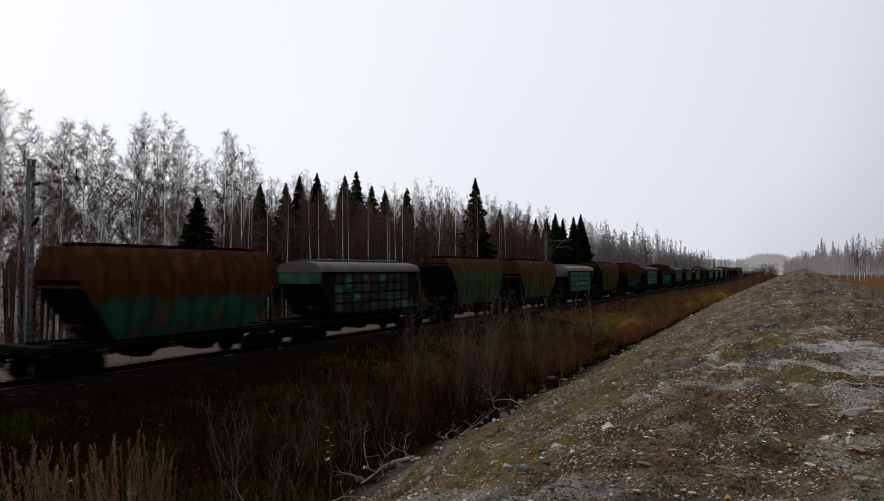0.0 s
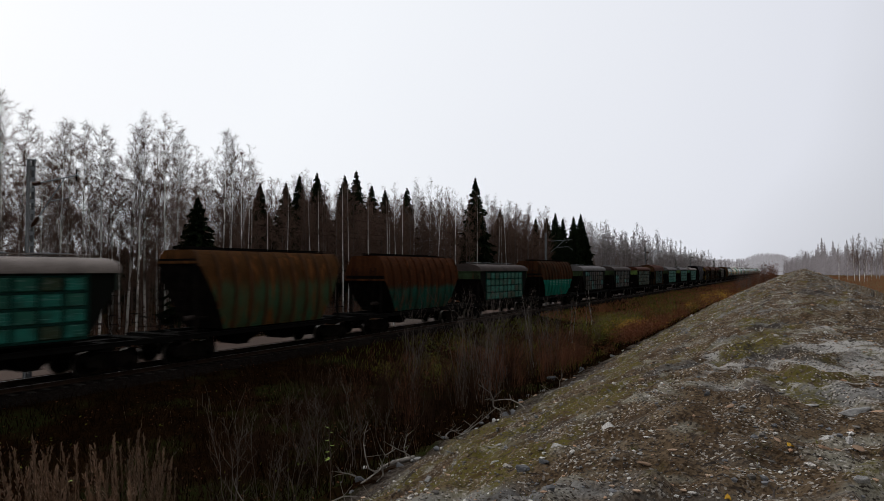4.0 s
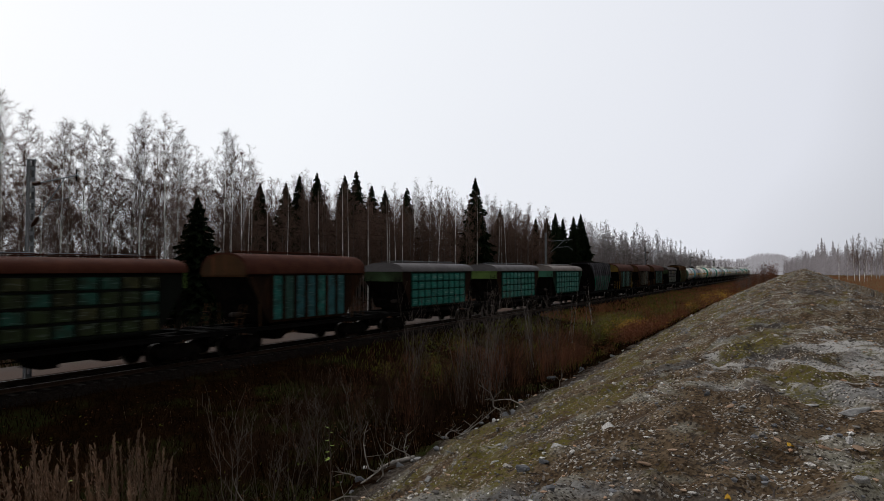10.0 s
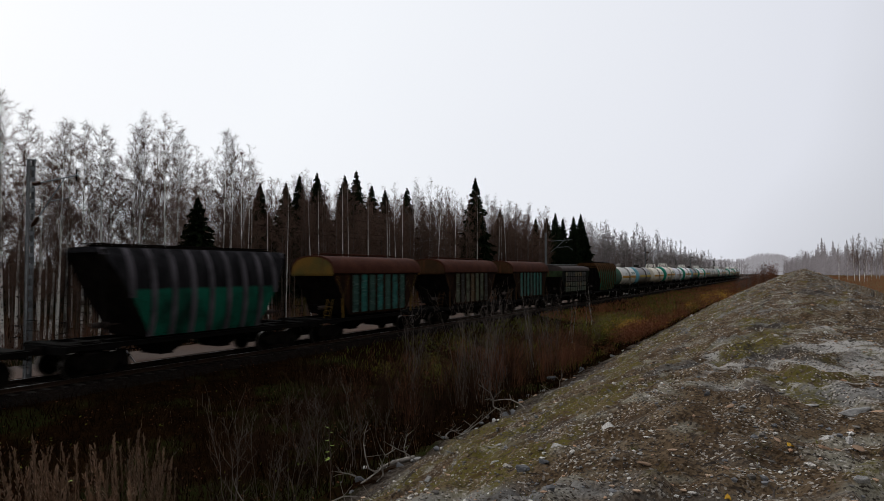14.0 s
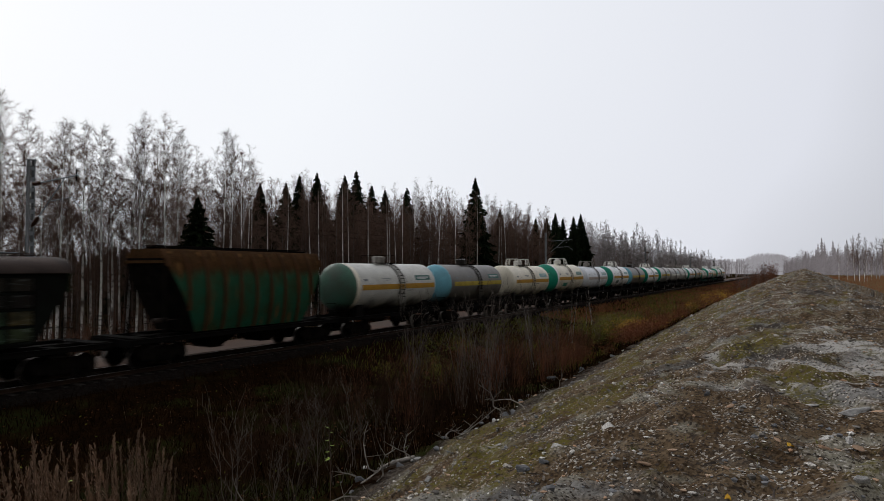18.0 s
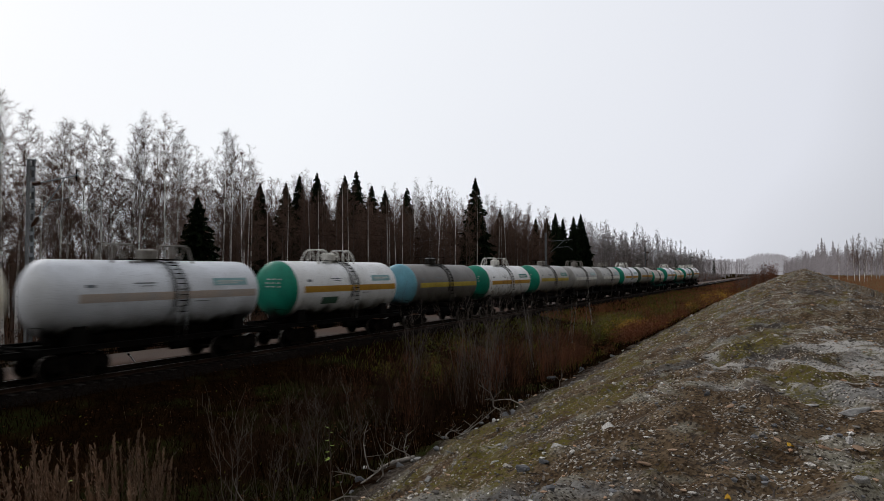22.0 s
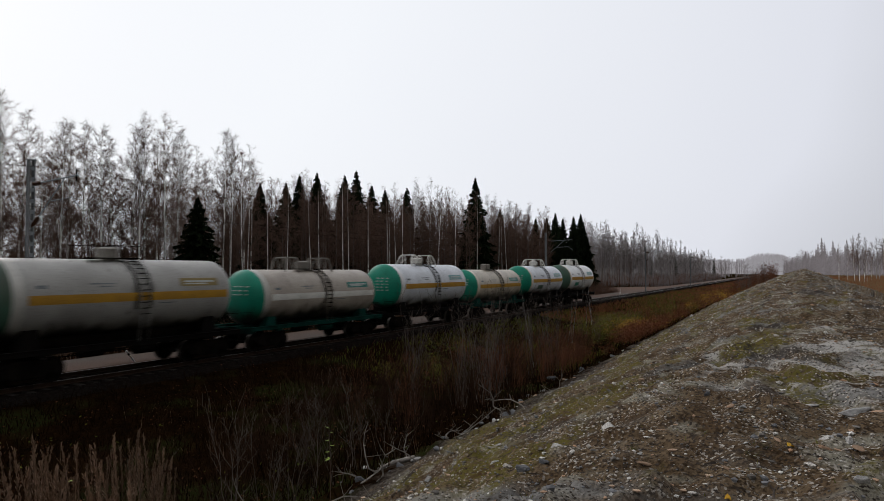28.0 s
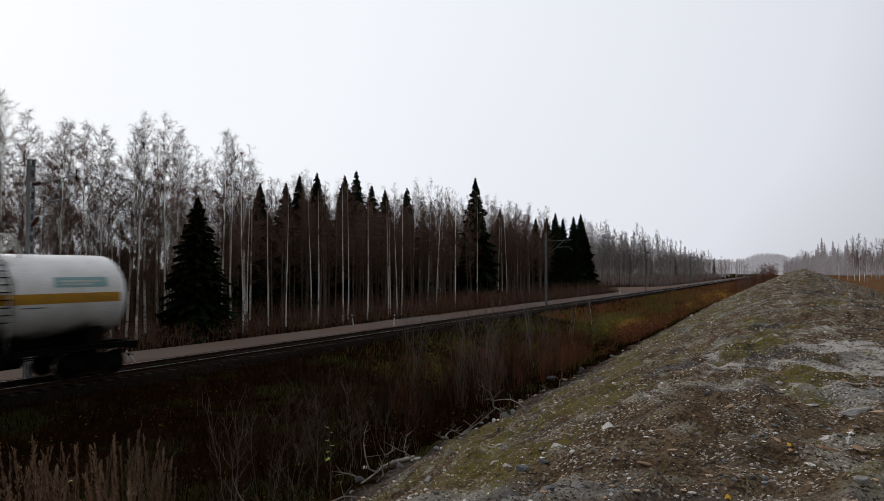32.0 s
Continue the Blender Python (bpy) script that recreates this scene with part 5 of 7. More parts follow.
def build_train():
    """Each wagon with the time at which its trailing end passes the mark, and half its body's length."""
    rows = [
        (1.42, 5.25, hopper_p("dark panels and grey roof", PANEL_MIXED, ROOF_DARK, HOOD_OLIVE)),
        (2.27, 4.9, hopper_r("rusty red-brown with green patches showing", ROUND_RUST, ROUND_RUST)),
        (3.13, 5.25, hopper_p("patchy brown and turquoise panels", PANEL_MIXED, ROOF_MID, HOOD_GREEN, BODY_DARK)),
        (4.03, 4.9, hopper_r("green with rusty streaked pale ribs", ROUND_GREEN, RIB_PALE, z_break=4.5)),
        (4.88, 4.9, hopper_r("orange rust over faded green", ROUND_ORANGE, RIB_PALE)),
        (5.76, 5.25, hopper_p("pale turquoise panels and pale grey roof", PANEL_PALE, ROOF_GREY, HOOD_PALE)),
        (6.60, 4.9, hopper_r("orange rust streaks over green", ROUND_ORANGE, RIB_RUST, z_break=4.5)),
        (7.48, 4.9, hopper_r("rusty brown above dull green", ROUND_RUST, ROUND_RUST)),
        (8.37, 5.25, hopper_p("faded turquoise panels, some brown", PANEL_PALE, ROOF_DARK, HOOD_OLIVE)),
        (9.228, 4.9, hopper_r("rusty upper half and turquoise lower half", ROUND_TEAL, ROUND_TEAL, lettered=True)),
        (10.12, 5.25, hopper_p("patchy dark, brown and turquoise panels", PANEL_MIXED, ROOF_MID, HOOD_OLIVE)),
        (11.03, 5.25, hopper_p("dark panels with a few turquoise ones", PANEL_MIXED, ROOF_DARK, HOOD_OLIVE)),
        (11.95, 5.25, hopper_p("mossy green panels, rusty roof, lime ends", PANEL_MOSS, ROOF_RUST, HOOD_LIME)),
        (12.74, 4.75, hopper_c("rusty roof and tall turquoise panels", PANEL_TALL, ROOF_RUST, HOOD_BROWN)),
        (13.64, 5.25, hopper_p("fresh turquoise panels and olive ends", PANEL_TEAL, ROOF_MID, HOOD_OLIVE, BODY_BROWN)),
        (14.57, 5.25, hopper_p("fresh turquoise panels and lime ends", PANEL_TEAL, ROOF_MID, HOOD_LIME, BODY_BROWN)),
        (15.46, 5.25, hopper_p("bright turquoise panels and green ends", PANEL_TEAL, ROOF_GREY, HOOD_GREEN, BODY_GREEN)),
        (16.333, 4.9, hopper_r("blackened with bright green patches below", ROUND_BLACK, RIB_GREY, z_break=4.9, bottom=6.0, rib_half=0.13)),
        (17.14, 4.75, hopper_c("orange roof end and turquoise panels", PANEL_TALL, ROOF_RUST, HOOD_ORANGE)),
        (17.94, 4.75, hopper_c("dark rusty roof and dim panels", PANEL_BROWN, ROOF_RUST, HOOD_BROWN)),
        (18.735, 4.75, hopper_c("red-brown roof and blue-green panels", PANEL_TALL, ROOF_RUST, HOOD_BROWN)),
        (19.645, 5.25, hopper_p("olive lower panels, dark and ochre upper ones", (PANEL_OLIVE, PANEL_OLIVE, PANEL_SOOT, PANEL_OCHRE), ROOF_DARK, HOOD_OLIVE)),
        (20.50, 4.9, hopper_r("olive green with rusty ribs and top", ROUND_GREEN, RIB_RUST, z_break=4.5)),
        (21.28, 5.0, tank_g("pale grey with a dull green end and yellow stripe", T_PALE, C_DULL, T_PALE, T_CREAM, S_YELLOW, P_DARK, "rails", 1.49, 3.01, top=G_GREY)),
        (22.01, 5.0, tank_g("dark grey with a light blue end and yellow stripe", T_DARK, C_BLUE, T_DARK, None, S_LEMON, P_DARK, "rails", 1.49, 3.01, top=T_DARK)),
        (22.765, 5.0, tank_g("cream with yellow stripe and square guard frames", T_CREAM, T_CREAM, T_CREAM, None, S_YELLOW, P_PALE, "frame", 1.48, 3.00)),
        (23.50, 5.0, tank_g("cream with a green end and spoked guard hoops", T_CREAM, C_GREEN, T_CREAM, T_WHITE, S_YELLOW, P_TEAL, "hoop", 1.58, 3.12, extra=C_GREEN)),
        (24.21, 5.0, tank_g("bluish grey with square guard frames", T_BLUISH, T_BLUISH, T_BLUISH, None, S_FAINT, P_PALE, "frame", 1.48, 3.02, top=G_GREY)),
        (24.96, 5.0, tank_g("white with a green end and spoked guard hoops", T_WHITE, C_GREEN, T_WHITE, T_WHITE, S_YELLOW, P_PALE, "hoop", 1.54, 3.04, extra=C_DULL)),
        (25.70, 5.0, tank_g("dark grey with a light blue end", T_DARK, C_BLUE, T_DARK, None, S_LEMON, None, "rails", 1.49, 3.01, top=T_DARK)),
        (26.43, 5.0, tank_g("white with a green end and yellow stripe", T_WHITE, C_GREEN, T_WHITE, T_WHITE, S_YELLOW, P_TEAL, "hoop", 1.5, 2.98)),
        (27.17, 5.0, tank_g("dusty grey with a green end", T_GREY, C_GREEN, T_GREY, T_PALE, S_LEMON, P_TEAL, "rails", 1.50, 3.05, top=G_GREY)),
        (27.89, 5.0, tank_g("dusty beige-grey with a white stripe", T_GREY, T_GREY, T_GREY, None, S_WHITE, P_PALE, "frame", 1.48, 3.02, top=G_GREY)),
        (28.63, 5.0, tank_g("grey-beige with a white stripe and guard frames", T_GREY, T_GREY, T_GREY, None, S_WHITE, P_PALE, "frame", 1.48, 3.00, top=G_GREY)),
        (29.38, 5.0, tank_g("bluish white with a green end and hoops", T_BLUISH, C_GREEN, T_BLUISH, T_WHITE, S_YELLOW, P_PALE, "hoop", 1.5, 2.98)),
        (30.10, 5.0, tank_g("grey with a dull green end and orange stripe", T_GREY, C_DULL, T_GREY, T_PALE, S_YELLOW, P_OCHRE, "rails", 1.49, 3.03, top=G_GREY)),
        (30.82, 5.0, tank_g("dusty brown with a green end and white stripe", T_BROWN, C_GREEN, T_BROWN, T_PALE, S_WHITE, P_TEAL, "frame", 1.40, 2.70, FRAME_GREEN, G_GREY)),
        (31.58, 5.0, tank_g("bluish white with a green end, white lettering on it", T_BLUISH, C_GREEN, T_BLUISH, T_WHITE, S_YELLOW, P_PALE, "hoop", 1.5, 2.98)),
        (32.30, 5.0, tank_g("beige with a green end and yellow stripe", T_BEIGE, C_GREEN, T_BEIGE, T_CREAM, S_YELLOW, P_TEAL, "rails", 1.40, 2.70, FRAME_GREEN, G_GREY)),
        (33.03, 5.0, tank_g("white with a green end, cream band and hoops", T_BLUISH, C_GREEN, T_WHITE, T_CREAM, S_YELLOW, P_PALE, "hoop", 1.5, 2.98, extra=C_DULL)),
        (33.77, 5.0, tank_g("last of the train, white with a dark green end", T_WHITE, C_DULL, T_WHITE, T_CREAM, S_YELLOW, P_PALE, "hoop", 1.58, 3.08, extra=C_GREEN)),
    ]
    for t_end, half, ob in rows:
        x0 = SPEED * t_end - (12.85 if half == 5.0 else 13.1) - half
        ob.matrix_basis = pose(x0, TRACK_Y, 0)
        WAGONS.append((ob, x0))


build_train()


# ---- woodland behind the railway ----
def birch_meshes(rng, h, limbs, twigs, fine, crown_from=0.34, spread=1.0, sides=6, girth=0.9, thin=0.0054):
    """Trunk and bare crown of a slender tree of height h: limbs, side twigs and fine spray."""
    lean = (rng.uniform(-0.03, 0.03), rng.uniform(-0.03, 0.03))
    bend = [rng.uniform(-0.16, 0.16) for _ in range(4)]

    def axis(u):
        return Vector((lean[0] * h * u + bend[0] * math.sin(3 * u + bend[2] * 20), lean[1] * h * u + bend[1] * math.sin(4 * u + bend[3] * 20), h * u))

    base = (0.0075 * h + 0.02) * girth
    trunk = Shape()
    n = 10
    us = [-0.03] + [i / n * 0.97 for i in range(n + 1)]
    trunk.tube([axis(u) for u in us], [base * 1.35] + [base * max(0.06, (1 - i / n * 0.97) ** 0.95) for i in range(n + 1)], sides)
    crown = Shape()
    gust, rand = rng.gauss, rng.uniform

    def spray(a, d, ln):
        """A fine twig that ends in a point."""
        side = d.cross(Vector((gust(0, 1), gust(0, 1), gust(0, 1)))).normalized() * thin
        crown.tri(a + side, a - side, a + d * ln)

    for k in range(limbs):
        v = (k + rng.random()) / limbs
        u = crown_from + (1 - crown_from) * v * 0.98
        a = rand(0, 2 * math.pi)
        full = (0.25 + 0.75 * v / 0.28) if v < 0.28 else ((1 - v) / 0.72) ** 0.8
        length = spread * h * (0.02 + 0.125 * full) * rand(0.6, 1.3)
        p0 = axis(u)
        out = Vector((math.cos(a), math.sin(a), 0))
        e0 = radians(rand(28, 58) + 16 * v)
        e1 = e0 * rand(0.4, 1.15)
        p1 = p0 + (out * math.cos(e0) + Vector((0, 0, math.sin(e0)))) * length * 0.5
        p2 = p1 + (out * math.cos(e1) + Vector((gust(0, 0.15), gust(0, 0.15), math.sin(e1)))) * length * 0.5
        way = (p2 - p0).normalized()
        r = 0.005 + 0.016 * (1 - u) * (0.5 + full * 0.5)
        crown.twig(p0, p1, r, r * 0.6)
        crown.twig(p1, p2, r * 0.6, 0.004)
        many = max(2, round(twigs * (0.2 + 0.8 * full)))
        for _ in range(many):
            f = rand(0.15, 1.0)
            q = p0.lerp(p1, f * 2) if f < 0.5 else p1.lerp(p2, f * 2 - 1)
            d = (way * 0.75 + Vector((gust(0, 0.55), gust(0, 0.55), gust(0.22, 0.45)))).normalized()
            ln = length * rand(0.18, 0.42) * (1.15 - 0.5 * f) + 0.12
            crown.twig(q, q + d * ln, 0.0065, 0.003)
            for _ in range(fine):
                w = (d * 0.5 + Vector((gust(0, 0.7), gust(0, 0.7), gust(0.0, 0.6)))).normalized()
                spray(q + d * ln * rand(0.1, 1.0), w, rand(0.12, 0.45))
    top = axis(0.97)
    for _ in range(14):
        spray(top - Vector((0, 0, rand(0, 0.9))), Vector((gust(0, 0.3), gust(0, 0.3), 1)).normalized(), rand(0.2, 0.6))
    return trunk, crown


def spruce_meshes(rng, h, whorls, per, bits, slim=0.215):
    trunk = Shape().tube([(0, 0, -0.3), (0, 0, h * 0.5), (0, 0, h * 0.98)], [0.012 * h + 0.03, 0.008 * h, 0.01], 6)
    crown = Shape()
    for k in range(whorls):
        u = (k + 0.4) / whorls
        length = (slim * h * (1 - u) ** 0.88 + 0.10) * rng.uniform(0.8, 1.16)
        for j in range(per):
            a = 2 * math.pi * (j + rng.random()) / per
            out = Vector((math.cos(a), math.sin(a), 0))
            side = Vector((-out.y, out.x, 0))
            ln = length * rng.uniform(0.75, 1.12)
            z = h * (0.03 + 0.96 * min(1.0, u + rng.uniform(-0.9, 0.9) / whorls))
            droop = rng.uniform(0.15, 0.45) * (1 - u * 0.6) - 0.55 * max(0.0, u - 0.75)
            for b in range(bits):
                f0, f1 = b / bits, (b + 1.35) / bits
                wide = ln * 0.42 * (1 - f0 * 0.75) * rng.uniform(0.7, 1.3)
                mid = out * ln * f0 + Vector((0, 0, z - droop * ln * f0 ** 1.3))
                tip = out * ln * f1 + Vector((0, 0, z - droop * ln * f1 ** 1.3 - rng.uniform(0, 0.14)))
                sag = Vector((0, 0, -rng.uniform(0.10, 0.45) * (1 - u * 0.5)))
                crown.tri(mid, tip + side * wide * rng.uniform(0.2, 0.8), tip - side * wide * 0.25 + sag)
                crown.tri(mid, tip - side * wide * rng.uniform(0.2, 0.8), mid + out * ln * 0.15 + side * wide * 0.2 + sag * 2)
    crown.tri((0.05, 0, h * 0.96), (-0.05, 0.02, h * 0.96), (0, 0, h * 1.01))
    return trunk, crown


def tree_thing(name, label, trunk_me, crown_me, group):
    ob = thing(name, label, "tree", group)
    part("trunk", trunk_me, ob)
    part("crown", crown_me, ob)
    return ob


def copied(ob, m):
    """copy_thing, with the size taken from m."""
    s = m.to_scale()
    c = copy_thing(ob, m)
    c.matrix_basis = Matrix.LocRotScale(m.translation, m.to_quaternion(), s)
    return c


class Kind:
    """A kind of tree or bush in a few builds; planted one at a time."""

    def __init__(self, builds):
        self.builds, self.used = builds, [False] * len(builds)

    def plant(self, x, y, size, rng, turn=None, z=None, tilt=0.0):
        i = rng.randrange(len(self.builds))
        m = Matrix.LocRotScale((x, y, (ground_z(x, y) if z is None else z) - 0.05), Euler((rng.gauss(0, tilt) if tilt else 0, rng.gauss(0, tilt) if tilt else 0, rng.uniform(0, 6.28) if turn is None else turn)), (size, size, size))
        if self.used[i]:
            return copied(self.builds[i], m)
        self.used[i] = True
        self.builds[i].matrix_basis = m
        return self.builds[i]

    def drop_unused(self):
        for ob, u in zip(self.builds, self.used):
            if not u:
                for o in list(ob.children_recursive) + [ob]:
                    bpy.data.objects.remove(o)


def build_forest():
    rng = random.Random(11)

    def birches(count, limbs, twigs, fine, bark, twig, name, label, **more):
        out = []
        for _ in range(count):
            t, c = birch_meshes(rng, 14.0, limbs, twigs, fine, **more)
            out.append(tree_thing(name, label, t.mesh("trunk", bark, 60), c.mesh("crown", twig), "trees of the wood"))
        return Kind(out)

    near = birches(7, 92, 12, 9, BIRCH_BARK, TWIG_BROWN, "birch_tree", "tall bare birch with white bark and fine brown twigs", crown_from=0.2, spread=1.12, girth=0.8)
    slim = birches(4, 34, 9, 6, BIRCH_BARK, TWIG_BROWN, "birch_tree", "slim white-stemmed birch at the edge of the wood", crown_from=0.4, spread=0.85, girth=0.66)
    brown = birches(5, 66, 12, 8, DARK_BARK, TWIG_BROWN, "alder_tree", "slender bare tree with dark bark and dense brown twigs", crown_from=0.22)
    far = birches(4, 46, 9, 6, BIRCH_BARK, TWIG_HAZE_GREY, "birch_tree", "bare birch with pale bark, standing deeper in the wood", girth=0.7)
    poles = birches(4, 46, 10, 7, DARK_BARK, TWIG_BROWN, "aspen_tree", "thin dark leafless aspen in the crowded wood", crown_from=0.4, girth=0.7)
    young = birches(4, 56, 11, 7, DARK_BARK, TWIG_BROWN, "willow_tree", "bushy young leafless willow at the edge of the wood", crown_from=0.1, spread=0.95)
    firs = []
    for _ in range(4):
        t, c = spruce_meshes(rng, 14.0, 64, 10, 4)
        firs.append(tree_thing("spruce_tree", "dark green spruce with drooping boughs", t.mesh("trunk", DARK_BARK), c.mesh("crown", NEEDLES), "trees of the wood"))
    fir = Kind(firs)
    t, c = spruce_meshes(rng, 14.0, 52, 12, 5, 0.30)
    broad = Kind([tree_thing("spruce_tree", "broad dark green spruce at the edge of the wood", t.mesh("trunk", DARK_BARK), c.mesh("crown", NEEDLES), "trees of the wood")])
    dim = birches(4, 46, 10, 6, DULL_BARK, TWIG_HAZE_GREY, "birch_tree", "leafless birch far down the line, coloured pale for haze", crown_from=0.25, thin=0.014)

    # the trees that stand out, one by one
    for kind, rows in ((near, FRONT_BIRCHES), (slim, FRONT_STEMS), (fir, FRONT_SPRUCES), (broad, BROAD_SPRUCES)):
        for x, y, h in rows:
            kind.plant(x, y, h / 14, rng)
    # the rest of the wood, thicker towards the back
    taken = [(x, y) for x, y, h in FRONT_BIRCHES + FRONT_STEMS + FRONT_SPRUCES]

    def free(x, y, d):
        for a, b in taken:
            if (x - a) ** 2 + (y - b) ** 2 < d * d:
                return False
        taken.append((x, y))
        return True

    def sow(kind, count, x0, x1, y0, y1, h0, h1, gap, power=1.0, ahead=0.0):
        done = 0
        for _ in range(count * 6):
            x, y = rng.uniform(x0, x1), y0 + (y1 - y0) * rng.random() ** power
            if y < lay_by(x) + 1.2 or x < ahead * y or (114 < x < 147 and y < 48) or (79 < x < 89 and y < 42) or not free(x, y, gap):
                continue
            kind.plant(x, y, rng.uniform(h0, h1) / 14, rng)
            done += 1
            if done >= count:
                break

    sow(brown, 30, 13, 32, 41, 54, 5.0, 8.5, 1.1)
    sow(near, 4, 17, 36, 40, 48, 11.5, 14.0, 1.2)
    sow(near, 22, 13, 30, 41, 54, 11.0, 14.5, 1.0)
    sow(brown, 40, 33, 50, 38, 54, 9.2, 12.0, 0.9)
    sow(brown, 110, 46, 74, 38, 56, 11.0, 14.0, 0.9)
    sow(brown, 60, 70, 98, 38, 56, 12.6, 15.6, 0.9)
    sow(far, 12, 0, 34, 44, 60, 9.5, 13.0, 2.2)
    sow(far, 22, 40, 72, 46, 60, 15.5, 18.0, 1.5)
    sow(far, 14, 72, 98, 44, 58, 15.0, 18.5, 1.5)
    sow(poles, 90, 40, 125, 36.5, 60, 10.0, 13.0, 1.0)
    sow(brown, 60, 84, 135, 38, 52, 13.0, 16.0, 1.2)
    sow(far, 34, 92, 135, 44, 58, 16.0, 19.5, 1.5)
    sow(dim, 60, 170, 262, 40, 58, 14.0, 18.5, 1.4)
    sow(dim, 50, 255, 330, 34, 54, 10.0, 14.5, 1.4)
    sow(brown, 40, 150, 250, 44, 58, 7.0, 12.0, 1.4)
    sow(dim, 70, 150, 262, 46, 62, 13.0, 17.5, 1.2)
    sow(fir, 56, 40, 160, 50, 72, 9.5, 12.5, 2.0, ahead=0.9)
    sow(fir, 30, 12, 62, 52, 76, 3.8, 5.8, 1.7)
    sow(fir, 26, 24, 56, 60, 84, 4.5, 7.5, 1.2)
    sow(young, 40, 16, 44, 48, 66, 4.0, 6.5, 1.0)
    sow(young, 74, 12, 34, 39, 54, 3.5, 7.0, 0.8)
    sow(young, 55, 42, 130, 41, 52, 6.0, 10.5, 0.9)
    # across the field on the other side
    for x, y, h in ((335.7, -20.7, 17), (339.8, -22.4, 16), (326.7, -28.1, 18), (342.4, -30.6, 18), (315.8, -31.6, 17), (363.3, -34.7, 18)):
        dim.plant(x, y, h / 14, rng)
    for x, y, h in ((262, -11.7, 13.4), (262, -14.3, 12.6), (262, -19.8, 13.0)):
        slim.plant(x, y, h / 14, rng)
    for x, y, h in ((266, -16.6, 16.0), (268, -18.2, 17.0), (270, -19.6, 15.5), (300, -24.0, 15.0), (296, -28.0, 16.0)):
        near.plant(x, y, h / 14, rng)
    for k in (near, slim, brown, far, dim, poles, young, fir, broad):
        k.drop_unused()


def lay_by(x):
    return TRACK_Y + 7.3 + 10.0 * math.exp(-((x - 156.0) / 17.0) ** 4)


# x, y and height of the trees that stand out
FRONT_BIRCHES = [(17.3, 37, 13.7), (18.6, 37.5, 14.3), (20.6, 40, 14.1), (21.2, 39, 12.7), (21.1, 37, 13.4), (23.1, 39.5, 13.9), (25.0, 41, 14.2), (23.9, 37.5, 13.5), (27.0, 41, 13.8),
                 (27.5, 40, 14.0), (26.5, 37.5, 14.2), (29.7, 41, 15.9), (29.1, 38, 15.4), (31.4, 40, 15.0), (31.5, 42, 14.4), (34.6, 42, 13.1), (33.9, 40, 13.0), (34.8, 39, 15.6),
                 (38.5, 42, 16.1), (38.2, 40, 14.5), (41.7, 43, 14.5)]
FRONT_STEMS = [(33.5, 36.5, 12.1), (34.3, 36.2, 11.7), (35.3, 36.6, 11.5), (38.7, 38, 11.5), (39.8, 37, 11.6), (43.3, 37.5, 11.7), (42.9, 36.4, 11.9), (46.4, 36.3, 13.0), (47.6, 36.8, 12.4),
               (49.7, 36, 12.9), (53.6, 36.2, 12.5), (55.1, 37, 12.4), (57.0, 37.5, 12.9), (56.0, 36.2, 12.5), (66.6, 38, 13.7), (67.6, 36, 14.0), (77.5, 38, 15.5), (89.2, 40, 13.9),
               (92.5, 41, 15.2), (90.6, 39.5, 14.5), (101.4, 42, 15.0), (106.6, 42, 14.5), (114.9, 43, 14.1)]
FRONT_SPRUCES = [(44.7, 45, 12.9), (49.3, 46, 13.5), (51.9, 46.5, 14.6), (55.3, 47, 15.4), (61.6, 48, 16.0), (63.9, 48, 16.8), (68.6, 49, 15.6), (73.1, 50, 15.6), (81.9, 52, 16.9),
                 (84.1, 41.5, 18.2), (103.0, 46, 15.2), (116.9, 50, 14.2), (123.0, 47, 15.0), (122.7, 44.5, 15.1), (130.7, 45.5, 16.7), (134.1, 45, 15.7), (136.9, 43.5, 16.4), (140.7, 43, 17.3),
                 (86.0, 46.0, 12.0), (133.0, 47.5, 12.0), (126.0, 42.5, 12.5), (139.0, 41.8, 14.5), (133.0, 42.6, 13.5), (144.0, 43.8, 12.5), (129.0, 44.0, 14.0)]
BROAD_SPRUCES = [(30.4, 36.5, 9.9), (31.6, 38.0, 6.5)]
build_forest()


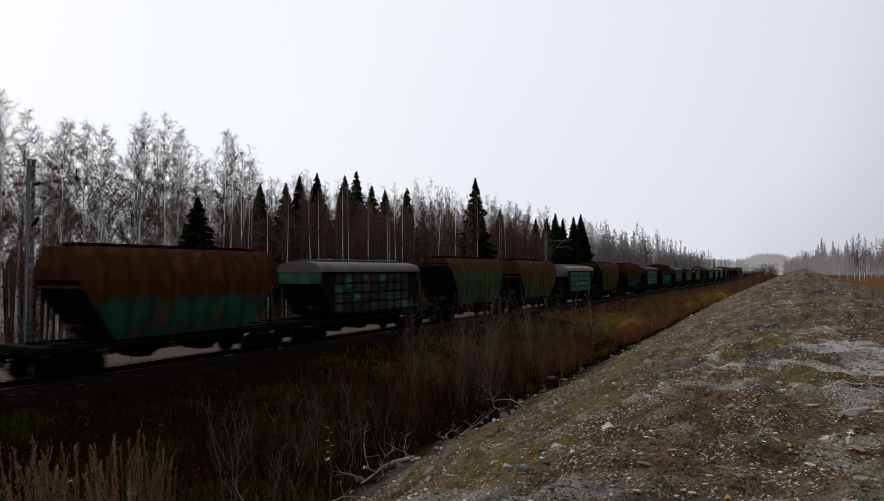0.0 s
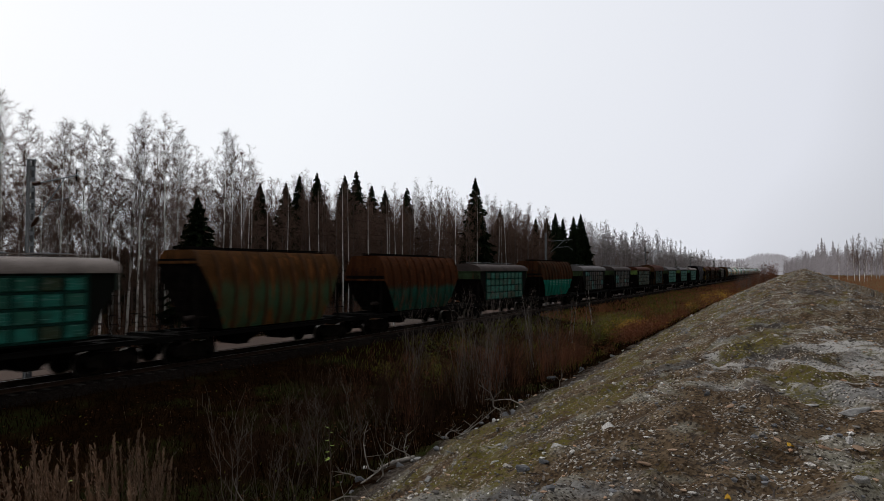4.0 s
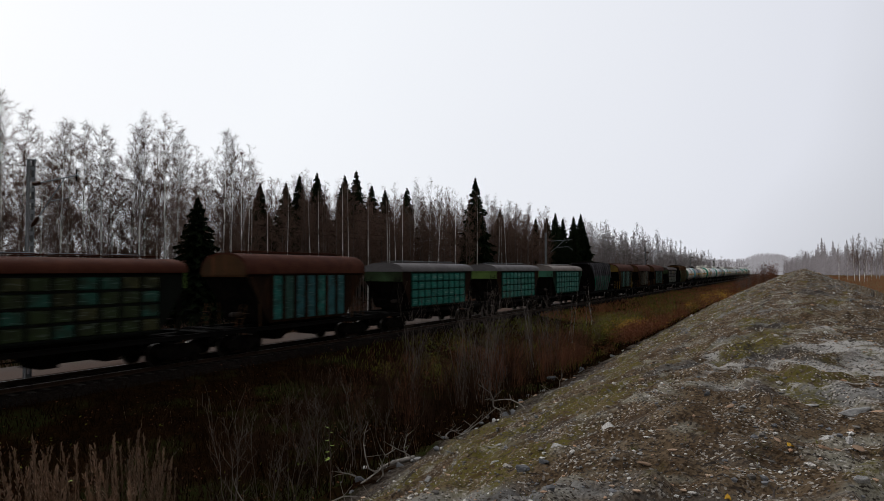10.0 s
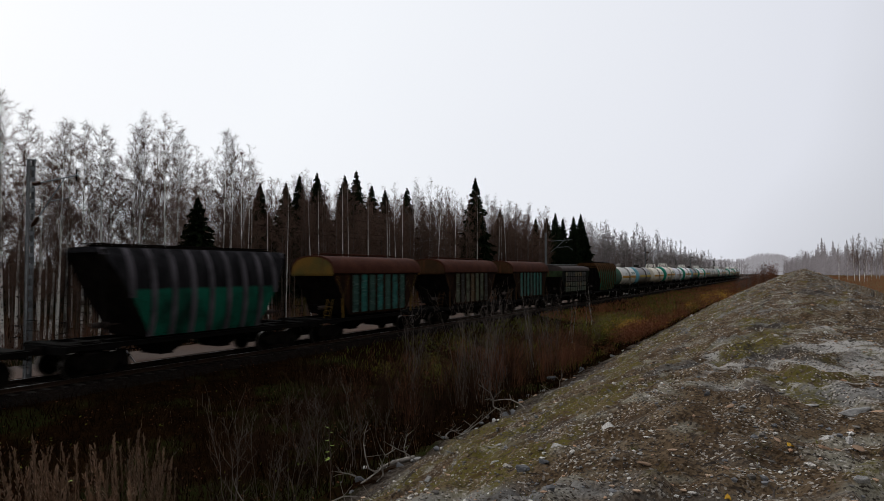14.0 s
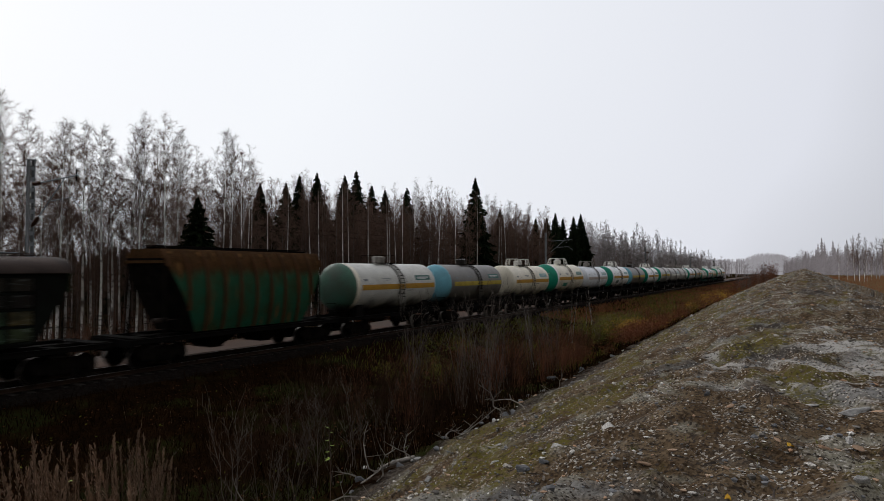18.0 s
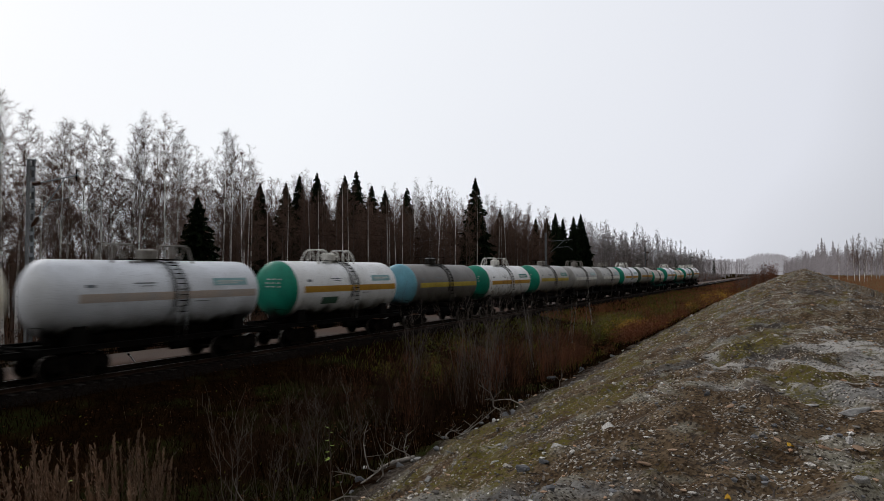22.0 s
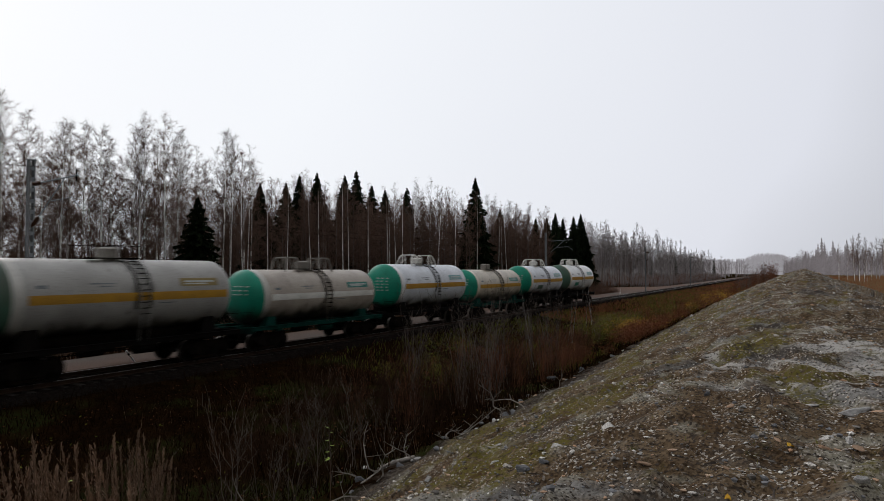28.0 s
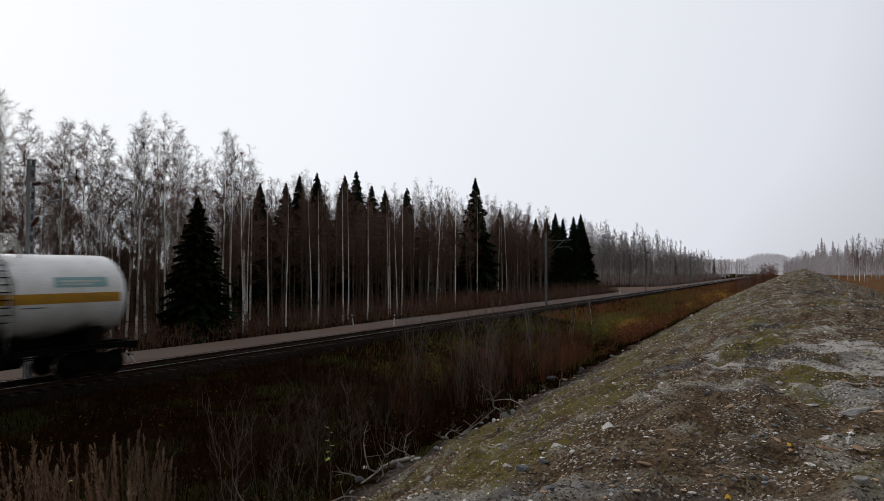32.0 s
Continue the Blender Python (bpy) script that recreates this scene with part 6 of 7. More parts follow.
def build_far_woods():
    """Woods too far off to count: beyond the bend, and the low hill at the end of the view."""
    rng = random.Random(23)
    near_twig, near_fir = Shape(), Shape()
    mist, wood = Shape(), Shape()

    def small_birch(x, y, z, h):
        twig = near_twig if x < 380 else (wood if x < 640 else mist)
        many, width = (26, 1.0) if x < 380 else (13, 1.8)
        twig.twig((x, y, z), (x + rng.uniform(-0.4, 0.4), y, z + h), 0.16, 0.02)
        for _ in range(many):
            u = rng.uniform(0.06, 0.98)
            r = h * 0.16 * math.sin(math.pi * min(1, u * 0.85 + 0.1))
            a = rng.uniform(0, 6.28)
            e = (x + r * math.cos(a) * rng.uniform(0.4, 1), y + r * math.sin(a) * rng.uniform(0.4, 1), z + h * u + r * 0.8)
            twig.twig((x, y, z + h * u), e, 0.06 * width, 0.02 * width)
            for _ in range(4):
                g = (e[0] + rng.gauss(0, 0.5), e[1] + rng.gauss(0, 0.5), e[2] + rng.gauss(0.1, 0.5))
                twig.twig(e, g, 0.03 * width, 0.015 * width)

    def small_fir(x, y, z, h):
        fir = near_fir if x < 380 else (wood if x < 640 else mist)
        for k in range(12):
            u = k / 12
            r = h * 0.17 * (1 - u) ** 0.8 + 0.1
            for j in range(6):
                a = j * 1.047 + rng.uniform(-0.4, 0.4)
                b = a + rng.uniform(0.5, 1.0)
                zz = z + h * (0.06 + 0.94 * u)
                fir.tri((x, y, zz + h * 0.07), (x + r * math.cos(a), y + r * math.sin(a), zz - h * 0.03), (x + r * math.cos(b) * 0.8, y + r * math.sin(b) * 0.8, zz - h * 0.01))

    for _ in range(150):
        x, y = rng.uniform(230, 560), rng.uniform(34, 70)
        (small_birch if rng.random() < 0.92 else small_fir)(x, y, ground_z(x, y), rng.uniform(8, 13))
    for _ in range(620):
        x = rng.uniform(300, 620)
        y = x * rng.uniform(0.12, 0.46)
        small_birch(x, y, ground_z(x, y), rng.uniform(9, 15))
    # the wood across the field: spruces stand above the leafless rest
    for x, y, h in ((474, -10.0, 21), (472, -12.0, 24.5), (476, -13.6, 22), (470, -18.0, 22.5), (470, -25.4, 23), (476, -29.0, 21), (472, -44.0, 19)):
        small_fir(x, y, 0.2, h)
    for _ in range(640):
        x = rng.uniform(440, 620)
        y = 9 - rng.uniform(0, 1) ** 1.2 * 150
        (small_birch if rng.random() < 0.75 else small_fir)(x, y, 0.3, rng.uniform(12.5, 18.5) * min(1.0, 0.6 + abs(y - 9) / 40))
    for _ in range(1700):
        x = rng.uniform(900, 1350)
        y = rng.uniform(-120, 190)
        small_fir(x, y, hill_z(x, y) - 1.0, rng.uniform(5.0, 8.0))
    # an unseen belt of firs behind the viewpoint, added to block low sky light
    for _ in range(420):
        x = rng.uniform(-160, 300)
        y = -rng.uniform(52, 84)
        small_fir(x, y, ground_z(x, y), rng.uniform(14, 20))
    for _ in range(330):
        x, y = rng.uniform(-20, 330), rng.uniform(95, 170)
        small_fir(x, y, ground_z(x, y), rng.uniform(6.5, 9.5))
    setting("leafless_woods", near_twig.mesh("leafless_woods", TWIG_HAZE_PALE), "leafless woods along the distant line, coloured pale for haze", "woods", "stuff")
    setting("spruce_woods", near_fir.mesh("spruce_woods", NEEDLES), "dark spruce woods behind the birches, with an unseen belt added to block low sky light", "woods", "stuff")
    setting("backdrop_woods", wood.mesh("backdrop_woods", HAZE_GLOW_WOODS), "grey woods across the distant field, mist put in as a glow", "woods", "stuff")
    setting("backdrop_hill_woods", mist.mesh("backdrop_hill_woods", HAZE_GLOW_HILL), "woods on the distant low hill, mist put in as a pale glow", "woods", "stuff")
    hill = Shape()
    for i in range(25):
        for j in range(40):
            x, y = 680 + 40 * i, -300 + 16 * j
            hill.v.append((x, y, hill_z(x, y)))
    for i in range(24):
        for j in range(39):
            a = i * 40 + j
            hill.f.append((a, a + 40, a + 41, a + 1))
    setting("backdrop_hill", hill.mesh("backdrop_hill", HAZE_GLOW_HILL, 60), "low wooded hill at the end of the line, mist put in as a pale glow", "hill")


def hill_z(x, y):
    """The low hill at the end of the view."""
    u = max(0.0, min(1.0, (x - 690) / 400))
    return -1.5 + u * (17 + 10 * math.exp(-((y - 42) / 26) ** 4) + 3.0 * noise.noise((x * 0.006, y * 0.012, 1)))


build_far_woods()


def build_undergrowth():
    """Knee- to head-high bare scrub along the edge of the wood."""
    rng = random.Random(5)
    s, red = Shape(), Shape()
    for _ in range(7500):
        x = rng.uniform(3, 150)
        y = max(32.6, lay_by(x) + 0.6) + abs(rng.gauss(0, 7.0))
        z = ground_z(x, y)
        h = rng.uniform(0.4, 1.5) if y < 37 else rng.uniform(0.6, 2.4)
        t = red if rng.random() < 0.3 else s
        top = Vector((x + rng.gauss(0, 0.3), y + rng.gauss(0, 0.3), z + h))
        t.twig((x, y, z - 0.05), top, 0.016, 0.006)
        for _ in range(4):
            b = Vector((x, y, z)).lerp(top, rng.uniform(0.35, 0.95))
            t.twig(b, b + Vector((rng.gauss(0, 0.35), rng.gauss(0, 0.35), rng.uniform(0.05, 0.55))), 0.007, 0.004)
    for _ in range(420):
        x, y = rng.gauss(69, 6), 32.9 + abs(rng.gauss(0, 1.2))
        z = ground_z(x, y)
        top = Vector((x + rng.gauss(0, 0.4), y + rng.gauss(0, 0.3), z + rng.uniform(0.8, 2.2)))
        red.twig((x, y, z), top, 0.014, 0.006)
        for _ in range(7):
            b = Vector((x, y, z)).lerp(top, rng.uniform(0.3, 1.0))
            red.twig(b, b + Vector((rng.gauss(0, 0.3), rng.gauss(0, 0.3), rng.uniform(0.0, 0.4))), 0.010, 0.006)
    far = Shape()
    for _ in range(3800):
        x = rng.uniform(140, 340)
        y = lay_by(x) + 1.0 + abs(rng.gauss(0, 9.0))
        z = ground_z(x, y)
        top = Vector((x + rng.gauss(0, 0.5), y + rng.gauss(0, 0.5), z + rng.uniform(1.0, 3.6)))
        t = red if rng.random() < 0.3 else far
        t.twig((x, y, z - 0.05), top, 0.03, 0.012)
        for _ in range(6):
            b = Vector((x, y, z)).lerp(top, rng.uniform(0.2, 1.0))
            e = b + Vector((rng.gauss(0, 0.5), rng.gauss(0, 0.5), rng.uniform(0.05, 0.7)))
            t.tri(b + Vector((0, 0, 0.03)), b - Vector((0.02, 0.02, 0.02)), e)
    setting("far_undergrowth", far.mesh("far_undergrowth", TWIG_HAZE_GREY), "bare scrub under the trees down the line, coloured pale for haze", "undergrowth", "stuff")
    setting("undergrowth", s.mesh("undergrowth", TWIG_BROWN), "tangled bare brown undergrowth at the wood's edge", "undergrowth", "stuff")
    setting("red_undergrowth", red.mesh("red_undergrowth", TWIG_RED), "rust-red scrub at the wood's edge", "undergrowth", "stuff")


build_undergrowth()


# ---- the ditch: bare bushes, saplings, dry stalks, grass ----
def bush_mesh(rng, h, stems, twigs, spread, material, thick=0.012):
    s = Shape()
    for _ in range(stems):
        a = rng.uniform(0, 6.28)
        d = rng.uniform(0, 0.25)
        p = Vector((d * math.cos(a), d * math.sin(a), -0.1))
        lean = Vector((math.cos(a), math.sin(a), 0)) * rng.uniform(0.05, spread)
        top_h = h * rng.uniform(0.55, 1.0)
        r = thick * rng.uniform(0.6, 1.2)
        pts, side = [p], Vector((rng.gauss(0, 0.12), rng.gauss(0, 0.12), 0))
        for k in range(6):
            bow = 0.35 + 0.28 * k
            pts.append(pts[-1] + Vector((lean.x * bow * top_h / 6 + side.x * top_h / 6 + rng.gauss(0, 0.035), lean.y * bow * top_h / 6 + side.y * top_h / 6 + rng.gauss(0, 0.035), top_h / 6 * (1.1 - 0.05 * k))))
        for k in range(6):
            s.twig(pts[k], pts[k + 1], r * (1 - k * 0.15), r * (1 - (k + 1) * 0.15) + 0.001)
        for _ in range(twigs):
            k = rng.randrange(1, 6)
            b = pts[k].lerp(pts[k + 1], rng.random())
            way = (pts[k + 1] - pts[k]).normalized()
            ln = rng.uniform(0.18, 0.55) * (h / 2.4)
            d = (way * 0.9 + Vector((rng.gauss(0, 0.5), rng.gauss(0, 0.5), rng.uniform(-0.1, 0.4)))).normalized()
            m = b + d * ln * 0.5
            e = m + (d + Vector((rng.gauss(0, 0.25), rng.gauss(0, 0.25), 0.3))).normalized() * ln * 0.5
            s.twig(b, m, r * 0.42, r * 0.28)
            s.twig(m, e, r * 0.28, 0.0014)
            for _ in range(3):
                q = b.lerp(m, rng.uniform(0.4, 1.0)) if rng.random() < 0.4 else m.lerp(e, rng.random())
                s.twig(q, q + (d * 0.6 + Vector((rng.gauss(0, 0.6), rng.gauss(0, 0.6), rng.uniform(0, 0.7)))).normalized() * rng.uniform(0.05, 0.2), 0.0026, 0.0012)
    return s.mesh("bush", material)


def build_bushes():
    rng = random.Random(31)
    dull = [tagged(new("bare_bush", bush_mesh(rng, 2.6, 7, 9, 0.35, TWIG_DARK, 0.0075)), "leafless brown bush in the weedy ditch", "bush", "bushes in the ditch") for _ in range(5)]
    pale = [tagged(new("bare_bush", bush_mesh(rng, 2.8, 4, 11, 0.34, SHRUB_PALE, 0.0095)), "leafless bush with pale grey stems in the ditch", "bush", "bushes in the ditch") for _ in range(3)]
    warm = [tagged(new("bare_bush", bush_mesh(rng, 2.2, 12, 7, 0.3, TWIG_RED, 0.007)), "dense bush of fine reddish twigs in the ditch", "bush", "bushes in the ditch") for _ in range(2)]
    tall = [tagged(new("bare_bush", bush_mesh(rng, 4.2, 6, 11, 0.16, TWIG_GREY, 0.009)), "tall thin leafless bush rising above the ditch", "bush", "bushes in the ditch") for _ in range(3)]
    kd, kp, kw, kt = Kind(dull), Kind(pale), Kind(warm), Kind(tall)
    for x, y, h in ((7.6, 8.2, 1.05), (8.6, 8.5, 0.95), (9.5, 8.8, 1.0), (10.8, 8.6, 0.9), (12.3, 9.1, 1.0), (6.9, 7.7, 0.5), (7.9, 7, 0.35), (13.8, 9.5, 0.9), (11.5, 7.5, 0.55)):
        kp.plant(x, y, h, rng)
    for _ in range(46):
        x = rng.uniform(5, 20)
        kd.plant(x, rng.uniform(8.0, 13.5), rng.uniform(0.5, 1.0), rng)
    for _ in range(90):
        x = rng.uniform(14, 34)
        kd.plant(x, rng.uniform(8.6, 14.5), rng.uniform(0.6, 1.15), rng)
    for _ in range(26):
        kw.plant(rng.uniform(17, 32), rng.uniform(8.8, 13.0), rng.uniform(0.8, 1.3), rng)
    for _ in range(16):
        kt.plant(rng.uniform(19, 29), rng.uniform(9.8, 12.6), rng.uniform(0.85, 1.1), rng)
    for _ in range(12):
        kp.plant(rng.uniform(8, 30), rng.uniform(8.0, 14.0), rng.uniform(0.5, 1.0), rng)
    for _ in range(26):
        kd.plant(rng.uniform(34, 75), rng.uniform(9.5, 14.0), rng.uniform(0.35, 0.75), rng)
    for _ in range(24):
        kw.plant(rng.uniform(40, 80), rng.uniform(9.2, 12.5), rng.uniform(0.35, 0.7), rng)
    for _ in range(64):
        x = rng.uniform(112, 205)
        kt.plant(x, x * rng.uniform(0.034, 0.082), rng.uniform(0.7, 1.05), rng)
        kw.plant(x, x * rng.uniform(0.030, 0.084), rng.uniform(1.2, 1.9), rng)
    leafy = []
    for leaf, twig, words, count in ((LEAF_RED, TWIG_RED, "low bush with rust-red autumn leaves", 330), (LEAF_OCHRE, TWIG_BROWN, "low bush with ochre and yellow autumn leaves", 360), (GRASS, TWIG_BROWN, "low yellow-green bush losing its leaves", 360)):
        pair = []
        for _ in range(2):
            ob = thing("leafy_bush", words, "bush", "leafy bushes in the ditch")
            part("branch_work", bush_mesh(rng, 1.5, 9, 6, 0.5, twig, 0.008), ob)
            s = Shape()
            for _ in range(count):
                a, d = rng.uniform(0, 6.28), 0.85 * rng.random() ** 0.6
                p = Vector((d * math.cos(a), d * math.sin(a), rng.uniform(0.15, 1.35) * (1 - 0.5 * d * d)))
                u = Vector((rng.gauss(0, 1), rng.gauss(0, 1), rng.gauss(0, 0.6))).normalized() * rng.uniform(0.035, 0.07)
                w = Vector((rng.gauss(0, 1), rng.gauss(0, 1), rng.gauss(0, 0.6))).normalized() * 0.035
                s.tri(p, p + u + w, p + u - w).tri(p + u + w, p + u * 1.9, p + u - w)
            part("foliage", s.mesh("foliage", leaf), ob)
            pair.append(ob)
        leafy.append(Kind(pair))
    reds, ochres, greens = leafy
    for kind, count, x0, x1, y0, y1 in ((reds, 22, 30, 62, 8.6, 11.2), (reds, 20, 40, 95, 9.5, 15.0), (ochres, 14, 48, 58, 11.0, 13.5), (greens, 14, 52, 66, 13.0, 17.0),
                                        (greens, 34, 36, 110, 11.0, 19.0), (ochres, 30, 84, 170, 8.5, 13.5), (reds, 10, 70, 160, 8.0, 12.0), (reds, 14, 26, 40, 13.0, 19.0), (greens, 12, 24, 40, 13, 19)):
        for _ in range(count):
            kind.plant(rng.uniform(x0, x1), rng.uniform(y0, y1), rng.uniform(0.45, 0.95), rng)
    for kind, count, x0, y0, dx, dy, a, b in ((greens, 14, 49, 13.3, 3.2, 0.9, 0.9, 1.25), (ochres, 10, 52, 12.2, 2.5, 0.6, 0.7, 1.0), (reds, 16, 45, 9.6, 3.5, 0.5, 0.7, 1.0), (ochres, 8, 100, 10.5, 7.0, 0.8, 1.0, 1.5), (reds, 14, 102, 10.3, 8.0, 0.8, 1.0, 1.6)):
        for _ in range(count):
            kind.plant(rng.gauss(x0, dx), rng.gauss(y0, dy), rng.uniform(a, b), rng)
    saps = []
    for _ in range(3):
        t, c = birch_meshes(rng, 14.0, 26, 5, 1, crown_from=0.25, spread=0.8, sides=5, girth=0.5)
        saps.append(tree_thing("birch_sapling", "thin bare birch sapling on the railway bank", t.mesh("trunk", SAPLING_BARK, 60), c.mesh("crown", TWIG_GREY), "saplings on the bank"))
    ks = Kind(saps)
    for x, y, h in ((30.7, 11.8, 4.6), (33.1, 12.8, 3.6), (41.7, 13.5, 3.8), (43.4, 13.9, 4.4), (45.4, 13.5, 3.4), (49.7, 14.3, 4.6), (51.4, 14.6, 3.6), (39.6, 13.1, 3.0)):
        ks.plant(x, y, h / 14, rng, tilt=0.09)
    for k in (kd, kp, kw, kt, reds, ochres, greens, ks):
        k.drop_unused()


build_bushes()


def stalk_clump(rng, count):
    """Dry fluffy stalks, standing close together."""
    s = Shape()
    for _ in range(count):
        x, y = rng.gauss(0, 0.22), rng.gauss(0, 0.22)
        h = rng.uniform(0.9, 2.1)
        tx, ty = x + rng.gauss(0, 0.16), y + rng.gauss(0, 0.16)
        s.twig((x, y, -0.1), (tx, ty, h), 0.007, 0.003)
        for _ in range(95):
            u = 1 - 0.6 * rng.random() ** 1.4 if rng.random() < 0.92 else rng.uniform(0.1, 0.5)
            c = Vector((x + (tx - x) * u, y + (ty - y) * u, h * u))
            a = rng.uniform(0, 6.28)
            ln = rng.uniform(0.02, 0.065) * (1.25 - u * 0.6)
            d = Vector((math.cos(a) * ln, math.sin(a) * ln, rng.uniform(0.02, 0.12)))
            w = Vector((-math.sin(a), math.cos(a), 0)) * 0.008
            s.tri(c, c + d + w, c + d - w)
    return s.mesh("dry_weed_clump", STRAW)


def build_stalks():
    rng = random.Random(41)
    k = Kind([tagged(new("dry_weed_clump", stalk_clump(rng, 6)), "clump of dry pale-brown fluffy stalks", "dry weeds", "dry stalks in the ditch") for _ in range(5)])
    for _ in range(40):
        k.plant(rng.uniform(4.0, 8.2), rng.uniform(10.2, 13.3), rng.uniform(0.75, 1.2), rng, tilt=0.08)
    for x, y, h in ((8.2, 11.4, 0.95), (8.5, 11.6, 0.9), (7.6, 11.7, 0.9)):
        k.plant(x, y, h, rng)
    k.drop_unused()


build_stalks()


def build_grass():
    rng = random.Random(51)

    def blades(name, material, label, count, x0, x1, y0, y1, h0, h1, wide, power=1.0, dense=None):
        s = Shape()
        v, f = s.v, s.f
        for _ in range(count):
            x = x0 + (x1 - x0) * rng.random() ** power
            y = rng.uniform(y0, y1)
            if dense and noise.noise((x * dense, y * dense * 1.4, 8.0)) < rng.uniform(-0.25, 0.3):
                continue
            z = rough_z(x, y) - 0.02
            h = rng.uniform(h0, h1)
            a = rng.uniform(0, 6.28)
            c, sn = math.cos(a) * wide, math.sin(a) * wide
            k = len(v)
            v += [(x - c, y - sn, z), (x + c, y + sn, z), (x + rng.gauss(0, 0.35) * h, y + rng.gauss(0, 0.35) * h, z + h)]
            f.append((k, k + 1, k + 2))
        setting(name, s.mesh(name, material), label, "grass", "stuff")

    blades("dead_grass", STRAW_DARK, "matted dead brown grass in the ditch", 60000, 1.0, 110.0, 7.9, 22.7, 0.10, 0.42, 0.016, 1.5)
    blades("bank_grass", GRASS, "yellow-green autumn grass on the railway bank", 30000, 26.0, 150.0, 9.0, 22.6, 0.12, 0.42, 0.016, 1.2, 0.14)
    blades("far_bank_grass", FIELD_GRASS, "brownish grass on the railway bank farther on", 14000, 60.0, 320.0, 12.0, 22.4, 0.25, 0.6, 0.05, 1.5)
    blades("far_green_grass", GRASS, "yellow-green grass on the railway bank farther on", 9000, 60.0, 260.0, 12.0, 22.4, 0.2, 0.5, 0.05, 1.5, 0.08)
    blades("bank_straw", STRAW, "tufts of pale straw among the weeds", 2500, 2.0, 90.0, 7.0, 20.0, 0.2, 0.6, 0.005, 1.4, 0.3)
    blades("ridge_grass", GRASS, "thin tufts of grass on the spoil ridge", 9000, 3.0, 70.0, -4.0, 6.5, 0.02, 0.07, 0.006, 1.6, 0.55)
    blades("field_grass", FIELD_GRASS, "rusty autumn grass on the field", 14000, 40.0, 420.0, -60.0, -8.0, 0.5, 1.3, 0.03, 1.0)

    def scraps(name, material, label, count, x0, x1, y0, y1, size, h, power=1.0, dense=None):
        """Small curled leaves, lying or hanging low."""
        s = Shape()
        for _ in range(count):
            x, y = x0 + (x1 - x0) * rng.random() ** power, rng.uniform(y0, y1)
            if dense and noise.noise((x * dense, y * dense * 1.4, 2.0)) < rng.uniform(-0.1, 0.35):
                continue
            z = rough_z(x, y) + 0.02 + h * rng.random()
            u = Vector((rng.gauss(0, 1), rng.gauss(0, 1), rng.gauss(0, 0.6))).normalized() * size * rng.uniform(0.6, 1.3)
            w = Vector((rng.gauss(0, 1), rng.gauss(0, 1), rng.gauss(0, 0.6))).normalized() * size * 0.6
            p = Vector((x, y, z))
            s.tri(p, p + u + w, p + u - w)
            s.tri(p + u + w, p + u * 1.9, p + u - w)
        setting(name, s.mesh(name, material), label, "leaves", "stuff")

    scraps("brown_leaves", TWIG_RED, "fallen red-brown leaves caught in the weeds", 14000, 2.0, 110.0, 8.0, 22.5, 0.035, 0.45, 1.5, 0.3)
    scraps("green_leaves", GRASS, "low green leaves among the weeds", 1400, 4.0, 80.0, 8.0, 20.0, 0.045, 0.45, 1.3, 0.22)
    scraps("ochre_leaves", LEAF_OCHRE, "ochre leaves on the low weeds of the ditch", 5000, 34.0, 190.0, 8.2, 15.0, 0.06, 0.6, 1.4, 0.09)
    scraps("red_leaves", LEAF_RED, "russet leaves on the low weeds of the ditch", 7000, 24.0, 150.0, 8.0, 16.0, 0.055, 0.6, 1.3, 0.12)
    scraps("bank_weeds", GRASS, "patches of yellow-green weeds on the railway bank", 20000, 34.0, 140.0, 11.5, 22.4, 0.08, 0.4, 1.2, 0.11)


build_grass()


def build_leafy_shoot():
    rng = random.Random(61)
    for x, y, h in ((8, 6.5, 1.35), (5.5, 9.3, 1.8)):
        z = ground_z(x, y)
        ob = thing("leafy_shoot", "thin shoot with sparse pale green leaves", "plant", m=pose(x, y, z - 0.03))
        part("stem", Shape().tube([(0, 0, 0), (0.04, 0.02, h * 0.5), (0.02, 0.05, h)], [0.007, 0.005, 0.003], 5).mesh("stem", TWIG_BROWN), ob)
        for k in range(9):
            u = rng.uniform(0.45, 1.0)
            a = rng.uniform(0, 6.28)
            s = Shape()
            d = Vector((math.cos(a), math.sin(a), rng.uniform(-0.3, 0.4))) * 0.07
            w = Vector((-math.sin(a), math.cos(a), 0)) * 0.024
            p = Vector((0.03, 0.03, h * u))
            s.tri(p, p + d * 0.6 + w, p + d * 0.6 - w).tri(p + d * 0.6 + w, p + d * 1.3, p + d * 0.6 - w)
            part("leaf", s.mesh("leaf", LEAF_GREEN), ob)


build_leafy_shoot()


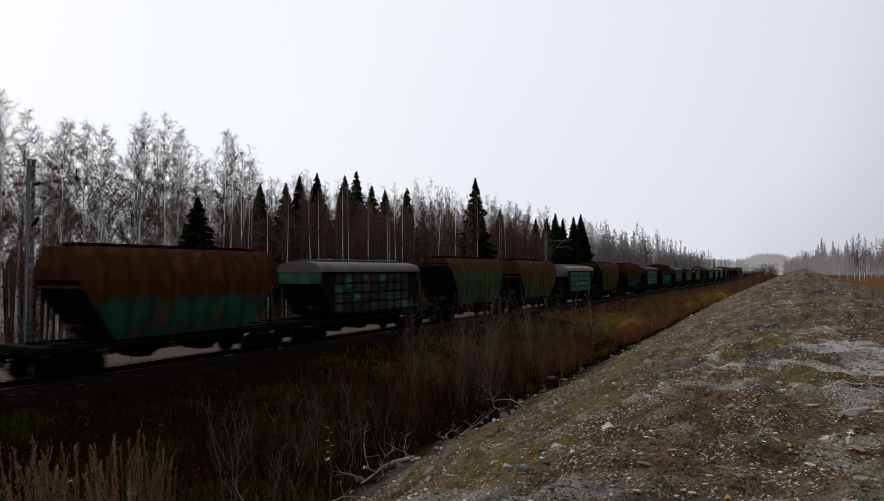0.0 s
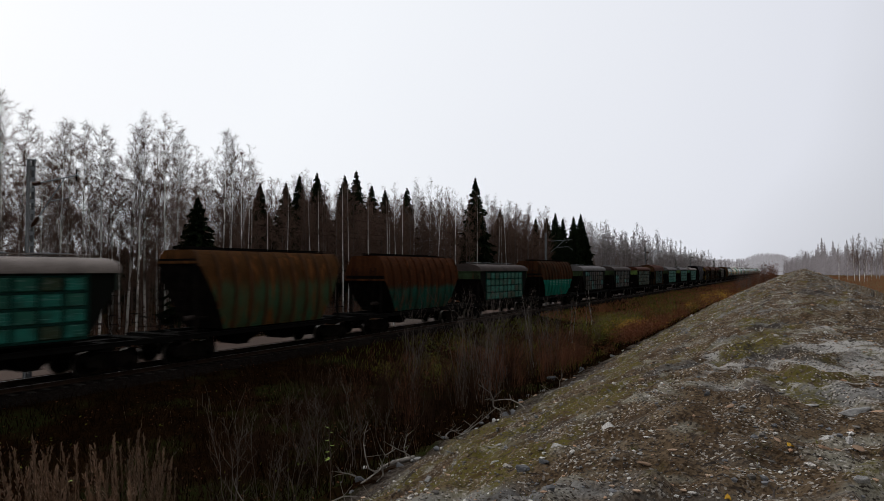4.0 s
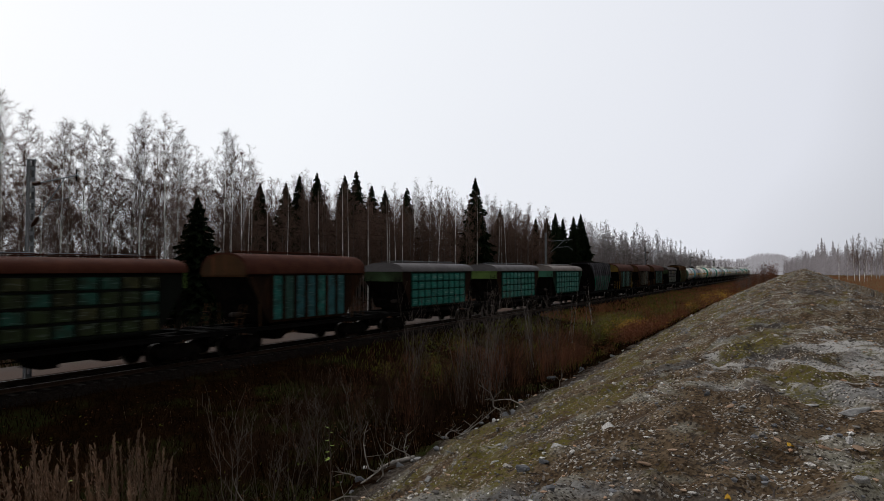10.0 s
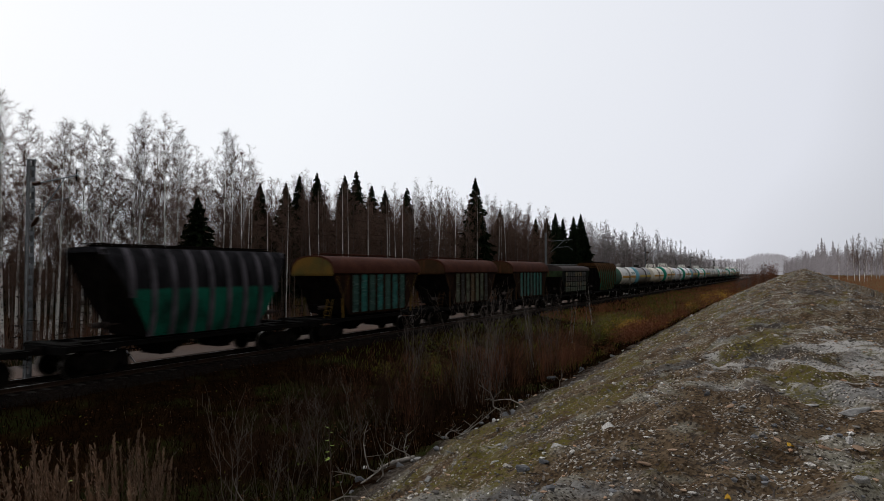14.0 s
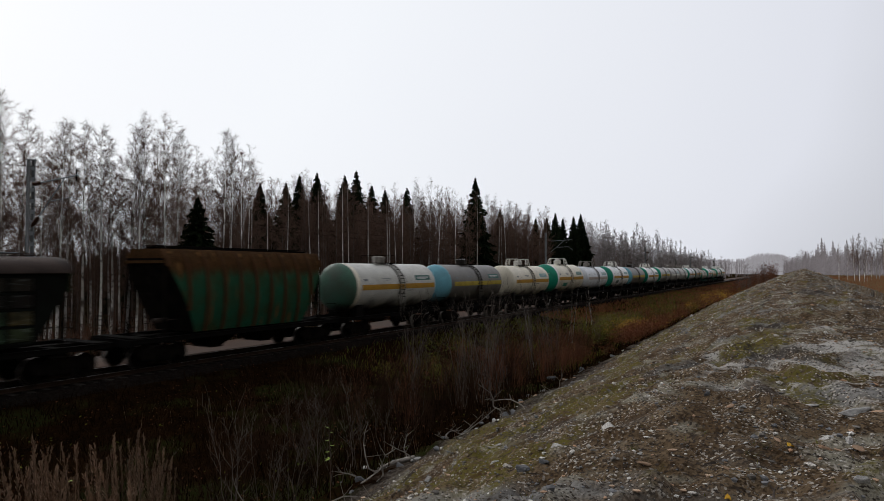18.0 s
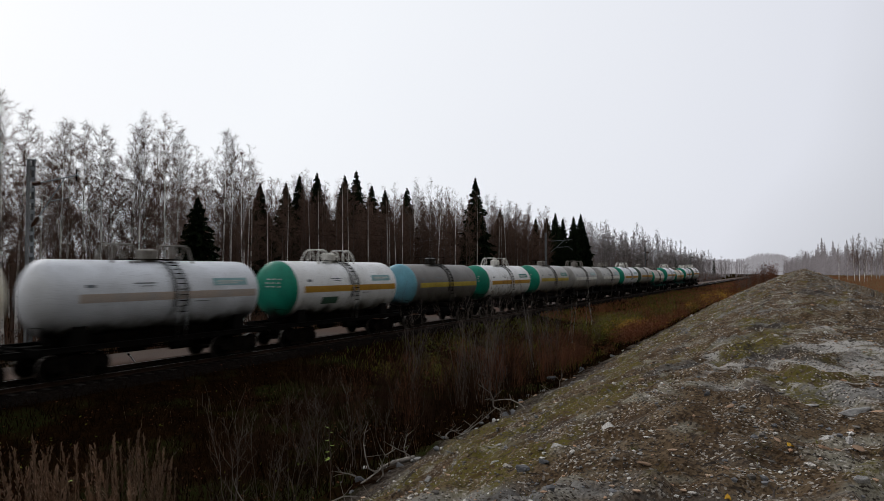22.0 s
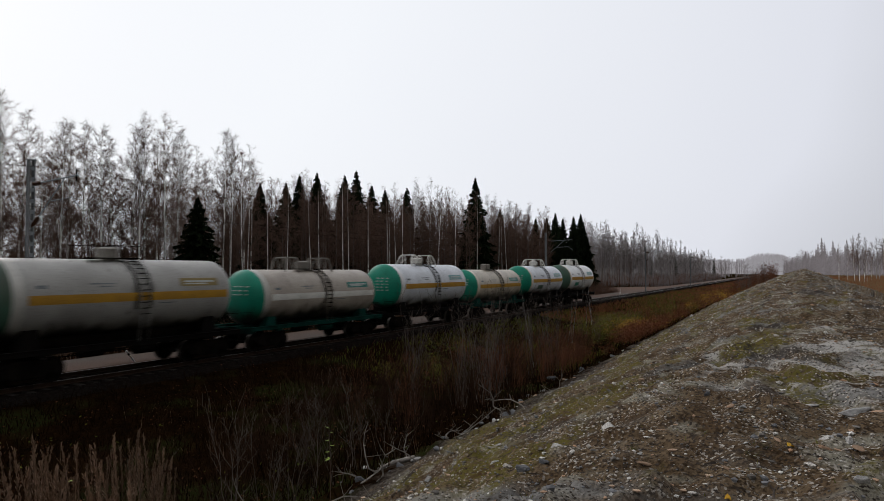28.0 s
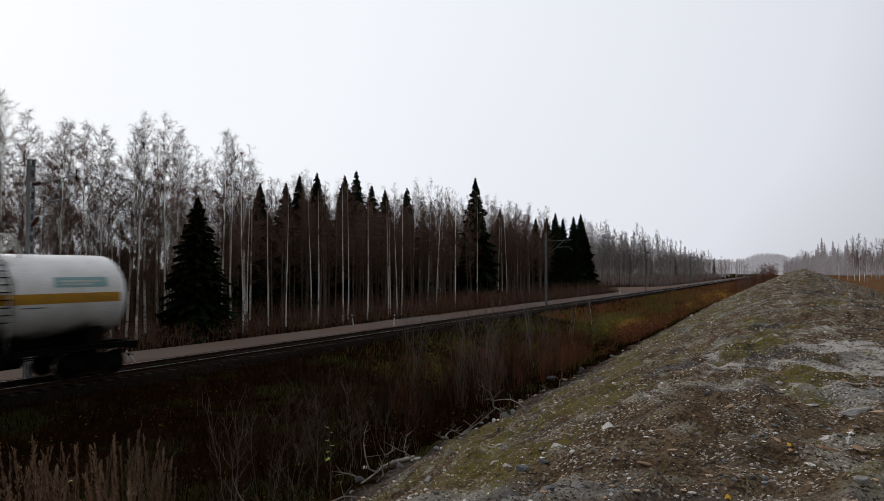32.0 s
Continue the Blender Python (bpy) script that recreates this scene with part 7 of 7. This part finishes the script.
# ---- stones on the ridge ----
def stone_mesh(rng, name, material, flat=0.55, rough=0.35, level=3):
    bm = bmesh.new()
    bmesh.ops.create_icosphere(bm, subdivisions=level, radius=1.0)
    seed = rng.uniform(0, 50)
    sx, sy, sz = rng.uniform(0.75, 1.25), rng.uniform(0.6, 1.0), flat * rng.uniform(0.7, 1.2)
    cut = [(Vector((rng.gauss(0, 1), rng.gauss(0, 1), rng.gauss(0, 1))).normalized(), rng.uniform(0.42, 0.8)) for _ in range(11)]
    for v in bm.verts:
        p = v.co * (1 + rough * noise.noise(v.co * 1.7 + Vector((seed, 7 * flat, 3))) + 0.07 * noise.noise(v.co * 6.0 + Vector((seed, 1, 3))))
        for nrm, d in cut:
            over = p.dot(nrm) - d
            if over > 0:
                p -= nrm * over
        v.co = Vector((p.x * sx, p.y * sy, p.z * sz))
    me = bpy.data.meshes.new(name)
    bm.to_mesh(me)
    bm.free()
    me.shade_smooth()
    me.set_sharp_from_angle(angle=radians(24))
    me.materials.append(material)
    return me


def build_stones():
    rng = random.Random(71)
    kinds = [stone_mesh(rng, "stone", m, f) for m, f in ((STONE, 0.5), (STONE, 0.7), (STONE, 0.35), (STONE_WARM, 0.55), (STONE_WARM, 0.4), (STONE_DARK, 0.45), (STONE_DARK, 0.6), (STONE, 0.3))]
    words = {"stone": "grey weathered stone half sunk in the spoil", "rusty_stone": "rust-coloured stone half sunk in the spoil", "dark_stone": "dark grey stone half sunk in the spoil"}

    def put(x, y, size, k=None, turn=None, sink=0.25, stretch=(1, 1, 1)):
        me = kinds[rng.randrange(8) if k is None else k]
        ob = tagged(new("stone", me), words[me.materials[0].name], "stone", "stones on the ridge")
        ob.matrix_basis = Matrix.LocRotScale((x, y, rough_z(x, y) + size * 0.35 * (0.5 - sink)), Euler((rng.uniform(-0.25, 0.25), rng.uniform(-0.25, 0.25), rng.uniform(0, 6.28) if turn is None else turn)), (size * stretch[0], size * stretch[1], size * stretch[2]))

    # the ones that catch the eye
    put(8.5, -0.48, 0.16, 7, -0.75, 0.1, (1.9, 0.8, 0.8))
    put(7.35, -0.22, 0.085, 1, 0.4)
    put(6.79, -0.17, 0.09, 3, -0.6, 0.3, (1.3, 0.8, 0.8))
    put(7.13, -0.37, 0.07, 0)
    put(8.9, -0.05, 0.12, 7, -0.8, 0.2, (1.7, 0.7, 0.7))
    put(12.88, 0.8, 0.17, 3)
    put(13.42, 0.97, 0.12, 0)
    put(7.06, 2.45, 0.12, 0, 0.9, 0.1, (1.6, 0.7, 1.0))
    put(6.93, 2.57, 0.07, 3)
    put(7.56, 1.99, 0.10, 1, 1.1, 0.1, (1.2, 0.7, 1.0))
    put(6.06, 3.37, 0.11, 3, 0.2)
    put(5.89, 2.4, 0.09, 5)
    put(6.04, 2.24, 0.07, 5)
    put(14.6, 7.5, 0.16, 2, 0.3)
    put(16.7, 7.04, 0.17, 5)
    put(17.05, 7.45, 0.2, 6)
    put(15.98, 7.34, 0.14, 0)
    put(25.53, 9.08, 0.26, 5)
    put(18.41, 5.61, 0.16, 0)
    put(11.33, 7.35, 0.13, 5)
    put(8.97, 7.14, 0.13, 3)
    put(49.24, 6.94, 0.36, 0, 0.2, 0.1, (1.8, 0.7, 0.6))
    put(64.03, 5.6, 0.42, 3)
    put(25.5, 0.92, 0.10, 1)
    put(23.3, -0.31, 0.07, 0)
    for _ in range(125):
        u = rng.random()
        x, y = 3.6 + 12 * u ** 1.4, rng.uniform(-2.2, 4.8)
        put(x, y, min(0.085, 0.014 / (0.13 + rng.random() ** 1.1)), rng.choice((3, 4)) if x < 9 and y < 1.2 and rng.random() < 0.4 else None, None, 0.3, (1.25, 0.85, 0.75))
    # rubble along the foot of the ridge
    for _ in range(70):
        x = 6.5 + 26 * rng.random() ** 1.3
        y = 7.3 + 0.02 * x + rng.gauss(0, 0.55)
        put(x, y, rng.uniform(0.03, 0.12) * (1 + x / 60), rng.choice((0, 2, 5, 5, 6, 6, 3)), None, 0.25, (1.3, 0.8, 0.9))
    # cobbles on the crown close by
    for _ in range(58):
        x, y = rng.uniform(4.2, 9.5), rng.uniform(-1.9, 1.6)
        put(x, y, rng.uniform(0.022, 0.07), rng.choice((1, 2, 3, 3, 4, 4, 5, 6)), None, 0.25, (1.4, 0.85, 0.8))
    # flat slabs that lie with the layers of the spoil
    for _ in range(20):
        x = 7 + 40 * rng.random() ** 1.5
        y = rng.uniform(-3.2, 5.4)
        put(x, y, rng.uniform(0.03, 0.075) * (1 + x / 40), rng.choice((0, 1, 2, 5, 7)), rng.uniform(-1.4, 0.2), 0.3, (1.5, 0.8, 0.8))
    # the countless small ones
    for name, material, count, label in (("small_stones", STONE_CHIP, 72000, "loose grey stones strewn over the ridge"), ("small_rusty_stones", STONE_WARM, 12000, "loose brownish stones strewn over the ridge"), ("small_dark_stones", STONE_DARK, 12000, "loose dark stones strewn over the ridge")):
        s = Shape()
        v, f = s.v, s.f
        ico = [(0, 0, 1), (0.89, 0, 0.45), (0.28, 0.85, 0.45), (-0.72, 0.53, 0.45), (-0.72, -0.53, 0.45), (0.28, -0.85, 0.45), (0.5, 0.5, -0.5), (-0.6, 0.1, -0.5), (0.3, -0.6, -0.5)]
        tri = [(0, 1, 2), (0, 2, 3), (0, 3, 4), (0, 4, 5), (0, 5, 1), (1, 6, 2), (2, 6, 3), (3, 7, 4), (4, 8, 5), (5, 8, 1), (3, 6, 7), (4, 7, 8), (1, 8, 6)]
        for _ in range(count):
            x = 1.0 + 77 * rng.random() ** 2.8
            if x < 3.0:
                x = rng.uniform(-8.0, 3.0)
            y = rng.uniform(-4.5, 6.6)
            if noise.noise((x * 0.5, y * 0.8, 3.0)) < rng.uniform(-0.7, 0.12):
                continue
            size = min(0.045, 0.0057 / (0.09 + rng.random() ** 0.7)) * (1 + max(0.0, x) / 50)
            z = rough_z(x, y) + size * 0.1
            a, q = rng.uniform(0, 6.28), rng.uniform(0.3, 0.8)
            c, sn = math.cos(a), math.sin(a)
            k = len(v)
            for px, py, pz in ico:
                px, py = px * size * rng.uniform(0.7, 1.35), py * size * rng.uniform(0.5, 1.0)
                v.append((x + px * c - py * sn, y + px * sn + py * c, z + pz * size * q * rng.uniform(0.7, 1.2)))
            f += [(k + i, k + j, k + m) for i, j, m in tri]
        setting(name, s.mesh(name, material), label, "stones", "stuff")


build_stones()


def build_litter():
    rng = random.Random(81)
    for x, y, turn in ((5.39, 0.51, 0.3), (6.61, 0.10, 1.0), (6.0, 0.24, -0.5)):
        s = Shape()
        k = 8
        ring = [(0.033 * math.cos(2 * math.pi * i / k) * (1.25 if i == 0 else 1), 0.025 * math.sin(2 * math.pi * i / k), 0.012 + 0.014 * math.cos(4 * math.pi * i / k + turn)) for i in range(k)]
        s.v += [(0, 0, 0.004)] + ring + [(0, 0, 0.0015)] + [(a, b, c - 0.0025) for a, b, c in ring]
        for i in range(k):
            j = (i + 1) % k
            s.f += [(0, 1 + i, 1 + j), (k + 1, k + 2 + j, k + 2 + i), (1 + i, k + 2 + i, k + 2 + j, 1 + j)]
        ob = tagged(new("fallen_leaf", s.mesh("fallen_leaf", LEAF_YELLOW, 60)), "curled yellow birch leaf on the spoil", "leaf", "leaves on the ridge")
        ob.matrix_basis = pose(x, y, rough_z(x, y) + 0.012, 8, -10, math.degrees(turn))
    # driftwood and a bleached log at the foot of the ridge
    pts = [(11.9, 8.3), (11.97, 7.9), (12.02, 7.42)]
    s = Shape().tube([(x, y, rough_z(x, y) + 0.05) for x, y in pts], [0.045, 0.055, 0.05], 8)
    tagged(new("bleached_log", s.mesh("bleached_log", DEADWOOD, 50)), "short bleached log lying at the ridge's foot", "log")
    for _ in range(26):
        cx = rng.uniform(6.5, 21.0)
        cy = rng.uniform(6.6, 8.4)
        size = rng.uniform(0.5, 1.2)
        s, p, way = Shape(), Vector((0, 0, 0.0)), Vector((1, 0, rng.uniform(0.1, 0.9)))
        pts = [p]
        for _ in range(5):
            way = (way + Vector((rng.gauss(0, 0.35), rng.gauss(0, 0.35), rng.gauss(-0.03, 0.25)))).normalized()
            pts.append(pts[-1] + way * size * 0.24)
        pts = [Vector((q.x, q.y, max(q.z, 0.015))) for q in pts]
        s.tube(pts, [0.020 * size * (1 - i * 0.15) for i in range(6)], 5)
        for k in (2, 3, 4):
            s.twig(pts[k], pts[k] + Vector((rng.gauss(0, 0.16), rng.gauss(0, 0.16), rng.uniform(0.05, 0.3))) * size, 0.008 * size, 0.003)
        tagged(new("dead_branch", s.mesh("dead_branch", DEADWOOD)), "grey dead branch lying at the edge of the ditch", "dead branch", "dead branches").matrix_basis = pose(cx, cy, rough_z(cx, cy) - 0.01, 0, 0, rng.uniform(0, 360))
    for x, y, size in ((7.2, 0.9, 1.0), (6.4, 0.4, 0.8), (6.6, 0.3, 0.7), (11.8, 3.2, 1.6), (6.3, 1.4, 0.6), (8, 0.6, 0.6)):
        s = Shape()
        for _ in range(70):
            a, d = rng.uniform(0, 6.28), abs(rng.gauss(0, 0.05)) * size
            p = Vector((d * math.cos(a), d * math.sin(a), 0))
            e = p + Vector((math.cos(a) * rng.uniform(0, 0.08), math.sin(a) * rng.uniform(0, 0.08), rng.uniform(0.05, 0.13))) * size
            s.tri(p + Vector((0.003, 0, 0)), p - Vector((0.003, 0, 0)), e)
        tagged(new("grass_tuft", s.mesh("grass_tuft", GRASS)), "small green tuft of grass among the stones", "grass tuft", "tufts on the ridge").matrix_basis = pose(x, y, rough_z(x, y) - 0.01)
    for x, y, h in ((8.1, 0.3, 0.22), (5.5, 0.2, 0.09)):
        s = Shape().tube([(0, 0, -0.03), (0.02, 0, h * 0.5), (0.0, 0.03, h)], [0.012, 0.009, 0.005], 5).twig((0.02, 0, h * 0.5), (0.07, -0.02, h * 0.8), 0.006, 0.003)
        tagged(new("withered_plant", s.mesh("withered_plant", DARK_BARK)), "broken dry stem sticking out of the spoil", "stem").matrix_basis = pose(x, y, rough_z(x, y))


build_litter()


# ---- what moves: the train runs by at a steady speed ----
STARTS = {}          # each wagon's x at 0 s


def motions():
    for ob, x0 in WAGONS:
        STARTS[ob.name] = x0
        walk(ob, [(t, pose(x0 - SPEED * t, TRACK_Y, 0)) for t in (0.0, 8.0, 16.0, 24.0, SECONDS)])
    # the wheels roll while they pass near
    for wheel in WHEELS:
        x0 = STARTS[wheel.parent.parent.name] + wheel.parent.location.x + wheel.location.x
        here = wheel.location.copy()
        first, last = max(0, round((x0 - 46.0) / SPEED * FPS)), min(round(SECONDS * FPS), round((x0 - 4.0) / SPEED * FPS))
        times = sorted({0.0, SECONDS} | {k / FPS for k in range(first, last + 1)})
        rows = []
        for t in times:
            held = min(max(t, first / FPS), max(first, last) / FPS)
            rows.append((t, Matrix.Translation(here) @ Matrix.Rotation((x0 - SPEED * held) / 0.475, 4, "Y")))
        walk(wheel, rows)


motions()
